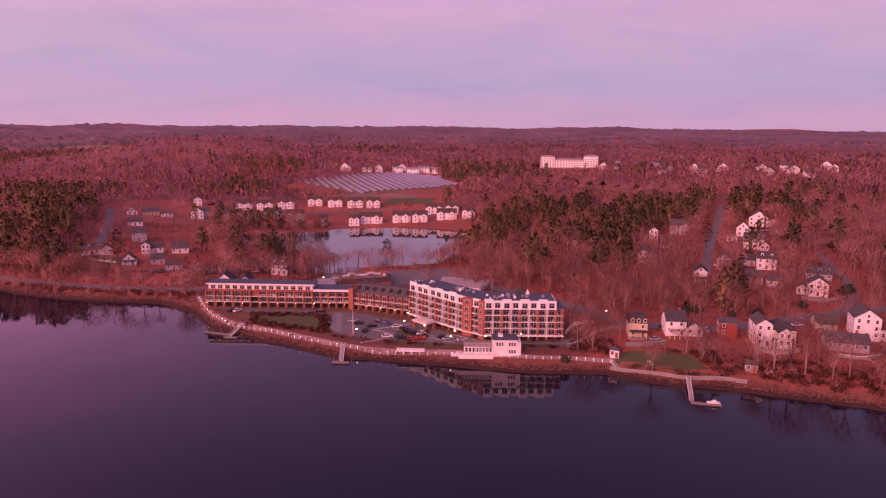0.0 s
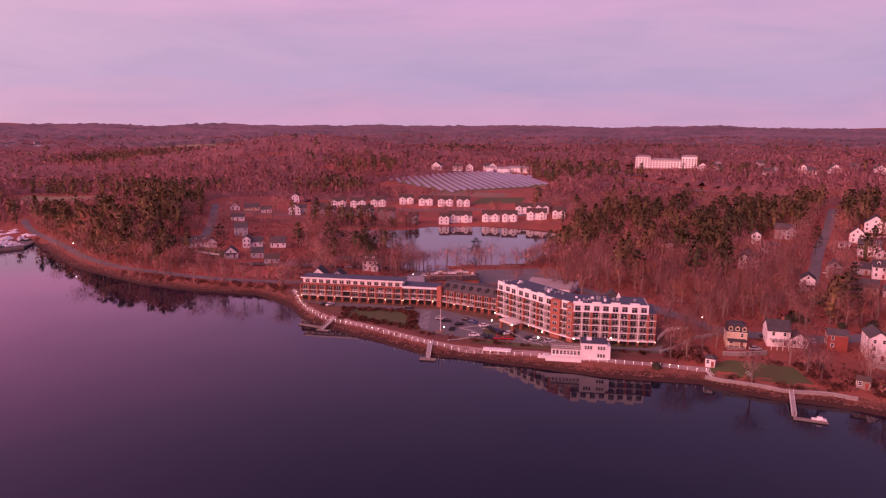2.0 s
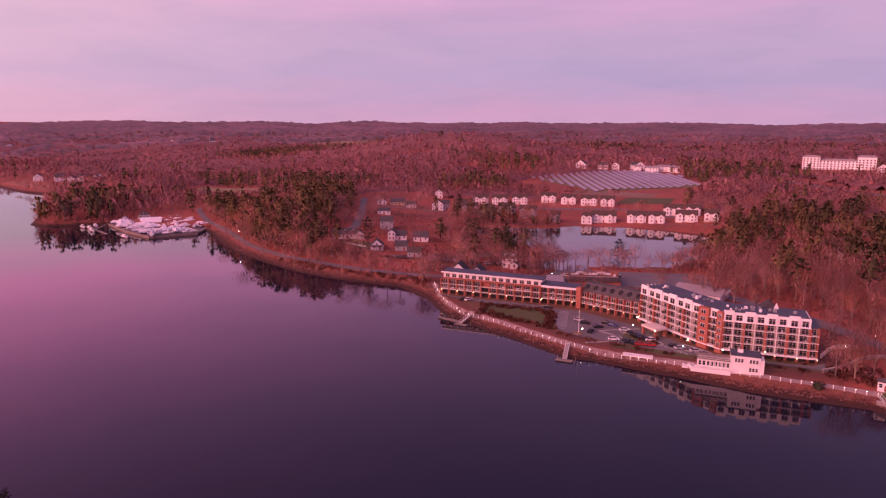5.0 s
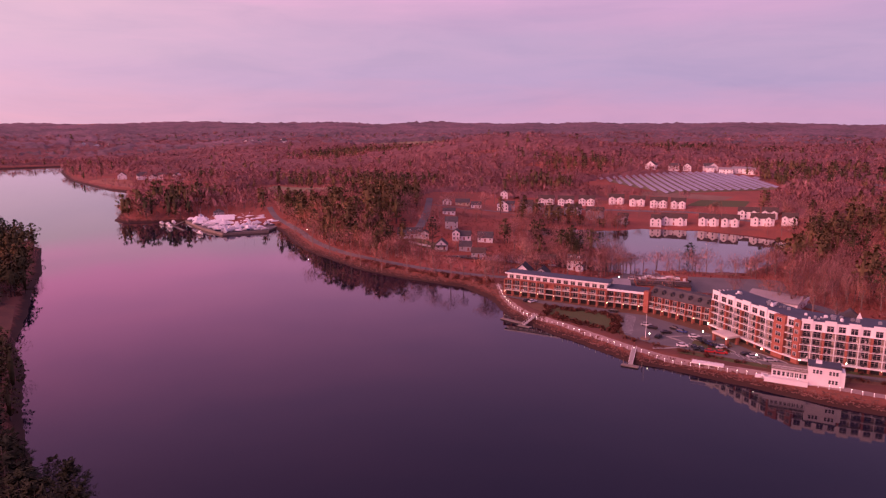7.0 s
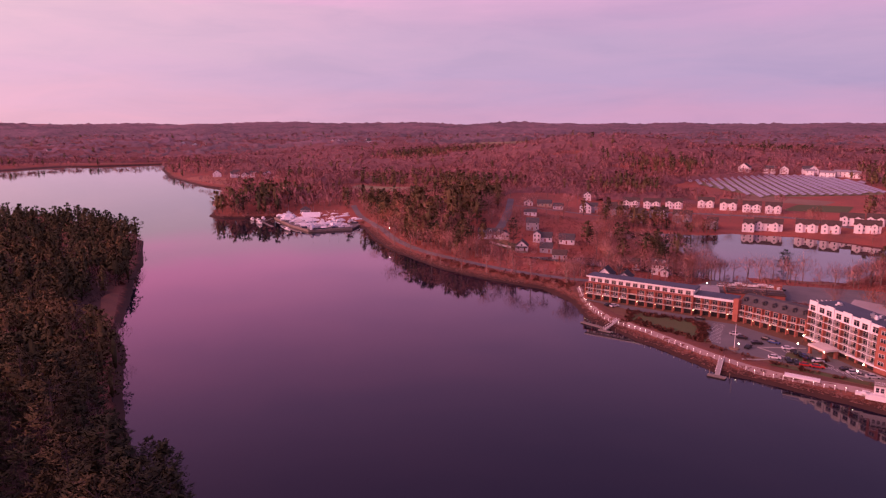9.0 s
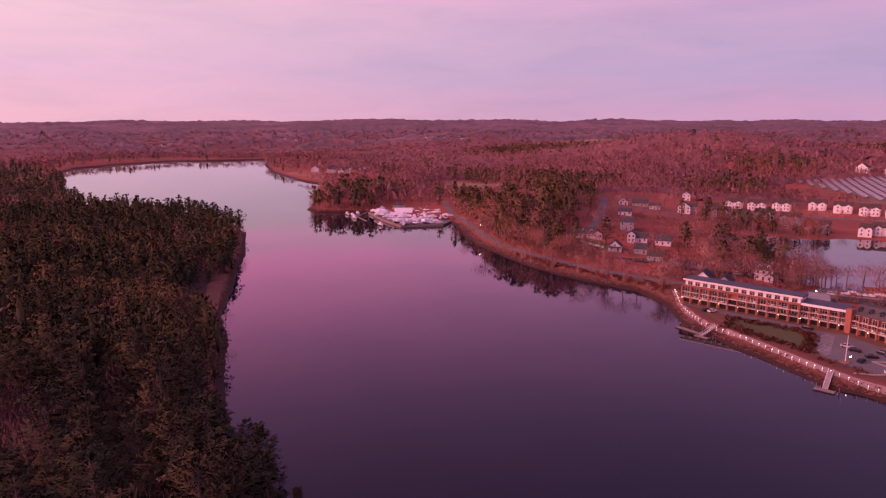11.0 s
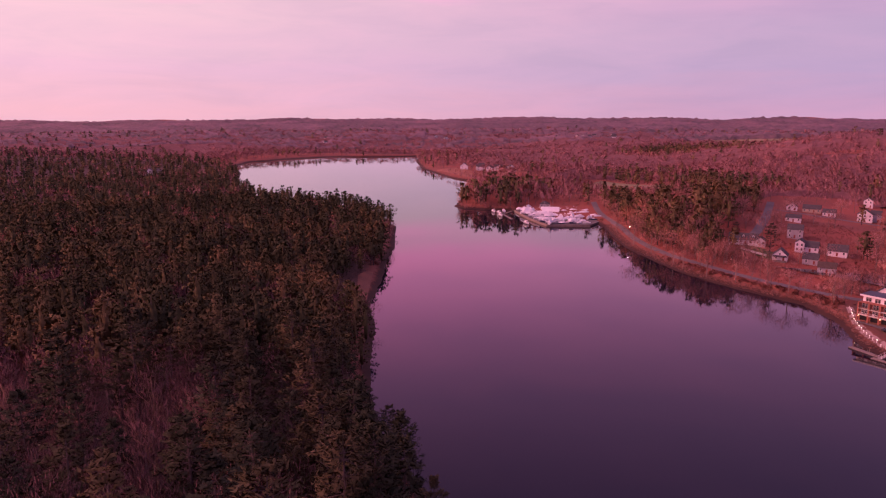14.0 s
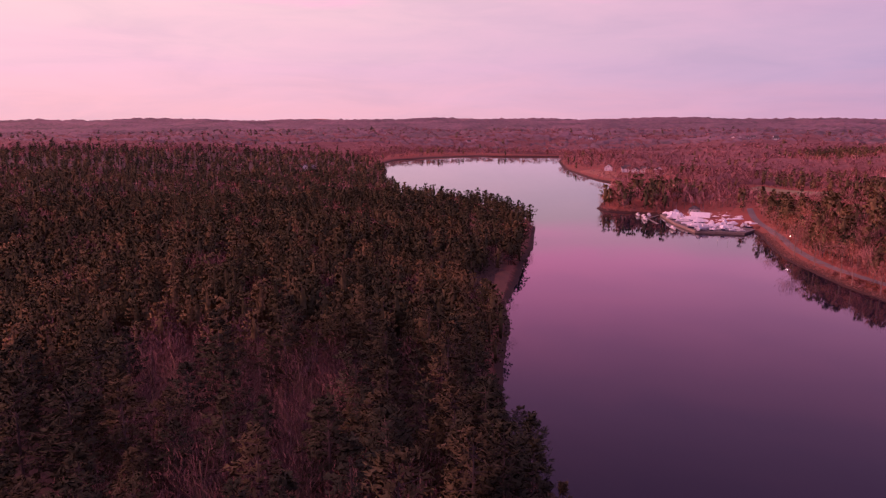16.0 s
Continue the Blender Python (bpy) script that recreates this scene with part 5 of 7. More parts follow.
for fx, fy, fw in ((-41, 902, 16), (-24, 915, 22), (-14, 905, 12), (-60, 915, 9)):
    house(fx, fy, 0, fw, 12, 2, "white", "pale_roof", "x", label="white shed with a pale roof beside the panels", name="shed", rise=2.0, far=True)


# ---- solar field ----
row_dir = Vector((54, -144, 0)).normalized()
row_turn = math.degrees(math.atan2(row_dir.y, row_dir.x))
SOLAR = [(-184, 818), (-88, 720), (22, 774), (-8, 864), (-50, 908), (-136, 896)]
for k in range(32):
    o = Vector((-186, 797, 0)) + Vector((144, 54, 0)).normalized() * 8.2 * k
    spans = [s for s in range(-120, 160, 9) if float(inside_distance(SOLAR, o.x + row_dir.x * s, o.y + row_dir.y * s)) > 1]
    if len(spans) < 2:
        continue
    c = o + row_dir * (sum(spans) / len(spans))
    t = thing("solar_panel_row", c.x, c.y, float(ground_at(c.x, c.y)), row_turn, "tilted row of solar panels on posts, coloured pale as mirrored sky", "solar panels", "solar rows")
    for s in spans:
        s = s - sum(spans) / len(spans)
        p = c + row_dir * s
        dz = float(ground_at(p.x, p.y)) - float(ground_at(c.x, c.y))
        part("panel", shared(("solar_panel",), lambda: Shape().add([(-4.3, -1.7, 0.9), (4.3, -1.7, 0.9), (4.3, 1.7, 2.2), (-4.3, 1.7, 2.2), (-4.3, -1.7, 1.0), (4.3, -1.7, 1.0), (4.3, 1.7, 2.3), (-4.3, 1.7, 2.3)], [(3, 2, 1, 0), (4, 5, 6, 7), (0, 1, 5, 4), (1, 2, 6, 5), (2, 3, 7, 6), (3, 0, 4, 7)]), "panel"), "", t, at=pose(s, 0, dz))
        part("post", shared(("solar_post",), lambda: Shape().box(-3, 0, -0.6, 0.15, 0.15, 2.2).box(3, 0, -0.6, 0.15, 0.15, 2.2).box(0, 0, 1.45, 8.4, 0.12, 0.12), "metal"), "", t, at=pose(s, 0, dz))

# ---- marina ----
quay = thing("marina_quay", 0, 0, 0, 0, "timber-faced boatyard quay with gravel top", "quay")
QUAY = [(-465, 440), (-420, 415), (-386, 402), (-362, 428), (-372, 455), (-400, 478), (-440, 480), (-470, 460)]
part("fill", Shape().prism(QUAY, -2.5, 1.5), "old_asphalt", quay)
part("bulkhead", Shape().prism([(-465.6, 439.6), (-420.2, 414.4), (-385.8, 401.2), (-361.3, 427.8), (-362, 428.4), (-386, 402.2), (-420, 415.3), (-465, 440.6)], -2.5, 1.7), "wood", quay)
CLEAR.append(("area", QUAY, 1.0))


def boat(x, y, turn, length, wrapped, label, z=0.0, group="laid-up boats"):
    t = thing("motor_boat", x, y, z, turn, label, "boat", group)
    L, b, h = length, length * 0.17, length * 0.18
    def outline(zz, k):
        return [(-L / 2, -b * k, zz), (L * 0.15, -b * k, zz), (L * 0.38, -b * 0.6 * k, zz), (L / 2, 0, zz + 0.25), (L * 0.38, b * 0.6 * k, zz), (L * 0.15, b * k, zz), (-L / 2, b * k, zz)]
    key = round(L, 1)
    dark_hull = length > 12.5 or (group == "laid-up boats" and int(abs(x) * 3) % 3 == 0)
    part("hull", shared(("hull", key, dark_hull), lambda: Shape().loft([outline(0.5, 0.25), outline(0.5 + h * 0.5, 0.85), outline(0.5 + h, 1.0)]), "blue_hull" if dark_hull else "hull"), "", t)
    if wrapped:
        def tent():
            top = [(-L * 0.48, 0, 0.5 + h * 1.9), (L * 0.12, 0, 0.5 + h * 2.5), (L * 0.46, 0, 0.5 + h * 1.3)]
            v = outline(0.5 + h, 1.03) + top
            return Shape().add(v, [(0, 1, 8, 7), (1, 2, 9, 8), (2, 3, 9), (3, 4, 9), (4, 5, 8, 9), (5, 6, 7, 8), (6, 0, 7)])
        part("cover", shared(("wrap", key), tent, "wrap"), "", t, "taut white winter cover")
    else:
        part("cabin", shared(("cabin", key), lambda: Shape().loft([[(-L * 0.25, -b * 0.7, 0.5 + h), (L * 0.22, -b * 0.6, 0.5 + h), (L * 0.22, b * 0.6, 0.5 + h), (-L * 0.25, b * 0.7, 0.5 + h)], [(-L * 0.22, -b * 0.6, 0.5 + h * 1.8), (L * 0.1, -b * 0.5, 0.5 + h * 1.8), (L * 0.1, b * 0.5, 0.5 + h * 1.8), (-L * 0.22, b * 0.6, 0.5 + h * 1.8)]]), "white"), "", t)
        if group == "laid-up boats" and int(abs(x) * 7) % 5 == 0:
            part("mast", shared(("mast",), lambda: Shape().rod((0, 0, 1.6), (0, 0, 10.5), 0.09, 0.06), "metal"), "", t, "bare metal mast")
        part("windscreen", shared(("screen", key), lambda: Shape().box(L * 0.17, 0, 0.5 + h * 1.25, 0.1, b * 1.0, h * 0.4, 0.0), "glass"), "", t)
    return t


BR = random.Random(21)
spots = 0
for k in range(4000):
    bx_, by_ = BR.uniform(-468, -360), BR.uniform(402, 480)
    if spots >= 135:
        break
    if float(inside_distance(QUAY, bx_, by_)) < 2.0 or any(math.hypot(bx_ - o.location.x, by_ - o.location.y) < 3.3 for o in scene.objects if o.name.startswith("motor_boat")):
        continue
    if math.hypot(bx_ + 425, by_ - 447) < 8:
        continue
    spots += 1
    boat(bx_, by_, BR.choice((40, 220, 130, 48)) + BR.uniform(-14, 14), BR.choice((4.8, 5.6, 6.5, 7.5, 9.0, 11.0)), BR.random() < 0.6, "laid-up boat on the yard under white wrap", 1.3)
shed = house(-425, 447, 42, 15, 9, 1, "white", "wrap", "x", label="white boat shed with a pale roof in the yard", name="boat_shed", rise=3.5, z=1.5)
house(-447, 462, 42, 9, 8, 2, "grey_siding", "slate", "hip", label="grey boatyard office with a walkway", name="boatyard_office", z=1.5, deck=True)


def dock(points, width, label, z=0.35, group="floating docks"):
    (x0, y0), (x1, y1) = points
    ln = math.hypot(x1 - x0, y1 - y0)
    t = thing("dock", (x0 + x1) / 2, (y0 + y1) / 2, z, math.degrees(math.atan2(y1 - y0, x1 - x0)), label, "dock", group)
    part("float", Shape().box(0, 0, -0.6, ln - 0.2, width - 0.3, 0.55), "rail", t)
    n = max(4, int(ln / 1.2))
    for k in range(n):
        part("plank_section", shared(("plank", round(ln / n, 2), width), lambda: Shape().box(0, 0, 0, ln / n - 0.05, width, 0.16), "wood"), "", t, at=pose((k + 0.5) / n * ln - ln / 2, 0, -0.04))
    for k in range(max(2, int(ln / 7))):
        part("pile", shared(("pile",), lambda: Shape().rod((0, 0, -3.5), (0, 0, 1.6), 0.15, 0.14, 7), "pole_wood"), "", t, at=pose(-ln / 2 + 0.4 + k * 7, width / 2 + 0.1, 0))
    return t


dock([(-478, 428), (-446, 412)], 2.2, "long floating marina dock of grey planks")
dock([(-446, 412), (-430, 404)], 2.2, "floating marina dock of grey planks")
dock([(-468, 440), (-458, 418)], 1.8, "floating marina gangway of grey planks")
dock([(-420, 408), (-392, 396)], 2.4, "floating marina dock beside the quay")
for bx_, by_, bt in ((-474, 421, -28), (-464, 419, -26), (-470, 430, 150), (-452, 410, -26), (-405, 397, -20)):
    boat(bx_, by_, bt, 8.5, False, "white motor boat moored at the dock", -0.35, "moored boats")
dock([(-104.5, 283.5), (-90.5, 279.0)], 2.2, "weathered floating dock under the stone bank")
dock([(-94, 276.6), (-88, 275.6)], 2.0, "small dark floating dock")
dock([(-42.5, 246.8), (-36.0, 246.4)], 2.4, "dark floating landing stage")
dock([(83.2, 211.0), (92.8, 209.0)], 2.0, "grey floating dock at the foot of a gangway")
boat(90.5, 210.2, 172, 4.2, False, "small white dinghy tied to the dock", -0.3, "moored boats")


def gangway(a, b, width, label):
    a, b = Vector(a), Vector(b)
    t = thing("gangway", a.x, a.y, a.z, math.degrees(math.atan2(b.y - a.y, b.x - a.x)), label, "gangway", "gangways")
    ln, dz = (b - a).xy.length, b.z - a.z
    part("deck", Shape().add([(0, -width / 2, -0.1), (ln, -width / 2, dz - 0.1), (ln, width / 2, dz - 0.1), (0, width / 2, -0.1), (0, -width / 2, 0.1), (ln, -width / 2, dz + 0.1), (ln, width / 2, dz + 0.1), (0, width / 2, 0.1)], [(3, 2, 1, 0), (4, 5, 6, 7), (0, 1, 5, 4), (1, 2, 6, 5), (2, 3, 7, 6), (3, 0, 4, 7)]), "concrete", t)
    for s in (-1, 1):
        r = Shape().rod((0, s * width / 2, 1.05), (ln, s * width / 2, dz + 1.05), 0.05)
        n = max(3, int(ln / 1.5))
        for k in range(n + 1):
            r.rod((ln * k / n, s * width / 2, dz * k / n), (ln * k / n, s * width / 2, dz * k / n + 1.05), 0.04)
        part("handrail", r, "white", t)
    return t


gangway((88.5, 228.5, 2.2), (83.8, 212.0, 0.5), 1.3, "pale gangway down to the floating dock")
gangway((-39.8, 258.5, 3.4), (-39.2, 247.5, 0.6), 1.6, "dark gangway on timber piers")
gangway((-88.5, 285.5, 3.2), (-91.5, 277.0, 0.6), 1.3, "timber gangway down the stone bank")
gangway((127.5, 246.5, 5.5), (124.5, 228.0, 2.0), 1.8, "white stair down the bank from the house")
gangway((158.5, 242.0, 5.0), (167.5, 226.0, 2.0), 1.2, "grey stair down to the shore")
for sx, sy, st in ((64, 240.5, 60), (77.5, 240.0, -50)):
    gangway((sx, sy, 3.4), (sx + 2.2 * math.cos(radians(st)), sy - 3.0, 2.2), 1.0, "short pale ramp by the sea wall")
kiosk = house(66.5, 246.5, -20, 3.2, 3.2, 1, "siding", "slate", "hip", label="small white gazebo by the walk", name="gazebo")
house(112.5, 232.0, -20, 4.0, 3.2, 1, "wood", "brown_roof", "x", label="small timber shed at the shore", name="shed", rise=1.0)
house(163.0, 228.0, -30, 4.2, 3.2, 1, "wood", "brown_roof", "x", label="small boat shed at the shore", name="shed", rise=1.0)


def low_wall(points, h, w, mat, label, name="garden_wall", cap=None):
    """A low wall along a line on the land."""
    line = smooth_line(points, 2.0)
    t = thing(name, line[0][0], line[0][1], 0, 0, label, "wall", kind="structure")
    n = sideways(line)
    z = ground_at(line[:, 0], line[:, 1])
    rings = [[(p[0] + q[0] * s * w / 2 - line[0][0], p[1] + q[1] * s * w / 2 - line[0][1], zz + e) for s, e in ((-1, -0.8), (1, -0.8), (1, h), (-1, h))] for p, q, zz in zip(line, n, z)]
    part("wall_run", Shape().loft(rings), mat, t)
    if cap:
        part("coping", Shape().loft([[(p[0] + q[0] * s * (w + 0.2) / 2 - line[0][0], p[1] + q[1] * s * (w + 0.2) / 2 - line[0][1], zz + e) for s, e in ((-1, h), (1, h), (1, h + 0.15), (-1, h + 0.15))] for p, q, zz in zip(line, n, z)]), cap, t)
    return t


low_wall([(63, 238.8), (75, 233.2), (88, 228.6), (101, 227.0), (108, 224.5)], 1.0, 0.6, "stone", "grey stone sea wall under the lawn", cap="concrete")
low_wall([(122, 249.5), (126, 246.4), (132, 245.6), (138, 247.5)], 1.6, 0.6, "concrete", "pale curved retaining wall below the white house", cap="concrete")
low_wall([(50, 255.8), (58, 262), (66, 270.5), (76, 274)], 1.2, 0.6, "stone", "stone retaining wall along the drive", cap="concrete")
low_wall([(24, 257.2), (40, 257), (50, 256)], 0.7, 0.3, "rail", "dark guard rail along the drive", name="guard_rail")
low_wall([(-215, 397.5), (-206, 395.5), (-197, 395)], 1.3, 0.3, "white", "white board fence below the village house", name="board_fence")
low_wall([(169, 306), (178, 301.5), (188, 304)], 1.4, 0.5, "stone", "curved pale stone wall round a house", cap="concrete")
low_wall([(150, 243.5), (158, 240.5), (166, 242.5)], 1.0, 0.4, "concrete", "terrace wall with a white rail", cap="white")
low_wall([(73, 255.5), (80, 254.8), (89, 255.5)], 1.5, 0.6, "stone", "stone terrace wall under the yellow house", cap="concrete")
low_wall([(52, 272), (58, 280), (66, 282)], 1.5, 0.5, "cream", "pale wall by the garage ramp")
low_wall([(206, 445), (222, 441), (236, 438)], 0.7, 0.5, "white", "long white wall on the hill", name="board_fence")

# ---- the lot: flagpole, island, lamps, cars, walk lights ----
flag = thing("flagpole", -37.5, 270.2, 4.05, 0, "white flagpole in a round planted island", "flagpole")
part("pole", Shape().rod((0, 0, 0), (0, 0, 10.0), 0.13, 0.07, 8), "white", flag)
part("finial", Shape().rod((0, 0, 10.0), (0, 0, 10.2), 0.12, 0.05, 8), "metal", flag)
part("planter", Shape().rod((0, 0, 0), (0, 0, 0.35), 2.0, 1.9, 20), "earth", flag)


def kerb(points, w, label):
    line = smooth_line(points, 1.0)
    t = thing("kerb", 0, 0, 0, 0, label, "kerb", kind="structure")
    n = sideways(line)
    part("stone_edge", Shape().loft([[(p[0] + q[0] * s * w / 2, p[1] + q[1] * s * w / 2, e) for s, e in ((-1, 3.9), (1, 3.9), (1, 4.22), (-1, 4.22))] for p, q in zip(line, n)]), "concrete", t)


kerb([(-30, 276.5), (-24, 273.0), (-22.0, 268.5), (-25.5, 263.5), (-33, 259.5)], 0.7, "pale curved kerb of the turning circle")
kerb([(-30, 276.5), (-22, 281), (-14, 285)], 0.7, "pale kerb between the parking rows")
kerb([(-21, 271), (-12, 266.5), (-6, 265), (-4, 268.5), (-12, 274), (-20, 278)], 0.35, "kerb round the planted parking island")
sheet("lawn_island", [(-20, 271.2), (-12, 267), (-6.5, 265.6), (-5, 268.3), (-12, 273.4), (-19.5, 277)], 4.10, MAT["lawn"], "planted strip between the parking rows", "lawn")
kerb([(-1, 267), (3, 264), (10, 261.5), (14, 263), (9, 267.5), (3, 270.5), (-1, 267)], 0.35, "kerb round a small planted island")
for lx, ly, lh in ((-16.4, 278, 3.6), (-7.5, 272.6, 3.4), (5.0, 265.5, 3.4), (17.3, 259, 3.2), (32, 262.6, 3.0), (47.5, 267.2, 3.2), (60, 273.4, 3.4), (-35.6, 267.0, 3.2), (3.4, 259, 3.0), (72, 285, 4.2), (-64, 351, 5.0), (-15.6, 292, 3.0)):
    lamp_post(lx, ly, lh, "slim lamp post with a bright globe")
stripes = thing("parking_stripes", 0, 0, 0, 0, "white painted bay lines on the asphalt lot", "marking", kind="structure")
for k in range(14):
    part("stripe", shared(("stripe",), lambda: Shape().box(0, 0, 0, 0.14, 4.8, 0.012), "white"), "", stripes, at=pose(-20.6 + 1.9 * k, 277.6 - 1.75 * k * 0.75, 4.055, 0, 0, 32))
    part("stripe", shared(("stripe",), lambda: Shape().box(0, 0, 0, 0.14, 4.8, 0.012), "white"), "", stripes, at=pose(-48.6 + 0.22 * k, 300.0 - 1.95 * k, 4.055, 0, 0, 82))
CARS = [(-19.7, 280.1, 20, "white"), (-17.0, 276.2, -60, "black"), (-15.2, 274.4, -60, "black"), (-13.4, 272.9, -60, "blue"), (-11.4, 271.4, -60, "black"), (-9.2, 270.6, -150, "white"), (-18.2, 265.6, -70, "black"), (-15.6, 264.9, -70, "black"), (-12.4, 263.8, 10, "red"), (-8.6, 264.0, 12, "red"),
        (0.2, 266.4, 30, "black"), (2.4, 264.4, 30, "silver"), (8.2, 263.2, 20, "silver"), (-36.9, 284.7, 5, "black"), (-30.8, 280.7, 25, "black"), (-28.0, 287.5, -20, "black"), (-25.2, 284.9, -20, "blue"), (-22.9, 266.4, 10, "white"), (-98.6, 303.0, 60, "black"), (-96.0, 303.2, 60, "white"), (-57, 303.4, 0, "black"),
        (-40, 288, 0, "silver"), (-33, 273.8, 80, "black")]
NAMES = dict(white="white car parked on the asphalt lot", black="black car parked on the asphalt lot", blue="dark blue car parked on the lot", red="red car parked by the planted strip", silver="silver car parked by the kerb")
for cx, cy, ct, cc in CARS:
    car(cx, cy, ct, "car_" + cc, NAMES[cc], z=4.06)
for cx, cy, ct, cc in ((106.5, 266.5, 80, "white"), (109.3, 266.8, 80, "white"), (86, 259.5, 10, "silver"), (149.5, 272, 8, "white"), (-110, 384, 20, "silver"), (24, 357, -20, "black"), (152.5, 367, 60, "white"), (-130, 570, 10, "white"), (-40, 372, 0, "silver"), (-32, 373, 0, "black"), (-60, 368, 10, "white"), (93, 270.5, 0, "black")):
    car(cx, cy, ct, "car_" + cc, cc + " car parked beside a house or road", group="cars by the houses")

walk_line = smooth_line([(-123, 327.5), (-111, 306.8), (-96, 289), (-81, 280.2), (-66, 272.2), (-50.4, 263.2), (-36, 256.2), (-18, 251.7), (10, 248.5), (29.5, 245.2), (50, 243.7), (64, 242)], 3.15)
first = None
for x, y in walk_line:
    if first is None:
        first = thing("walk_light", x, y, float(ground_at(x, y)), 0, "short white post with a small light on the walk", "light", "walk lights")
        part("post", Shape().box(0, 0, -0.1, 0.26, 0.26, 1.2).box(0, 0, 1.1, 0.34, 0.34, 0.06), "white", first)
        part("light", Shape().rod((0, 0, 1.16), (0, 0, 1.26), 0.06, 0.04, 6), "walk_bulb", first)
    else:
        copy_thing(first, pose(x, y, float(ground_at(x, y))))
for x, y, a in ((-284, 389, 50), (-253.8, 376, 60), (-179, 354, 80), (-279.6, 514.6, 20), (73.6, 291.4, 0), (193, 474, 70), (172, 434, 70), (138.8, 358.9, 70), (142, 358.3, 60), (206.5, 338.5, 80), (178.5, 331.9, 10), (-188.7, 366, 80), (-249.5, 385, 60), (-62.5, 352, 0), (150, 395, 70), (-215, 360, 70), (118, 275, 0), (160, 287, 10)):
    utility_pole(x, y, a)
for x, y in ((-60, 322), (-300, 398)):
    lamp_post(x, y, 8.0, "tall street lamp with a lit head", "street lamps")

# ---- stones of the bank and low shrubs ----
def flakes(r, centres, size, thin=1.0, up=None):
    """One loose triangle at every centre."""
    n = len(centres)
    d = r.normal(size=(n, 3))
    if up is not None:
        d = d + up
    d /= np.linalg.norm(d, axis=1)[:, None]
    e = np.cross(d, r.normal(size=(n, 3)))
    e /= np.linalg.norm(e, axis=1)[:, None]
    s = (size * r.uniform(0.7, 1.3, n))[:, None]
    a, b, c = centres - d * s * 0.5 - e * s * thin * 0.5, centres - d * s * 0.5 + e * s * thin * 0.5, centres + d * s * 0.5
    return np.stack([a, b, c], 1).reshape(-1, 3), np.arange(3 * n).reshape(-1, 3)


def soft_up(r, n):
    """Shading directions for loose twigs: towards the sky, a little spread."""
    d = np.repeat(r.normal(size=(n // 3, 3)) * 0.5 + np.array((0, 0, 1.0)), 3, 0)
    return d / np.linalg.norm(d, axis=1)[:, None]


def rocks():
    r = np.random.RandomState(12)
    base = np.array([(1, 0, 0), (-1, 0, 0), (0, 1, 0), (0, -1, 0), (0, 0, 1), (0, 0, -1)], float)
    tri = np.array([(0, 2, 4), (2, 1, 4), (1, 3, 4), (3, 0, 4), (2, 0, 5), (1, 2, 5), (3, 1, 5), (0, 3, 5)])
    line = smooth_line(SHORE[3:-1], 0.5)
    n = 5200
    d, side = r.uniform(1.6, 5.6, n), sideways(line)
    k = r.randint(0, len(line), n)
    q = line[k] - side[k] * d[:, None]
    keep = -inside_distance(RIVER, q[:, 0], q[:, 1]) > 0.2
    q, d = q[keep], d[keep]
    s = r.uniform(0.15, 0.5, (len(q), 1, 3)) * np.array((1.3, 1.1, 0.7))
    v = (base[None] + r.uniform(-0.3, 0.3, (len(q), 6, 3))) * s
    v[:, :, :2] += q[:, None]
    v[:, :, 2] += ground_at(q[:, 0], q[:, 1])[:, None] + 0.05
    f = (tri[None] + 6 * np.arange(len(q))[:, None, None]).reshape(-1, 3)
    tagged(new("bank_stones", fast_mesh("bank_stones", v.reshape(-1, 3), f, [MAT["bank_stone"]])), "loose grey and brown stones of the river bank", "stones", kind="stuff")


MAT["sapling"] = material("bare_saplings", (0.15, 0.085, 0.09), 0.95, (0.08, 0.045, 0.05), 0.2, 9, island=0.6)
MAT["bank_stone"] = material("bank_stone", (0.21, 0.105, 0.085), 0.9, (0.09, 0.042, 0.034), 0.3, 6, island=0.8)
rocks()


def shrubs(name, places, label, mat, size=1.3, seed=3, each=60):
    r = np.random.RandomState(seed)
    V = []
    for x, y, rad in places:
        n = int(each * rad * rad)
        a, d = r.uniform(0, 6.2832, n), rad * np.sqrt(r.uniform(0, 1, n))
        X, Y = x + d * np.cos(a), y + d * np.sin(a)
        V.append(np.stack([X, Y, ground_at(X, Y) + r.uniform(0.1, 1.0, n) * size * (1.1 - d / rad * 0.6)], 1))
    v, f = flakes(r, np.concatenate(V), 0.6, 0.5, np.array((0, 0, 0.5)))
    tagged(new(name, fast_mesh(name, v, f, [MAT[mat]], normals=soft_up(r, len(v)))), label, "shrubs", kind="stuff")


def free_spot(x, y):
    for kind, what, gap in CLEAR:
        if kind == "spot" and math.hypot(x - what[0], y - what[1]) < gap:
            return False
        if kind == "line" and np.min(np.hypot(what[:, 0] - x, what[:, 1] - y)) < gap:
            return False
        if kind == "area" and float(inside_distance(what, x, y)) > 0:
            return False
    return True


LR = random.Random(31)
hedge = [(-86 + 1.7 * k + LR.uniform(-0.5, 0.5), 286.5 - 0.62 * k * 1.0 + LR.uniform(-1.2, 1.2), LR.uniform(0.8, 1.5)) for k in range(22)]
hedge += [(-52 + LR.uniform(-2, 2), 276 + 1.6 * k, LR.uniform(0.8, 1.4)) for k in range(14)] + [(-88 + 2.6 * k, 299.4 + LR.uniform(-0.6, 0.6), LR.uniform(0.7, 1.2)) for k in range(12)]
rim = [(-88, 299), (-56, 299), (-51, 284), (-48, 273), (-60, 277), (-84, 288)]
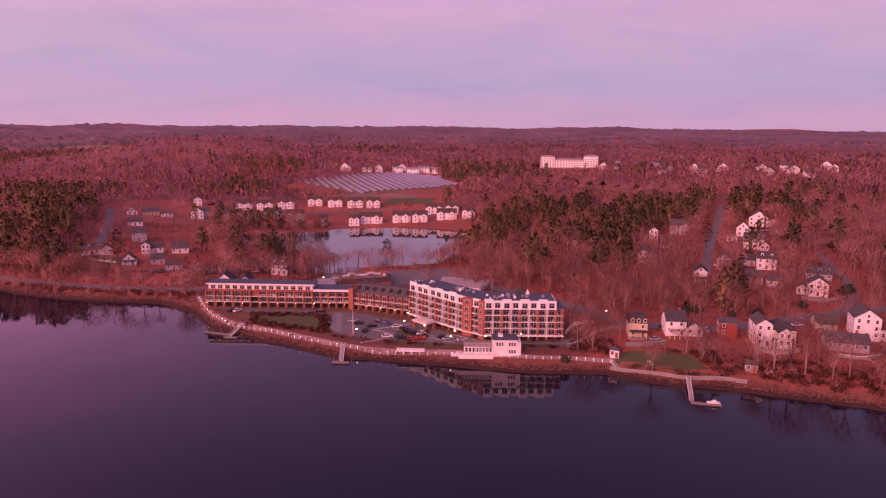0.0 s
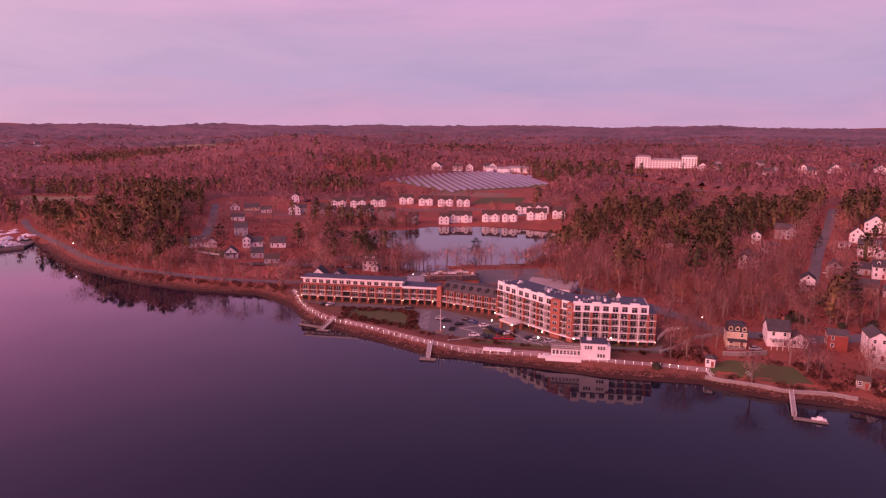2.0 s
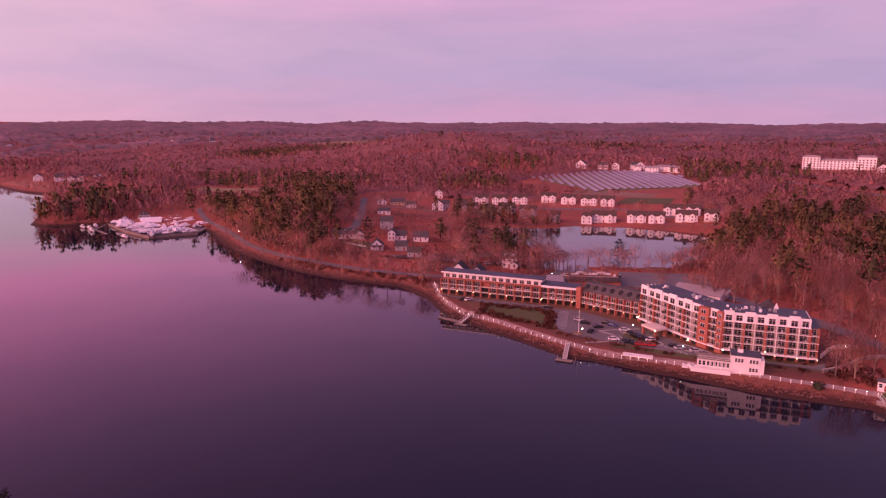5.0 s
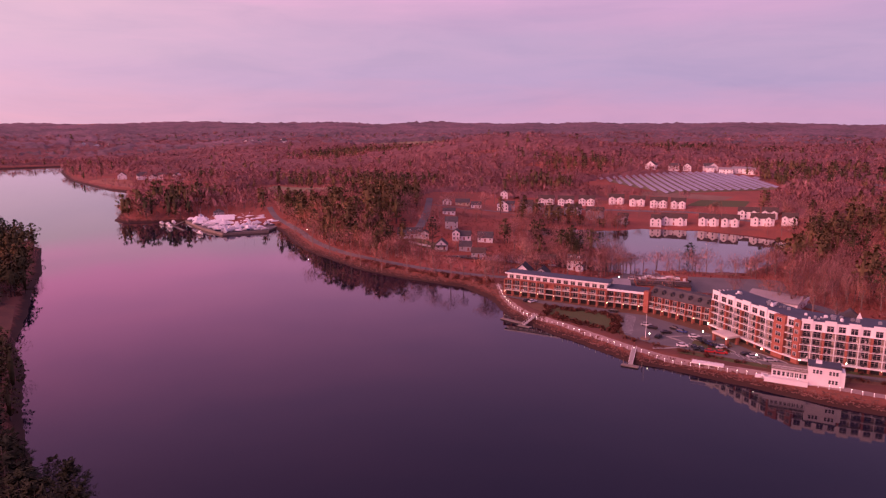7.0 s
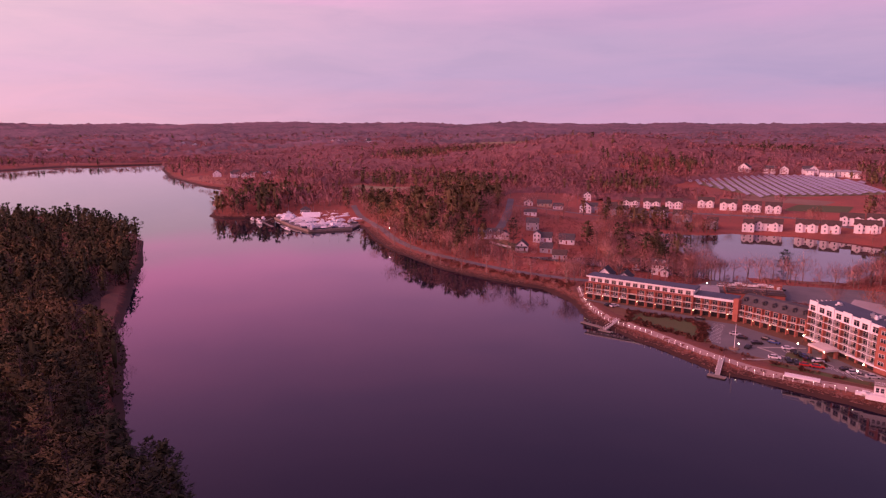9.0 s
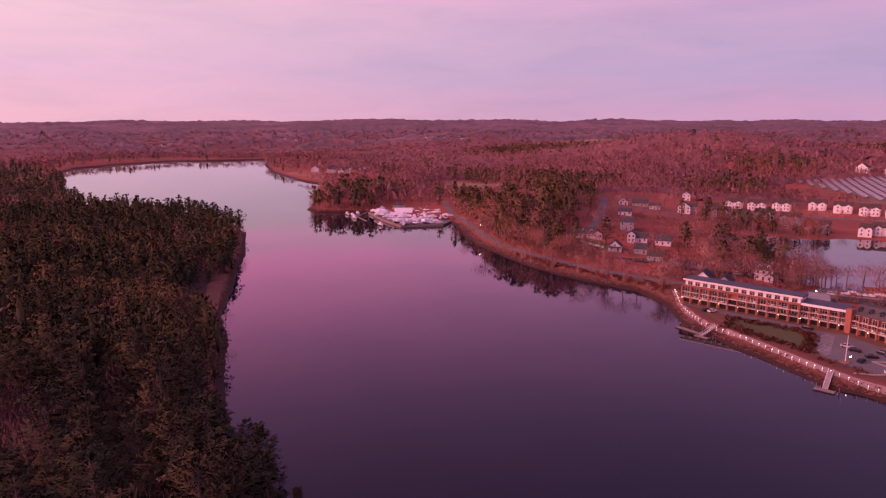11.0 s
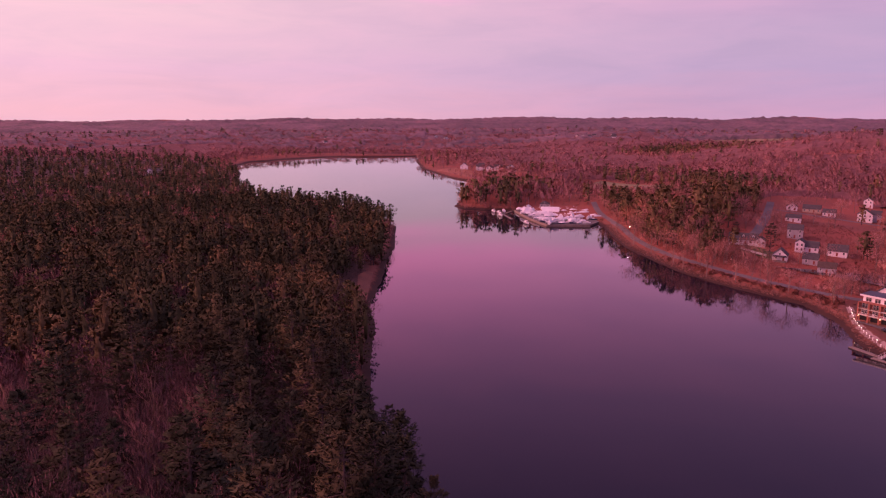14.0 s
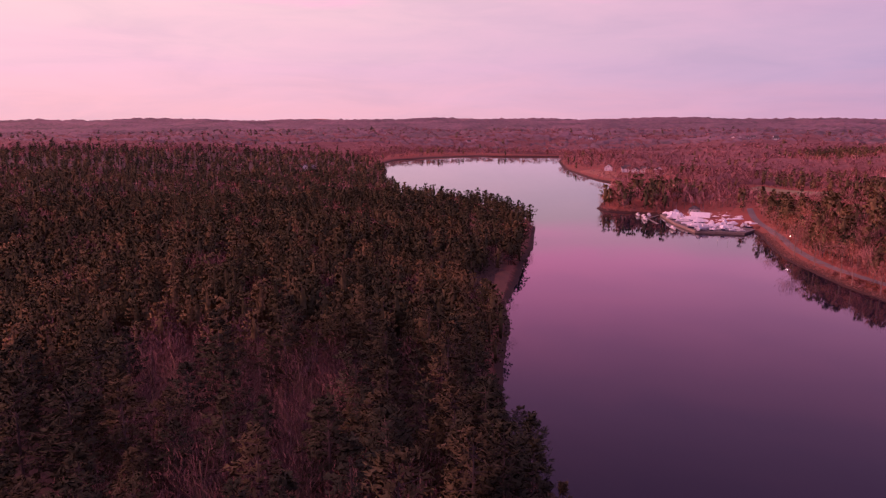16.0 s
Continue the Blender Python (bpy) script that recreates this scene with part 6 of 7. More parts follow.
while len(hedge) < 130:
    x, y = LR.uniform(-90, -47), LR.uniform(272, 300)
    if -1.5 < float(inside_distance(rim, x, y)) < 3.2:
        hedge.append((x, y, LR.uniform(0.6, 1.5)))
hedge += [(LR.uniform(-46, 46), 0, LR.uniform(0.5, 0.9)) for k in range(60)]
hedge = [(x, y or float(np.interp(x, [-46, -22, 2, 26, 46], [268.5, 260.5, 257, 254.5, 255.5])) + LR.uniform(-1.5, 0.5), q) for x, y, q in hedge]
hedge += [(-18 + LR.uniform(0, 12), 270 + LR.uniform(-3, 4), 0.8) for k in range(12)] + [(LR.uniform(24, 46), 262.6 + LR.uniform(-0.4, 0.8), 0.6) for k in range(10)]
shrubs("lawn_shrubs", hedge, "rust-brown clipped shrubs round the lawns", "shrub", 1.5, 3)
slope = []
while len(slope) < 420:
    x, y = LR.uniform(-380, 190), LR.uniform(205, 460)
    d = -float(inside_distance(RIVER, x, y))
    if 5 < d < (26 if x > 50 else 13) and not (-125 < x < 48) and free_spot(x, y):
        slope.append((x, y, LR.uniform(0.9, 2.0)))
slope += [(LR.uniform(50, 66), LR.uniform(247, 262), LR.uniform(0.8, 1.6)) for k in range(12)]
shrubs("bank_shrubs", slope, "low red-brown brush on the river bank", "shrub", 1.6, 4, 26)


def brush(name, gap, box, label, mat, seed, n=7, tall=1.9):
    """Thin undergrowth all over the open ground between the trees."""
    r = np.random.RandomState(seed)
    x, y = np.meshgrid(np.arange(box[0], box[1], gap), np.arange(box[2], box[3], gap))
    x, y = x.ravel() + r.uniform(-0.5, 0.5, x.size) * gap, y.ravel() + r.uniform(-0.5, 0.5, y.size) * gap
    ok = (inside_distance(RIVER, x, y) < -6) & (inside_distance(POND, x, y) < -4) & (inside_distance(LOT, x, y) < -1) & (waves(x, y, 30, 77) > -0.5)
    x, y = x[ok], y[ok]
    for kind, what, g in CLEAR:
        if kind == "spot":
            ok = np.hypot(x - what[0], y - what[1]) > g * 0.6
        elif kind == "line":
            ok = np.min(np.hypot(x[:, None] - what[None, ::2, 0], y[:, None] - what[None, ::2, 1]), 1) > g - 1.5
        else:
            ok = inside_distance(what, x, y) < 0
        x, y = x[ok], y[ok]
    X, Y = np.repeat(x, n) + r.normal(size=len(x) * n) * 0.8, np.repeat(y, n) + r.normal(size=len(x) * n) * 0.8
    c = np.stack([X, Y, ground_at(X, Y) + r.uniform(0.1, 1.0, len(X)) * np.repeat(r.uniform(0.4, tall, len(x)), n)], 1)
    v, f = flakes(r, c, 1.1, 0.3, np.array((0, 0, 0.7)))
    tagged(new(name, fast_mesh(name, v, f, [MAT[mat]], normals=soft_up(r, len(v)))), label, "brush", kind="stuff")


brush("undergrowth", 3.6, (-380, 260, 205, 520), "thin red-brown undergrowth between the trees", "shrub", 9)
brush("undergrowth", 7.0, (-575, -380, 480, 690), "brown brush and reeds on the marshy clearing", "shrub", 11, 9, 2.6)
brush("understorey", 3.8, (-330, -90, -70, 260), "bare saplings and brush under the pines", "sapling", 10, 8, 4.0)

# ---- timber rail on the near bank of the pond ----
fence = thing("timber_fence", -29.7, 394.5, float(ground_at(-29.7, 394.5)), 5.1, "dark timber rail fence on the bank of the pond", "fence")
for k in range(12):
    part("post", shared(("fence_post",), lambda: Shape().box(0, 0, -1.0, 0.2, 0.2, 2.4), "wood"), "", fence, at=pose(2.0 * k, 0, 0))
for k in range(2):
    part("rail", Shape().box(11.1, 0.12, 0.5 + 0.65 * k, 22.2, 0.08, 0.22), "wood", fence)


# ---- trees ----
def merge(*pieces):
    v, f, n = [], [], 0
    for a, b in pieces:
        v.append(a), f.append(b + n)
        n += len(a)
    return np.concatenate(v), np.concatenate(f)


def taper(points, radii, sides=5):
    """A bent, tapered stem through the points."""
    p = np.array(points, float)
    a = np.arange(sides) * 6.2832 / sides
    v = np.concatenate([q + np.stack([r * np.cos(a), r * np.sin(a), 0 * a], 1) for q, r in zip(p, radii)])
    f = []
    for k in range(len(p) - 1):
        for i in range(sides):
            j = (i + 1) % sides
            f += [(k * sides + i, k * sides + j, (k + 1) * sides + j), (k * sides + i, (k + 1) * sides + j, (k + 1) * sides + i)]
    return v, np.array(f)


def stick(a, b, w, r):
    """A thin three-sided branch."""
    a, b = np.array(a), np.array(b)
    d = (b - a) / (np.linalg.norm(b - a) + 1e-9)
    e = np.cross(d, r.normal(size=3))
    e /= np.linalg.norm(e) + 1e-9
    g = np.cross(d, e)
    v = [a + e * w, a - e * w * 0.5 + g * w * 0.87, a - e * w * 0.5 - g * w * 0.87, b]
    return np.array(v), np.array([(0, 1, 3), (1, 2, 3), (2, 0, 3)])


def rounded(crown, low=0.15):
    """A crown with soft shading: pieces turned outwards, normals between crown and sky."""
    v, f = crown
    mid = np.array([v[:, 0].mean(), v[:, 1].mean(), v[:, 2].mean() - low * np.ptp(v[:, 2])])
    n = (v - mid) * np.array([1, 1, 0.8])
    n /= np.linalg.norm(n, axis=1)[:, None] + 1e-9
    face = np.cross(v[f[:, 1]] - v[f[:, 0]], v[f[:, 2]] - v[f[:, 0]])
    f = np.where((np.einsum("ij,ij->i", face, n[f[:, 0]] + np.array((0, 0, 0.4))) < 0)[:, None], f[:, ::-1], f)
    n = 0.55 * n + np.array((0, 0, 0.36))
    return v, f, n / (np.linalg.norm(n, axis=1)[:, None] + 1e-9)


def core(r, rings, sides, rough):
    """The closed dark inside of a crown, a ragged body of rings of (height, radius)."""
    v = []
    for z, q in rings:
        a = (np.arange(sides) + r.uniform(0, 1)) * 6.2832 / sides
        d = q * r.uniform(1 - rough, 1 + rough, sides)
        v.append(np.stack([d * np.cos(a), d * np.sin(a), z + r.uniform(-0.4, 0.4, sides)], 1))
    f = []
    for k in range(len(rings) - 1):
        for i in range(sides):
            j = (i + 1) % sides
            f += [(k * sides + i, k * sides + j, (k + 1) * sides + j), (k * sides + i, (k + 1) * sides + j, (k + 1) * sides + i)]
    return np.concatenate(v), np.array(f)


def crown_of(*pieces):
    return rounded(merge(*pieces))


def pine(seed, h=20.0, detail=2):
    """A white pine: a straight stem, whorls of boughs carrying flat sprays of needles. Returns stem and crown."""
    r = np.random.RandomState(seed)
    lean, girth = r.uniform(-0.6, 0.6, 2), r.uniform(0.85, 1.2)
    stem = [taper([(lean[0] * k * k, lean[1] * k * k, h * k) for k in (0, 0.5, 0.95)], (0.32, 0.2, 0.03), (3, 4, 6, 4)[detail])]
    at, way = [], []
    whorls, boughs, sprays = ((5, 4, 2), (8, 5, 6), (12, 6, 28), (9, 5, 14))[detail]
    low = r.uniform(0.18, 0.32)
    for k in range(whorls):
        u = low + (0.99 - low) * (k + r.uniform(-0.3, 0.3)) / (whorls - 1)
        reach = girth * h * (0.33, 0.29, 0.24, 0.29)[detail] * max(0.16, 1 - max(0.0, (u - 0.45) / 0.58) ** 2) ** 0.7 * r.uniform(0.7, 1.15) * (0.75 if u < 0.32 else 1.0)
        spin = r.uniform(0, 6.2832)
        for q in range(boughs):
            if u < 0.5 and r.rand() < 0.25:
                continue
            a, L = spin + 6.2832 * (q + r.uniform(-0.3, 0.3)) / boughs, reach * r.uniform(0.6, 1.25)
            root = np.array([lean[0] * u * u, lean[1] * u * u, h * u - 0.6])
            d = np.array([np.cos(a), np.sin(a), 0.0])
            tip = root + d * L + np.array([0, 0, 0.2 + L * r.uniform(-0.05, 0.3)])
            if detail == 2:
                stem.append(stick(root, tip, 0.06, r))
            for m in range(sprays):
                w = r.uniform(0.25, 1.05) ** 0.7
                side = np.array([-d[1], d[0], 0]) * r.uniform(-1, 1)
                at.append(root + (tip - root) * w + side * L * 0.28 * (1.1 - 0.6 * w) + np.array([0, 0, r.uniform(-0.25, 0.45)]))
                way.append(d * 1.2 + side * 1.1 + np.array((0, 0, r.uniform(-0.1, 0.5))))
    at += [np.array([lean[0], lean[1], h * k]) for k in (0.93, 0.97, 0.995)]
    way += [np.array((0, 0, 1.5))] * 3
    way = np.array(way)
    size = (2.5, 1.5, 0.85, 0.95)[detail]
    tufts = flakes(r, np.array(at), size * h / 20, (0.85, 0.75, 0.26, 0.7)[detail], way * (0.3, 0.4, 1.5, 0.5)[detail])
    body = core(r, [(h * max(0.12, low - 0.05), h * 0.03), (h * 0.38, h * (0.09, 0.05, 0.05, 0.05)[detail]), (h * 0.66, h * (0.08, 0.05, 0.04, 0.05)[detail]), (h * 0.92, 0.05)], (5, 5, 6, 5)[detail], 0.35)
    return merge(*stem), crown_of(tufts) if detail == 2 else crown_of(body, tufts)


def bare(seed, h=16.0, detail=2, spread=0.34):
    """A leafless broad tree: stem, rising limbs, branches and a haze of fine twigs. Returns wood and twigs."""
    r = np.random.RandomState(seed)
    wood = [taper([(0, 0, 0), (r.uniform(-0.3, 0.3), r.uniform(-0.3, 0.3), h * 0.3), (r.uniform(-0.8, 0.8), r.uniform(-0.8, 0.8), h * 0.72)], (0.26, 0.2, 0.06), (3, 3, 6)[detail])]
    limbs, tips = (4, 6, 9)[detail], []
    for k in range(limbs):
        u, a = r.uniform(0.18, 0.42), 6.2832 * (k + r.uniform(-0.3, 0.3)) / limbs
        root, out = np.array([0, 0, h * u]), h * spread * r.uniform(0.4, 0.85)
        tip = np.array([out * np.cos(a), out * np.sin(a), h * r.uniform(0.55, 0.86)])
        tips.append(tip)
        if detail:
            wood.append(stick(root, tip, 0.08, r))
        if detail == 2:
            for m in range(5):
                p = root + (tip - root) * r.uniform(0.35, 0.95)
                wood.append(stick(p, p + r.normal(size=3) * h * 0.06 + np.array([0, 0, h * 0.13]), 0.035, r))
    tips.append(np.array([0, 0, h * 0.8]))
    per, size, thin = ((50, 2.6, 0.26), (340, 1.55, 0.085), (800, 1.15, 0.06))[detail]
    tips, pick = np.array(tips), r.randint(0, limbs + 1, per)
    q = r.normal(size=(per, 3))
    q *= (r.uniform(0, 1, per) ** 0.45 / np.linalg.norm(q, axis=1))[:, None]
    c = tips[pick] * np.array((0.9, 0.9, 0.86)) + q * np.array((h * 0.19, h * 0.19, h * 0.21))
    loose = r.uniform(size=per) < 0.2
    c = np.where(loose[:, None], np.array((0, 0, h * 0.56)) + q * np.array((h * spread * 0.85, h * spread * 0.85, h * 0.42)), c)
    c[:, 2] = np.clip(c[:, 2], 0.14 * h, 1.02 * h)
    way = c - np.array([0, 0, h * 0.1])
    way /= np.linalg.norm(way, axis=1)[:, None]
    twigs = flakes(r, c, size * h / 16, thin, way * 2.4 + np.array((0, 0, 0.6)))
    return merge(*wood), crown_of(twigs)


def lit(wood, crown):
    """Wood and crown, both with rounded shading."""
    wv = wood[0]
    w = np.column_stack([wv[:, :2] - wv[:, :2].mean(0), np.full(len(wv), 0.15)])
    w /= np.linalg.norm(w, axis=1)[:, None] + 1e-9
    return (wv, wood[1], w), crown


def free_of(x, y):
    """Where trees may stand."""
    ok = np.ones(len(x), bool)
    for kind, what, gap in CLEAR:
        if kind == "spot":
            ok &= np.hypot(x - what[0], y - what[1]) > gap
        elif kind == "line":
            lo, hi = what.min(0) - gap, what.max(0) + gap
            near = np.where((x > lo[0]) & (x < hi[0]) & (y > lo[1]) & (y < hi[1]))[0]
            if len(near):
                dist = np.min(np.hypot(x[near, None] - what[None, :, 0], y[near, None] - what[None, :, 1]), 1)
                ok[near[dist < gap]] = False
        else:
            ok &= inside_distance(what, x, y) < -gap
    return ok


def scatter(seed, near, far, gap, box):
    """Jittered places on land, in a ring round the town and river bend."""
    r = np.random.RandomState(seed)
    x, y = np.meshgrid(np.arange(box[0], box[1], gap), np.arange(box[2], box[3], gap))
    x, y = x.ravel() + r.uniform(-0.48, 0.48, x.size) * gap, y.ravel() + r.uniform(-0.48, 0.48, y.size) * gap
    out, a = np.hypot(x, y), np.degrees(np.arctan2(-x, y))
    ok = (out >= near) & (out < far) & (a > -38) & (a < 103)
    x, y = x[ok], y[ok]
    ok = (inside_distance(RIVER, x, y) < -np.where((y < 330 - 0.05 * x) & (x < -60) & (inside_distance(SHORE_LEFT + [(300, -900), (-3000, -900), (-3000, 560)], x, y) > 0), 1.6, np.where(x < -180, 2.5, 4.5 + 2 * r.uniform(size=len(x))))) & (inside_distance(POND, x, y) < -2.5) & (inside_distance(LOT, x, y) < -2)
    x, y = x[ok], y[ok]
    ok = free_of(x, y)
    return x[ok], y[ok]


PINES = [(-242, 432, 14), (-149, 432, 12), (-99, 404, 9), (-113, 419, 9), (29, 446, 26), (48, 485, 36), (80, 538, 40), (124, 475, 34), (156, 503, 36), (97, 412, 22), (184, 392, 16), (202, 395, 16), (153, 326, 7),
         (-228, 740, 40), (-230, 900, 50), (-163, 1440, 90), (-437, 684, 45), (-376, 640, 55), (-38, 400, 5), (230, 507, 40), (-296, 538, 45), (-506, 447, 30), (-517, 489, 36), (-259, 411, 22), (-507, 672, 55), (-740, 1138, 120), (-640, 640, 20),
         (101, 287, 4), (128, 292, 5), (60, 540, 30)]


VILLAGE = [(-232, 384), (-242, 430), (-280, 546), (-294, 623), (-262, 660), (-206, 612), (-160, 450), (-126, 384), (-146, 353), (-176, 353)]


def pine_share(x, y):
    left = inside_distance(SHORE_LEFT + [(300, -900), (-3000, -900), (-3000, 560), (-1700, 470)], x, y) > 0
    p = 0.03 + 0.3 * (waves(x, y, 260, 31) > 0.75) + 0.4 * (waves(x, y, 600, 17) > 0.85)
    for cx, cy, rad in PINES:
        p = np.maximum(p, 0.62 * (np.hypot(x - cx, y - cy) < rad * (1 + 0.35 * waves(x, y, 40, 19))))
    p = np.maximum(p, 0.3 * (np.hypot(x + 335, y - 490) < 105))
    out = np.hypot(x, y)
    deep = np.clip(0.9 - 0.75 * (waves(x, y, 75, 41) > 0.62) - 0.65 * np.clip((out - 1250) / 350, 0, 1), 0.12, 1)
    deep = np.where(hump(x, y, -185, 18, 85, 42) > 0.45, np.minimum(deep, 0.36), deep)
    return np.where(left, deep, p), left


def woods(name, x, y, kinds, label, seed, scale=(0.75, 1.2), squat=1.0, size=None, tones=(0.0, 1.0), twig=""):
    """Many trees joined into one mesh; kinds: templates of (wood, crown)."""
    if not len(x):
        return
    r = np.random.RandomState(seed)
    z, pick = ground_at(x, y) - 0.2, r.randint(0, len(kinds), len(x))
    V, F, I, T, N, n = [], [], [], [], [], 0
    for k, (wood, crown) in enumerate(kinds):
        q = np.where(pick == k)[0]
        if not len(q):
            continue
        (wv, wf, wnorm), (cv, cf, cn) = lit(wood, crown)
        tv, tf = merge((wv, wf), (cv, cf))
        tn = np.concatenate([wnorm, cn])
        a, s = r.uniform(0, 6.2832, len(q)), r.uniform(*scale, len(q)) * (1.0 if size is None else size[q])
        c, sn = np.cos(a) * s, np.sin(a) * s
        sh = s * squat * r.uniform(0.88, 1.12, len(q))
        v = np.stack([tv[None, :, 0] * c[:, None] - tv[None, :, 1] * sn[:, None] + x[q, None], tv[None, :, 0] * sn[:, None] + tv[None, :, 1] * c[:, None] + y[q, None], tv[None, :, 2] * sh[:, None] + z[q, None]], 2)
        V.append(v.reshape(-1, 3))
        N.append(np.stack([tn[None, :, 0] * np.cos(a)[:, None] - tn[None, :, 1] * np.sin(a)[:, None], tn[None, :, 0] * np.sin(a)[:, None] + tn[None, :, 1] * np.cos(a)[:, None], np.repeat(tn[None, :, 2], len(q), 0)], 2).reshape(-1, 3))
        F.append((tf[None] + (np.arange(len(q)) * len(tv))[:, None, None]).reshape(-1, 3) + n)
        I.append(np.tile(np.concatenate([np.zeros(len(wood[1])), np.ones(len(crown[1]))]), len(q)))
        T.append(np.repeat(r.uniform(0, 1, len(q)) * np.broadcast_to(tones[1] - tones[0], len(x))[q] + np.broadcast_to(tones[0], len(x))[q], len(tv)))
        n += len(q) * len(tv)
    mats = [MAT["pine_bark" if "pine" in name else "bark"], MAT[twig or ("needles" if "pine" in name else "hazed_twigs" if "distant" in label and "leafless" in label else "twigs")]]
    return tagged(new(name, fast_mesh(name, np.concatenate(V), np.concatenate(F), mats, np.concatenate(I), np.concatenate(T), normals=np.concatenate(N))), label, "forest", kind="stuff")


def grow(kind, x, y, kinds, label, limit, seed, scale=(0.8, 1.15), size=None):
    """Single trees, each a thing of its own with trunk and crown."""
    r = np.random.RandomState(seed)
    made = []
    for wood, crown in kinds:
        (wv, wf, wnorm), (cv, cf, cn) = lit(wood, crown)
        made.append((fast_mesh("trunk", wv, wf, [MAT["pine_bark" if "pine" in kind else "bark"]], normals=wnorm), fast_mesh("crown", cv, cf, [MAT["lone_needles" if "pine" in kind else "mauve_lone_twigs" if "mauve" in label else "lone_twigs"]], normals=cn)))
    for k in range(min(limit, len(x))):
        s, (a, b) = r.uniform(*scale) * (1.0 if size is None else size[k]), made[r.randint(len(made))]
        t = thing(kind, x[k], y[k], float(ground_at(x[k], y[k])) - 0.2, r.uniform(0, 360), label, "tree", kind.replace("_", " ") + "s")
        t.scale = (s, s, s * r.uniform(0.9, 1.1))
        part("trunk", a, "", t), part("crown", b, "", t)


PINE_NEAR, PINE_MID, PINE_FAR = [pine(s, 20, 2) for s in (1, 2, 3, 4)], [pine(s, 16.5, 1) for s in (5, 6, 7, 8, 15)], [pine(s, 13, 0) for s in (9, 10, 11)]
PINE_CLOSE = [pine(s, 16.5, 3) for s in (16, 17, 18, 19)]
BARE_NEAR, BARE_MID, BARE_FAR = [bare(s, 16, 2) for s in (1, 2, 3, 4, 5)], [bare(s, 14.5, 1, 0.4) for s in (6, 7, 8, 9, 13)], [bare(s, 13, 0, 0.45) for s in (10, 11, 12, 14)]


def canopy(near, far):
    """The far woods as one uneven sheet of tree tops."""
    r = np.random.RandomState(61)
    d = near * (far / near) ** np.linspace(0, 1, 90)
    a = np.radians(np.linspace(-40, 105, 640))
    D, A = np.meshgrid(d, a, indexing="ij")
    D = D + r.uniform(-0.3, 0.3, D.shape) * D * 0.011
    x, y = -D * np.sin(A), D * np.cos(A)
    tall = 7 + 3.0 * waves(x, y, 90, 71) + 2.5 * r.normal(size=x.shape) + 3 * waves(x, y, 300, 72)
    tall[0] = -3
    z = ground_at(x, y) + np.where(inside_distance(RIVER, x, y) > -15, -6, np.maximum(tall, 1 - 9 * (tall < -2.5)))
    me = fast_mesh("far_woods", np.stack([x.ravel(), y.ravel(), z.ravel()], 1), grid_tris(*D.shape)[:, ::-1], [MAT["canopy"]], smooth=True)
    tagged(new("far_woods", me), "far brown woods tinted mauve as haze, rolling to the horizon", "forest", kind="stuff")


canopy(1700, 4880)


def thicket(step, near, far, tall, box, seed):
    """An added sheet filling the gaps under the crowns, their shade in its dark colour, lower towards every edge."""
    r = np.random.RandomState(seed)
    gx, gy = np.arange(box[0], box[1], step), np.arange(box[2], box[3], step)
    X, Y = np.meshgrid(gx, gy, indexing="ij")
    X, Y = X + r.uniform(-0.35, 0.35, X.shape) * step, Y + r.uniform(-0.35, 0.35, X.shape) * step
    x, y = X.ravel(), Y.ravel()
    out, a = np.hypot(x, y), np.degrees(np.arctan2(-x, y))
    ok = (out > near) & (out < far) & (a > -40) & (a < 105) & (inside_distance(RIVER, x, y) < -85) & (inside_distance(POND, x, y) < -9) & (inside_distance(VILLAGE, x, y) < 0)
    q = np.where(ok)[0]
    share, west = pine_share(x[q], y[q])
    ok[q] = free_of(x[q], y[q]) & (share < 0.5) & ~(west & (near < 400))
    ok = ok.reshape(X.shape)
    inner = ok.copy()
    inner[1:-1, 1:-1] &= ok[:-2, 1:-1] & ok[2:, 1:-1] & ok[1:-1, :-2] & ok[1:-1, 2:]
    z = ground_at(x, y) + np.where(inner.ravel(), tall * (1 + 0.35 * waves(x, y, 60, 91)) + r.normal(size=len(x)) * tall * 0.16, -1.0)
    f = grid_tris(*X.shape)
    f = f[ok.ravel()[f].all(1)]
    used, f = np.unique(f, return_inverse=True)
    me = fast_mesh("thicket", np.stack([x, y, z], 1)[used], f.reshape(-1, 3)[:, ::-1], [MAT["crown_gap_shade"]], tone=np.full(len(used), 0.4), smooth=True)
    tagged(new("thicket", me), "brown filler sheet darkened for shade under the distant trees", "forest", kind="stuff")


thicket(10, 440, 1010, 4.0, (-1010, 690, -260, 1010), 62)
thicket(22, 1000, 2100, 7.5, (-2100, 1400, -550, 2100), 63)
LAND_SIZE = [(-505, 446, 75, 0.55), (-310, 430, 75, 0.3), (-260, 405, 40, 0.25), (95, 330, 90, 0.15)]


def tall_here(x, y, left):
    """How tall the trees grow: the great pines of the near bank, the woods of the point and the river road."""
    out, k = np.hypot(x, y), np.ones(len(x))
    for cx, cy, rad, more in LAND_SIZE:
        k = k + more * hump(x, y, cx, cy, rad)
    edge = np.interp(-inside_distance(RIVER, x, y), [2, 16], [0.62, 1.0])
    return np.where(left, np.interp(out, [130, 200, 300, 420], [1.5, 1.3, 1.02, 0.95]) * np.where(out < 260, edge, 1), k)


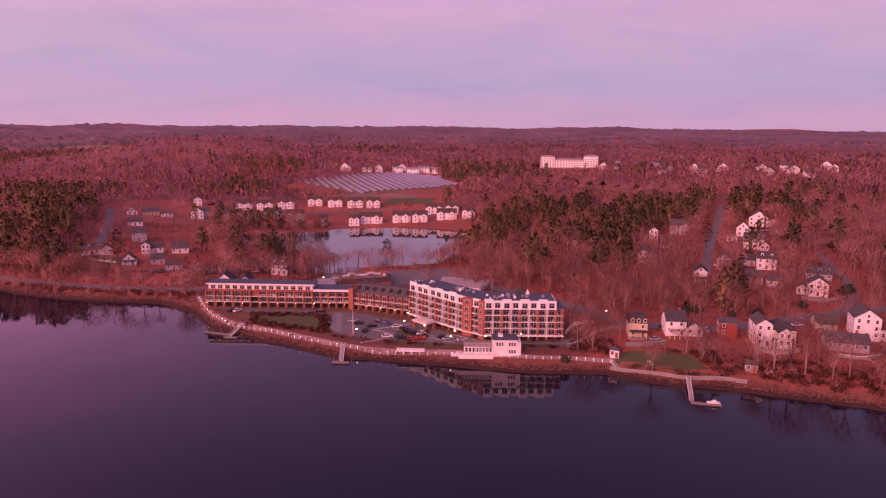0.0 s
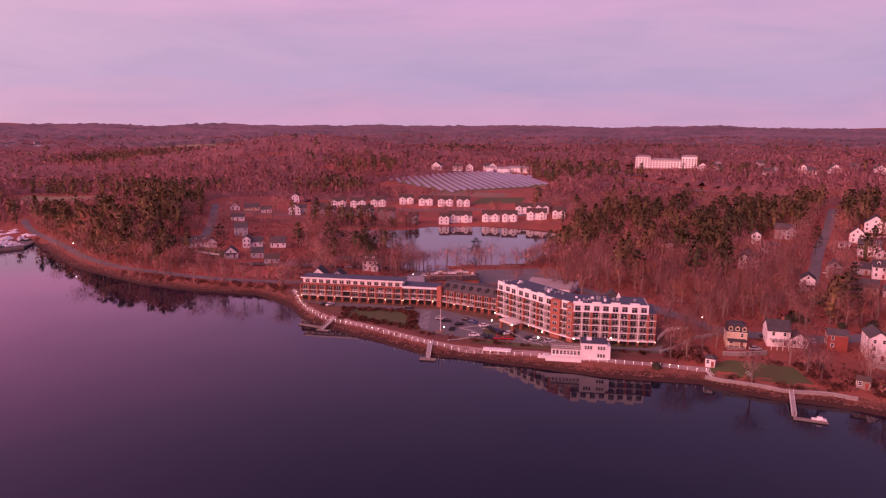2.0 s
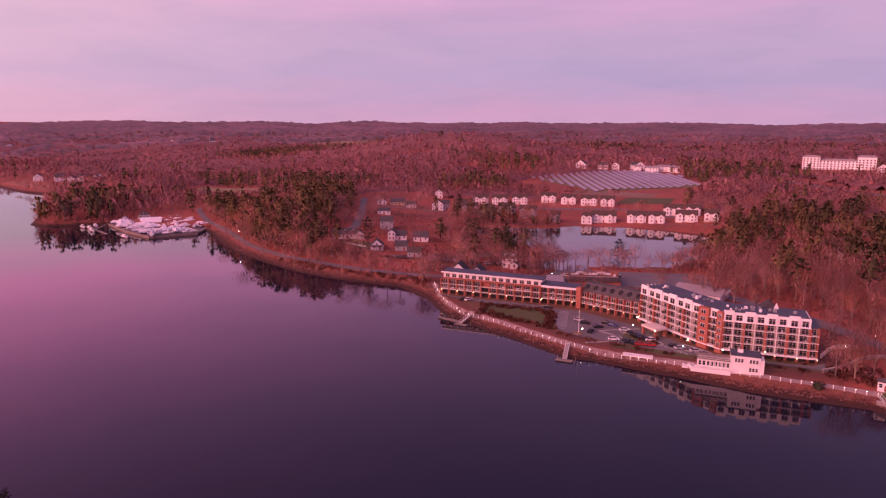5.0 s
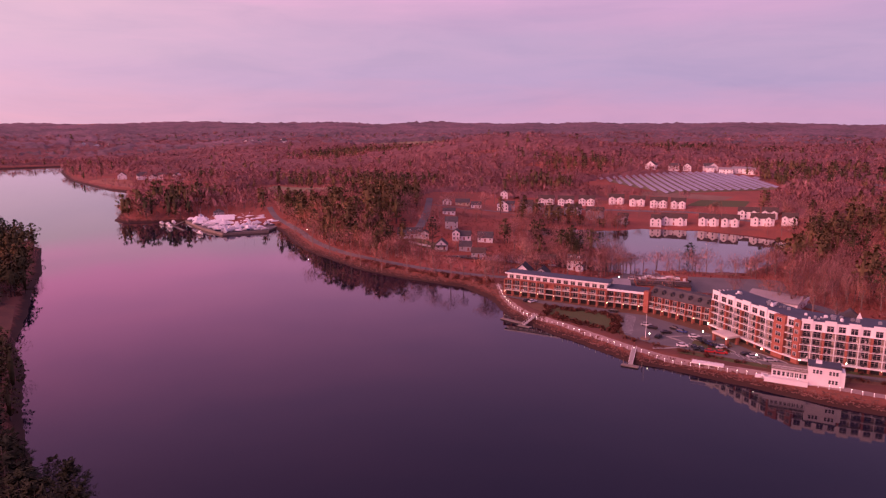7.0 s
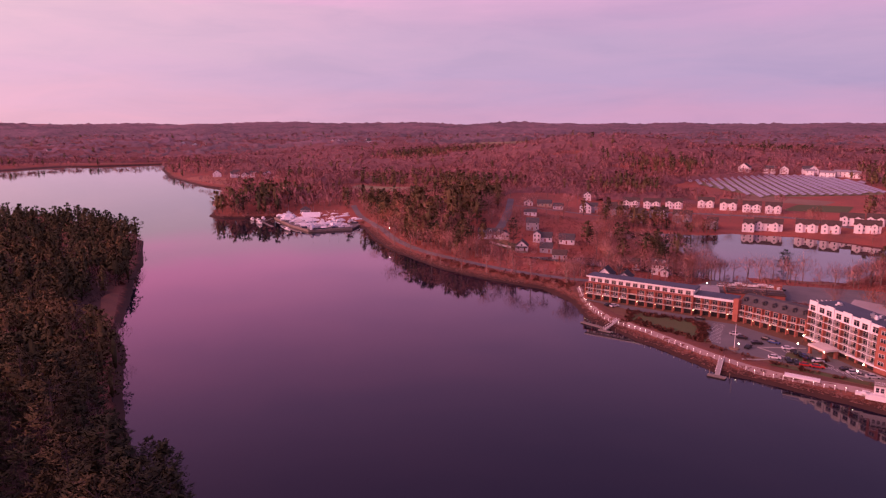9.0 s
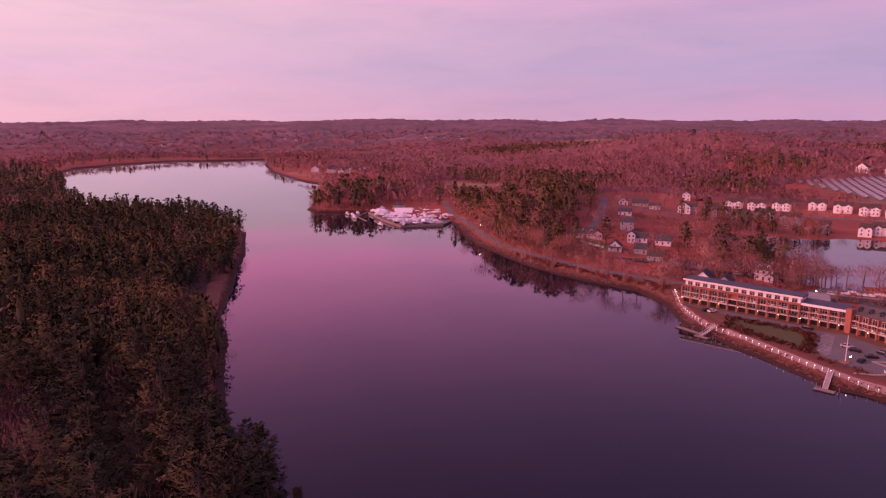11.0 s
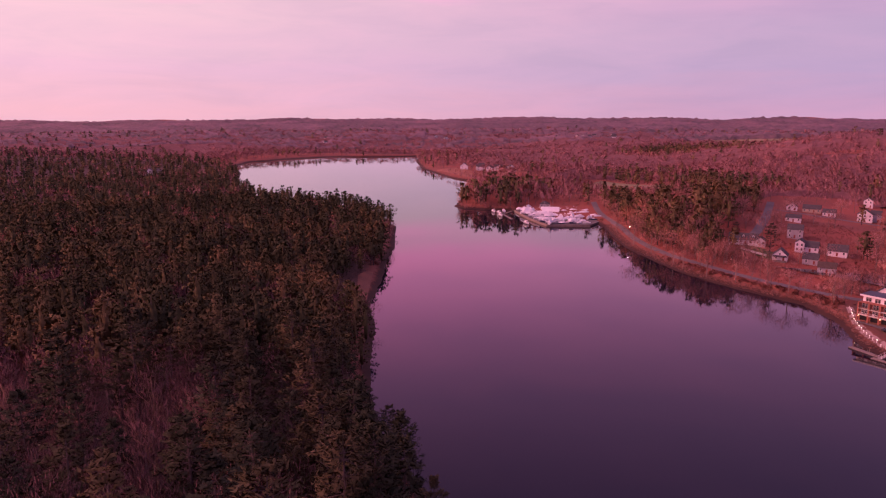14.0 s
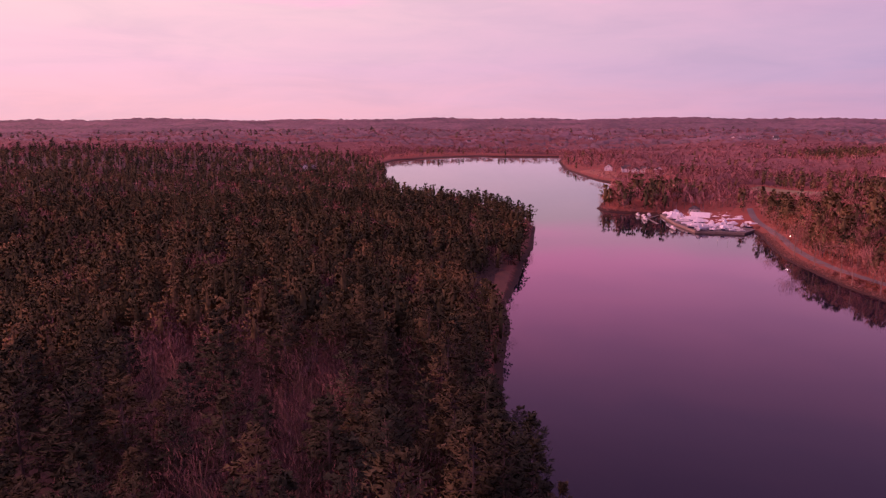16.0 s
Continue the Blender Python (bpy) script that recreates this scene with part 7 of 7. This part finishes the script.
tx, ty = scatter(1, 95, 430, 7.0, (-430, 330, -220, 430))
share, left = pine_share(tx, ty)
is_pine = np.random.RandomState(2).uniform(size=len(tx)) < share
town_side = ~left & (tx > -205)
keep = np.random.RandomState(3).uniform(size=len(tx)) < np.where(town_side, np.where(ty > 300, 0.95, 0.7), 1.0) * np.where(inside_distance(VILLAGE, tx, ty) > 0, 0.12, 1)
near_left = left & (np.hypot(tx, ty) < 260)
keep &= ~(near_left & (np.random.RandomState(13).uniform(size=len(tx)) < np.interp(np.hypot(tx, ty), [140, 260], [0.5, 0.15])))
keep &= ~(left & (inside_distance(RIVER, tx, ty) > -np.interp(np.hypot(tx, ty), [120, 200, 280], [4.0, 3.0, 1.0])))
is_pine &= ~(town_side & (ty < 345) & (share < 0.5))
order = np.argsort(np.hypot(tx, ty))
px, bx = order[is_pine[order] & keep[order]], order[~is_pine[order] & keep[order]]
near_pines = px[left[px] & (np.hypot(tx[px], ty[px]) < 215)][:200]
rest = np.setdiff1d(px, near_pines)
grow("pine_tree", tx[near_pines], ty[near_pines], PINE_NEAR, "tall dark green white pine in the dense wood", 300, 4, (0.75, 1.15), tall_here(tx[near_pines], ty[near_pines], left[near_pines]))
close = rest[left[rest] & (np.hypot(tx[rest], ty[rest]) < 340)]
# low tones: the near bank seen from its unlit side
woods("pine_wood", tx[close], ty[close], PINE_CLOSE, "dense dark green pine wood on the near bank", 15, (0.8, 1.2), 1.0, tall_here(tx[close], ty[close], left[close]), (0.15, 0.85))
rest = np.setdiff1d(rest, close)
# tones dim the near-bank pines and lighten the town's, as sun would
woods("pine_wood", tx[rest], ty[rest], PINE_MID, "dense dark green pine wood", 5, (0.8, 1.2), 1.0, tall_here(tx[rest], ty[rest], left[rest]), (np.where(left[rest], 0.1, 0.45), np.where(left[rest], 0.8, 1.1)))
town = bx[(np.hypot(tx[bx], ty[bx]) < 200) | (~left[bx] & (np.hypot(tx[bx] - 90, ty[bx] - 310) < 130))][:300]
rest = np.setdiff1d(bx, town)
deep = town[left[town]]
grow("bare_tree", tx[deep], ty[deep], BARE_NEAR, "leafless mauve-grey tree between dark pines", 300, 6, (0.8, 1.1), tall_here(tx[deep], ty[deep], left[deep]))
deep = town[~left[town]]
grow("bare_tree", tx[deep], ty[deep], BARE_NEAR, "leafless grey-brown tree with fine reddish twigs", 300, 6, (0.75, 1.2))
shore_side = rest[~left[rest] & (tx[rest] < -190) & (inside_distance(VILLAGE, tx[rest], ty[rest]) < 0)]
woods("bare_wood", tx[shore_side], ty[shore_side], BARE_MID, "leafless reddish-brown wood along the river road", 8, (0.85, 1.2), 1.0, tall_here(tx[shore_side], ty[shore_side], left[shore_side]))
rest = np.setdiff1d(rest, shore_side)
beyond = np.hypot(tx[rest], ty[rest]) > 330
west_bank = left[rest]
for q, label, seed, twig in ((rest[west_bank], "leafless mauve-grey trees among the pines", 7, "mauve_twigs"), (rest[~beyond & ~west_bank], "leafless reddish-brown woodland", 17, ""), (rest[beyond & ~west_bank], "leafless reddish-brown woodland behind the hotel", 9, "")):
    woods("bare_wood", tx[q], ty[q], BARE_MID, label, seed, (0.75, 1.2), 1.0, tall_here(tx[q], ty[q], left[q]), twig=twig)
for k, (lo, hi, gap, pk, bk, box) in enumerate(((430, 640, 9.0, PINE_MID, BARE_MID, (-640, 480, -150, 640)), (640, 1000, 10.0, PINE_FAR, BARE_FAR, (-1000, 680, -250, 1000)), (1000, 1600, 16.0, PINE_FAR, BARE_FAR, (-1600, 1050, -400, 1600)), (1600, 2500, 33.0, PINE_FAR, BARE_FAR, (-2500, 1650, -600, 2500)))):
    x, y = scatter(20 + k, lo, hi, gap, box)
    share, left = pine_share(x, y)
    open_ = (inside_distance(VILLAGE, x, y) > 0) & (np.random.RandomState(60 + k).uniform(size=len(x)) > 0.14)
    x, y, share, left = x[~open_], y[~open_], share[~open_], left[~open_]
    p = np.random.RandomState(30 + k).uniform(size=len(x)) < share
    size, squat = ((0.85, 1.2), (0.8, 1.25), (0.95, 1.5), (1.3, 2.0))[k], (1.0, 0.95, 0.85, 0.65)[k]
    # sunlit and unlit sides put into tone again, darker on the near bank
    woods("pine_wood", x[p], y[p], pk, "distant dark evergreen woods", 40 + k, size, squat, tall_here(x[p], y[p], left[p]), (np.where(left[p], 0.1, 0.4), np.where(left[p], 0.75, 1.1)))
    woods("bare_wood", x[~p], y[~p], bk, "distant leafless brown woods tinted mauve as haze" if k else "leafless brown woods beyond the village and pond", 50 + k, size, squat, tall_here(x[~p], y[~p], left[~p]))


def along(points, n, lo, hi, seed, gap):
    """Places beside a line, on its left-hand side, at least a gap apart."""
    r, line, out = np.random.RandomState(seed), smooth_line(points, 1.0), []
    side = sideways(line)
    for k in range(12 * n):
        i = r.randint(len(line))
        p = line[i] + side[i] * r.uniform(lo, hi)
        if len(out) < n and all((p[0] - q[0]) ** 2 + (p[1] - q[1]) ** 2 > gap * gap for q in out):
            out.append(p)
    out = np.array(out)
    ok = (inside_distance(RIVER, out[:, 0], out[:, 1]) < -1.5) & free_of(out[:, 0], out[:, 1])
    return out[ok, 0], out[ok, 1]


x, y = along([(-640, 524), (-560, 450), (-528, 416), (-509, 414), (-489, 428), (-466, 448)], 190, -30, 30, 81, 4.0)
woods("bare_wood", x, y, BARE_MID, "leafless reddish trees down to the water on the point", 82, (0.6, 1.05))
x, y = along([(-392, 474), (-366, 456), (-330, 428), (-290, 394), (-250, 370), (-210, 356)], 230, 5.5, 34, 83, 4.2)
p = np.random.RandomState(84).uniform(size=len(x)) < 0.32
woods("bare_wood", x[~p], y[~p], BARE_MID, "leafless reddish trees behind the river road", 85, (0.75, 1.25))
woods("pine_wood", x[p], y[p], PINE_MID, "dark pines behind the river road", 86, (0.8, 1.2), 1.0, None, (0.3, 1.0))


def bush(seed, h=3.6):
    """A bare many-stemmed shrub: a low dome of fine twigs."""
    r = np.random.RandomState(seed)
    stems = [stick((0, 0, -0.2), (r.uniform(-1, 1), r.uniform(-1, 1), h * 0.7), 0.05, r) for k in range(5)]
    q = r.normal(size=(110, 3))
    q /= np.linalg.norm(q, axis=1)[:, None]
    c = np.array((0, 0, h * 0.5)) + q * np.array((h * 0.62, h * 0.62, h * 0.46)) * r.uniform(0.35, 1.1, (110, 1))
    return merge(*stems), rounded(flakes(r, c, 1.0, 0.16, q * 1.2 + np.array((0, 0, 0.7))))


def evergreen(seed, h=3.0):
    """A dense broad evergreen shrub."""
    r = np.random.RandomState(seed)
    c = np.array([(r.uniform(-1.6, 1.6), r.uniform(-1.2, 1.2), h * r.uniform(0.3, 0.62)) for k in range(9)])
    q = r.normal(size=(130, 3))
    q /= np.linalg.norm(q, axis=1)[:, None]
    e = np.repeat(c, 15, 0)[:130] + q * r.uniform(0.8, 1.25, (130, 1))
    return merge(stick((0, 0, -0.3), (0, 0, h * 0.5), 0.1, r)), crown_of(core(r, [(0, h * 0.3), (h * 0.3, h * 0.5), (h * 0.7, h * 0.3), (h * 0.85, 0.1)], 8, 0.25), flakes(r, e, 0.7, 0.5, q))


EVERGREENS = [(107.5, 288.4, 1.5), (114.4, 288.0, 1.2), (112.2, 291.6, 1.8), (126.8, 284.1, 1.0), (137.9, 282.3, 1.5), (129.3, 321.3, 1.2), (131.6, 319.3, 1.8), (103.2, 287.0, 1.0), (93.5, 332.4, 1.5), (163.4, 294.5, 1.2), (194.2, 312.3, 1.8), (46.8, 242.9, 1.0)]
LONE = [(148.8, 328.0), (135.4, 293.5), (197.0, 370.7), (-36.4, 426.9), (161.5, 404.4), (-223.9, 406.4), (-156.5, 433.9), (-95.3, 391.3), (-102.8, 399.3), (-197.6, 399.6)]
# shrubs between the houses, round the pond and along the banks
BUSHES = [bush(k) for k in (1, 2, 3)]
bx_, by_ = scatter(71, 150, 470, 5.2, (-330, 330, 200, 470))
ok = (np.random.RandomState(72).uniform(size=len(bx_)) < np.where(waves(bx_, by_, 26, 73) > 0.0, 0.75, 0.3) * np.where(inside_distance(VILLAGE, bx_, by_) > 0, 0.4, 1)) & ~(inside_distance(SHORE_LEFT + [(300, -900), (-3000, -900), (-3000, 560), (-1700, 470)], bx_, by_) > 0)
woods("bare_wood", bx_[ok], by_[ok], BUSHES, "leafless red-brown thickets between houses and trees", 74, (0.5, 1.15))
x, y = along([(-700, 578), (-640, 524), (-560, 450), (-528, 416), (-509, 414), (-489, 428), (-466, 448)], 170, -9, 9, 87, 2.6)
woods("bare_wood", x, y, BUSHES, "leafless red-brown brush along the water of the point", 88, (0.8, 1.5))
x, y = along([(-118, 402), (-96, 398), (-76, 392), (-60, 388)], 26, -6, 10, 89, 3.5)
woods("bare_wood", x, y, BARE_MID, "leafless pale mauve trees between the pond and the road", 90, (0.55, 0.85), 1.0, None, (0.5, 0.8))
x, y = along([(-10, 400), (12, 420), (26, 460), (34, 520)], 34, -12, 5, 91, 4.0)
woods("bare_wood", x, y, BARE_MID, "leafless mauve trees on the bank of the pond", 92, (0.5, 0.9), 1.0, None, (0.0, 0.75))
r_ = np.random.RandomState(75)
mx, my = r_.uniform(-560, -375, 900), r_.uniform(486, 690, 900)
ok = (inside_distance([(-570, 690), (-425, 660), (-385, 560), (-400, 530), (-545, 610)], mx, my) > 0) & (inside_distance([(-532, 605), (-408, 598), (-425, 652), (-562, 684)], mx, my) < 2) & (inside_distance(RIVER, mx, my) < -6)
woods("bare_wood", mx[ok], my[ok], BUSHES, "distant mauve-brown brush on the marshy clearing", 78, (0.6, 1.3))
fx_ = np.concatenate([r_.uniform(-178, -92, 70), r_.uniform(-95, 24, 55)])
fy_ = 526 + r_.uniform(-3, 14, len(fx_)) + np.clip((fx_ + 90) * 0.1, 0, 14)
ok = inside_distance(POND, fx_, fy_) < -2
woods("bare_wood", fx_[ok], fy_[ok], BARE_MID, "leafless trees on the far bank of the pond", 76, (0.4, 0.75))
woods("pine_wood", fx_[ok][::4] + 3, fy_[ok][::4] + 3, PINE_MID, "dark evergreens on the far bank of the pond", 77, (0.45, 0.7))
for k, (ex, ey, es) in enumerate(EVERGREENS):
    (wv, wf, wn_), (cv, cf, cn_) = lit(*evergreen(80 + k % 3))
    t = thing("evergreen_shrub", ex, ey, float(ground_at(ex, ey)) - 0.1, 50 * k, "dense dark evergreen shrub between the houses", "shrub", "evergreen shrubs")
    t.scale = (es, es, es)
    part("stem", fast_mesh("stem", wv, wf, [MAT["bark"]], normals=wn_), "", t), part("foliage", fast_mesh("foliage", cv, cf, [MAT["needles"]], normals=cn_), "", t)
grow("pine_tree", np.array([p[0] for p in LONE]), np.array([p[1] for p in LONE]), PINE_NEAR, "single dark green conifer standing by itself", 20, 79, (0.6, 0.95))
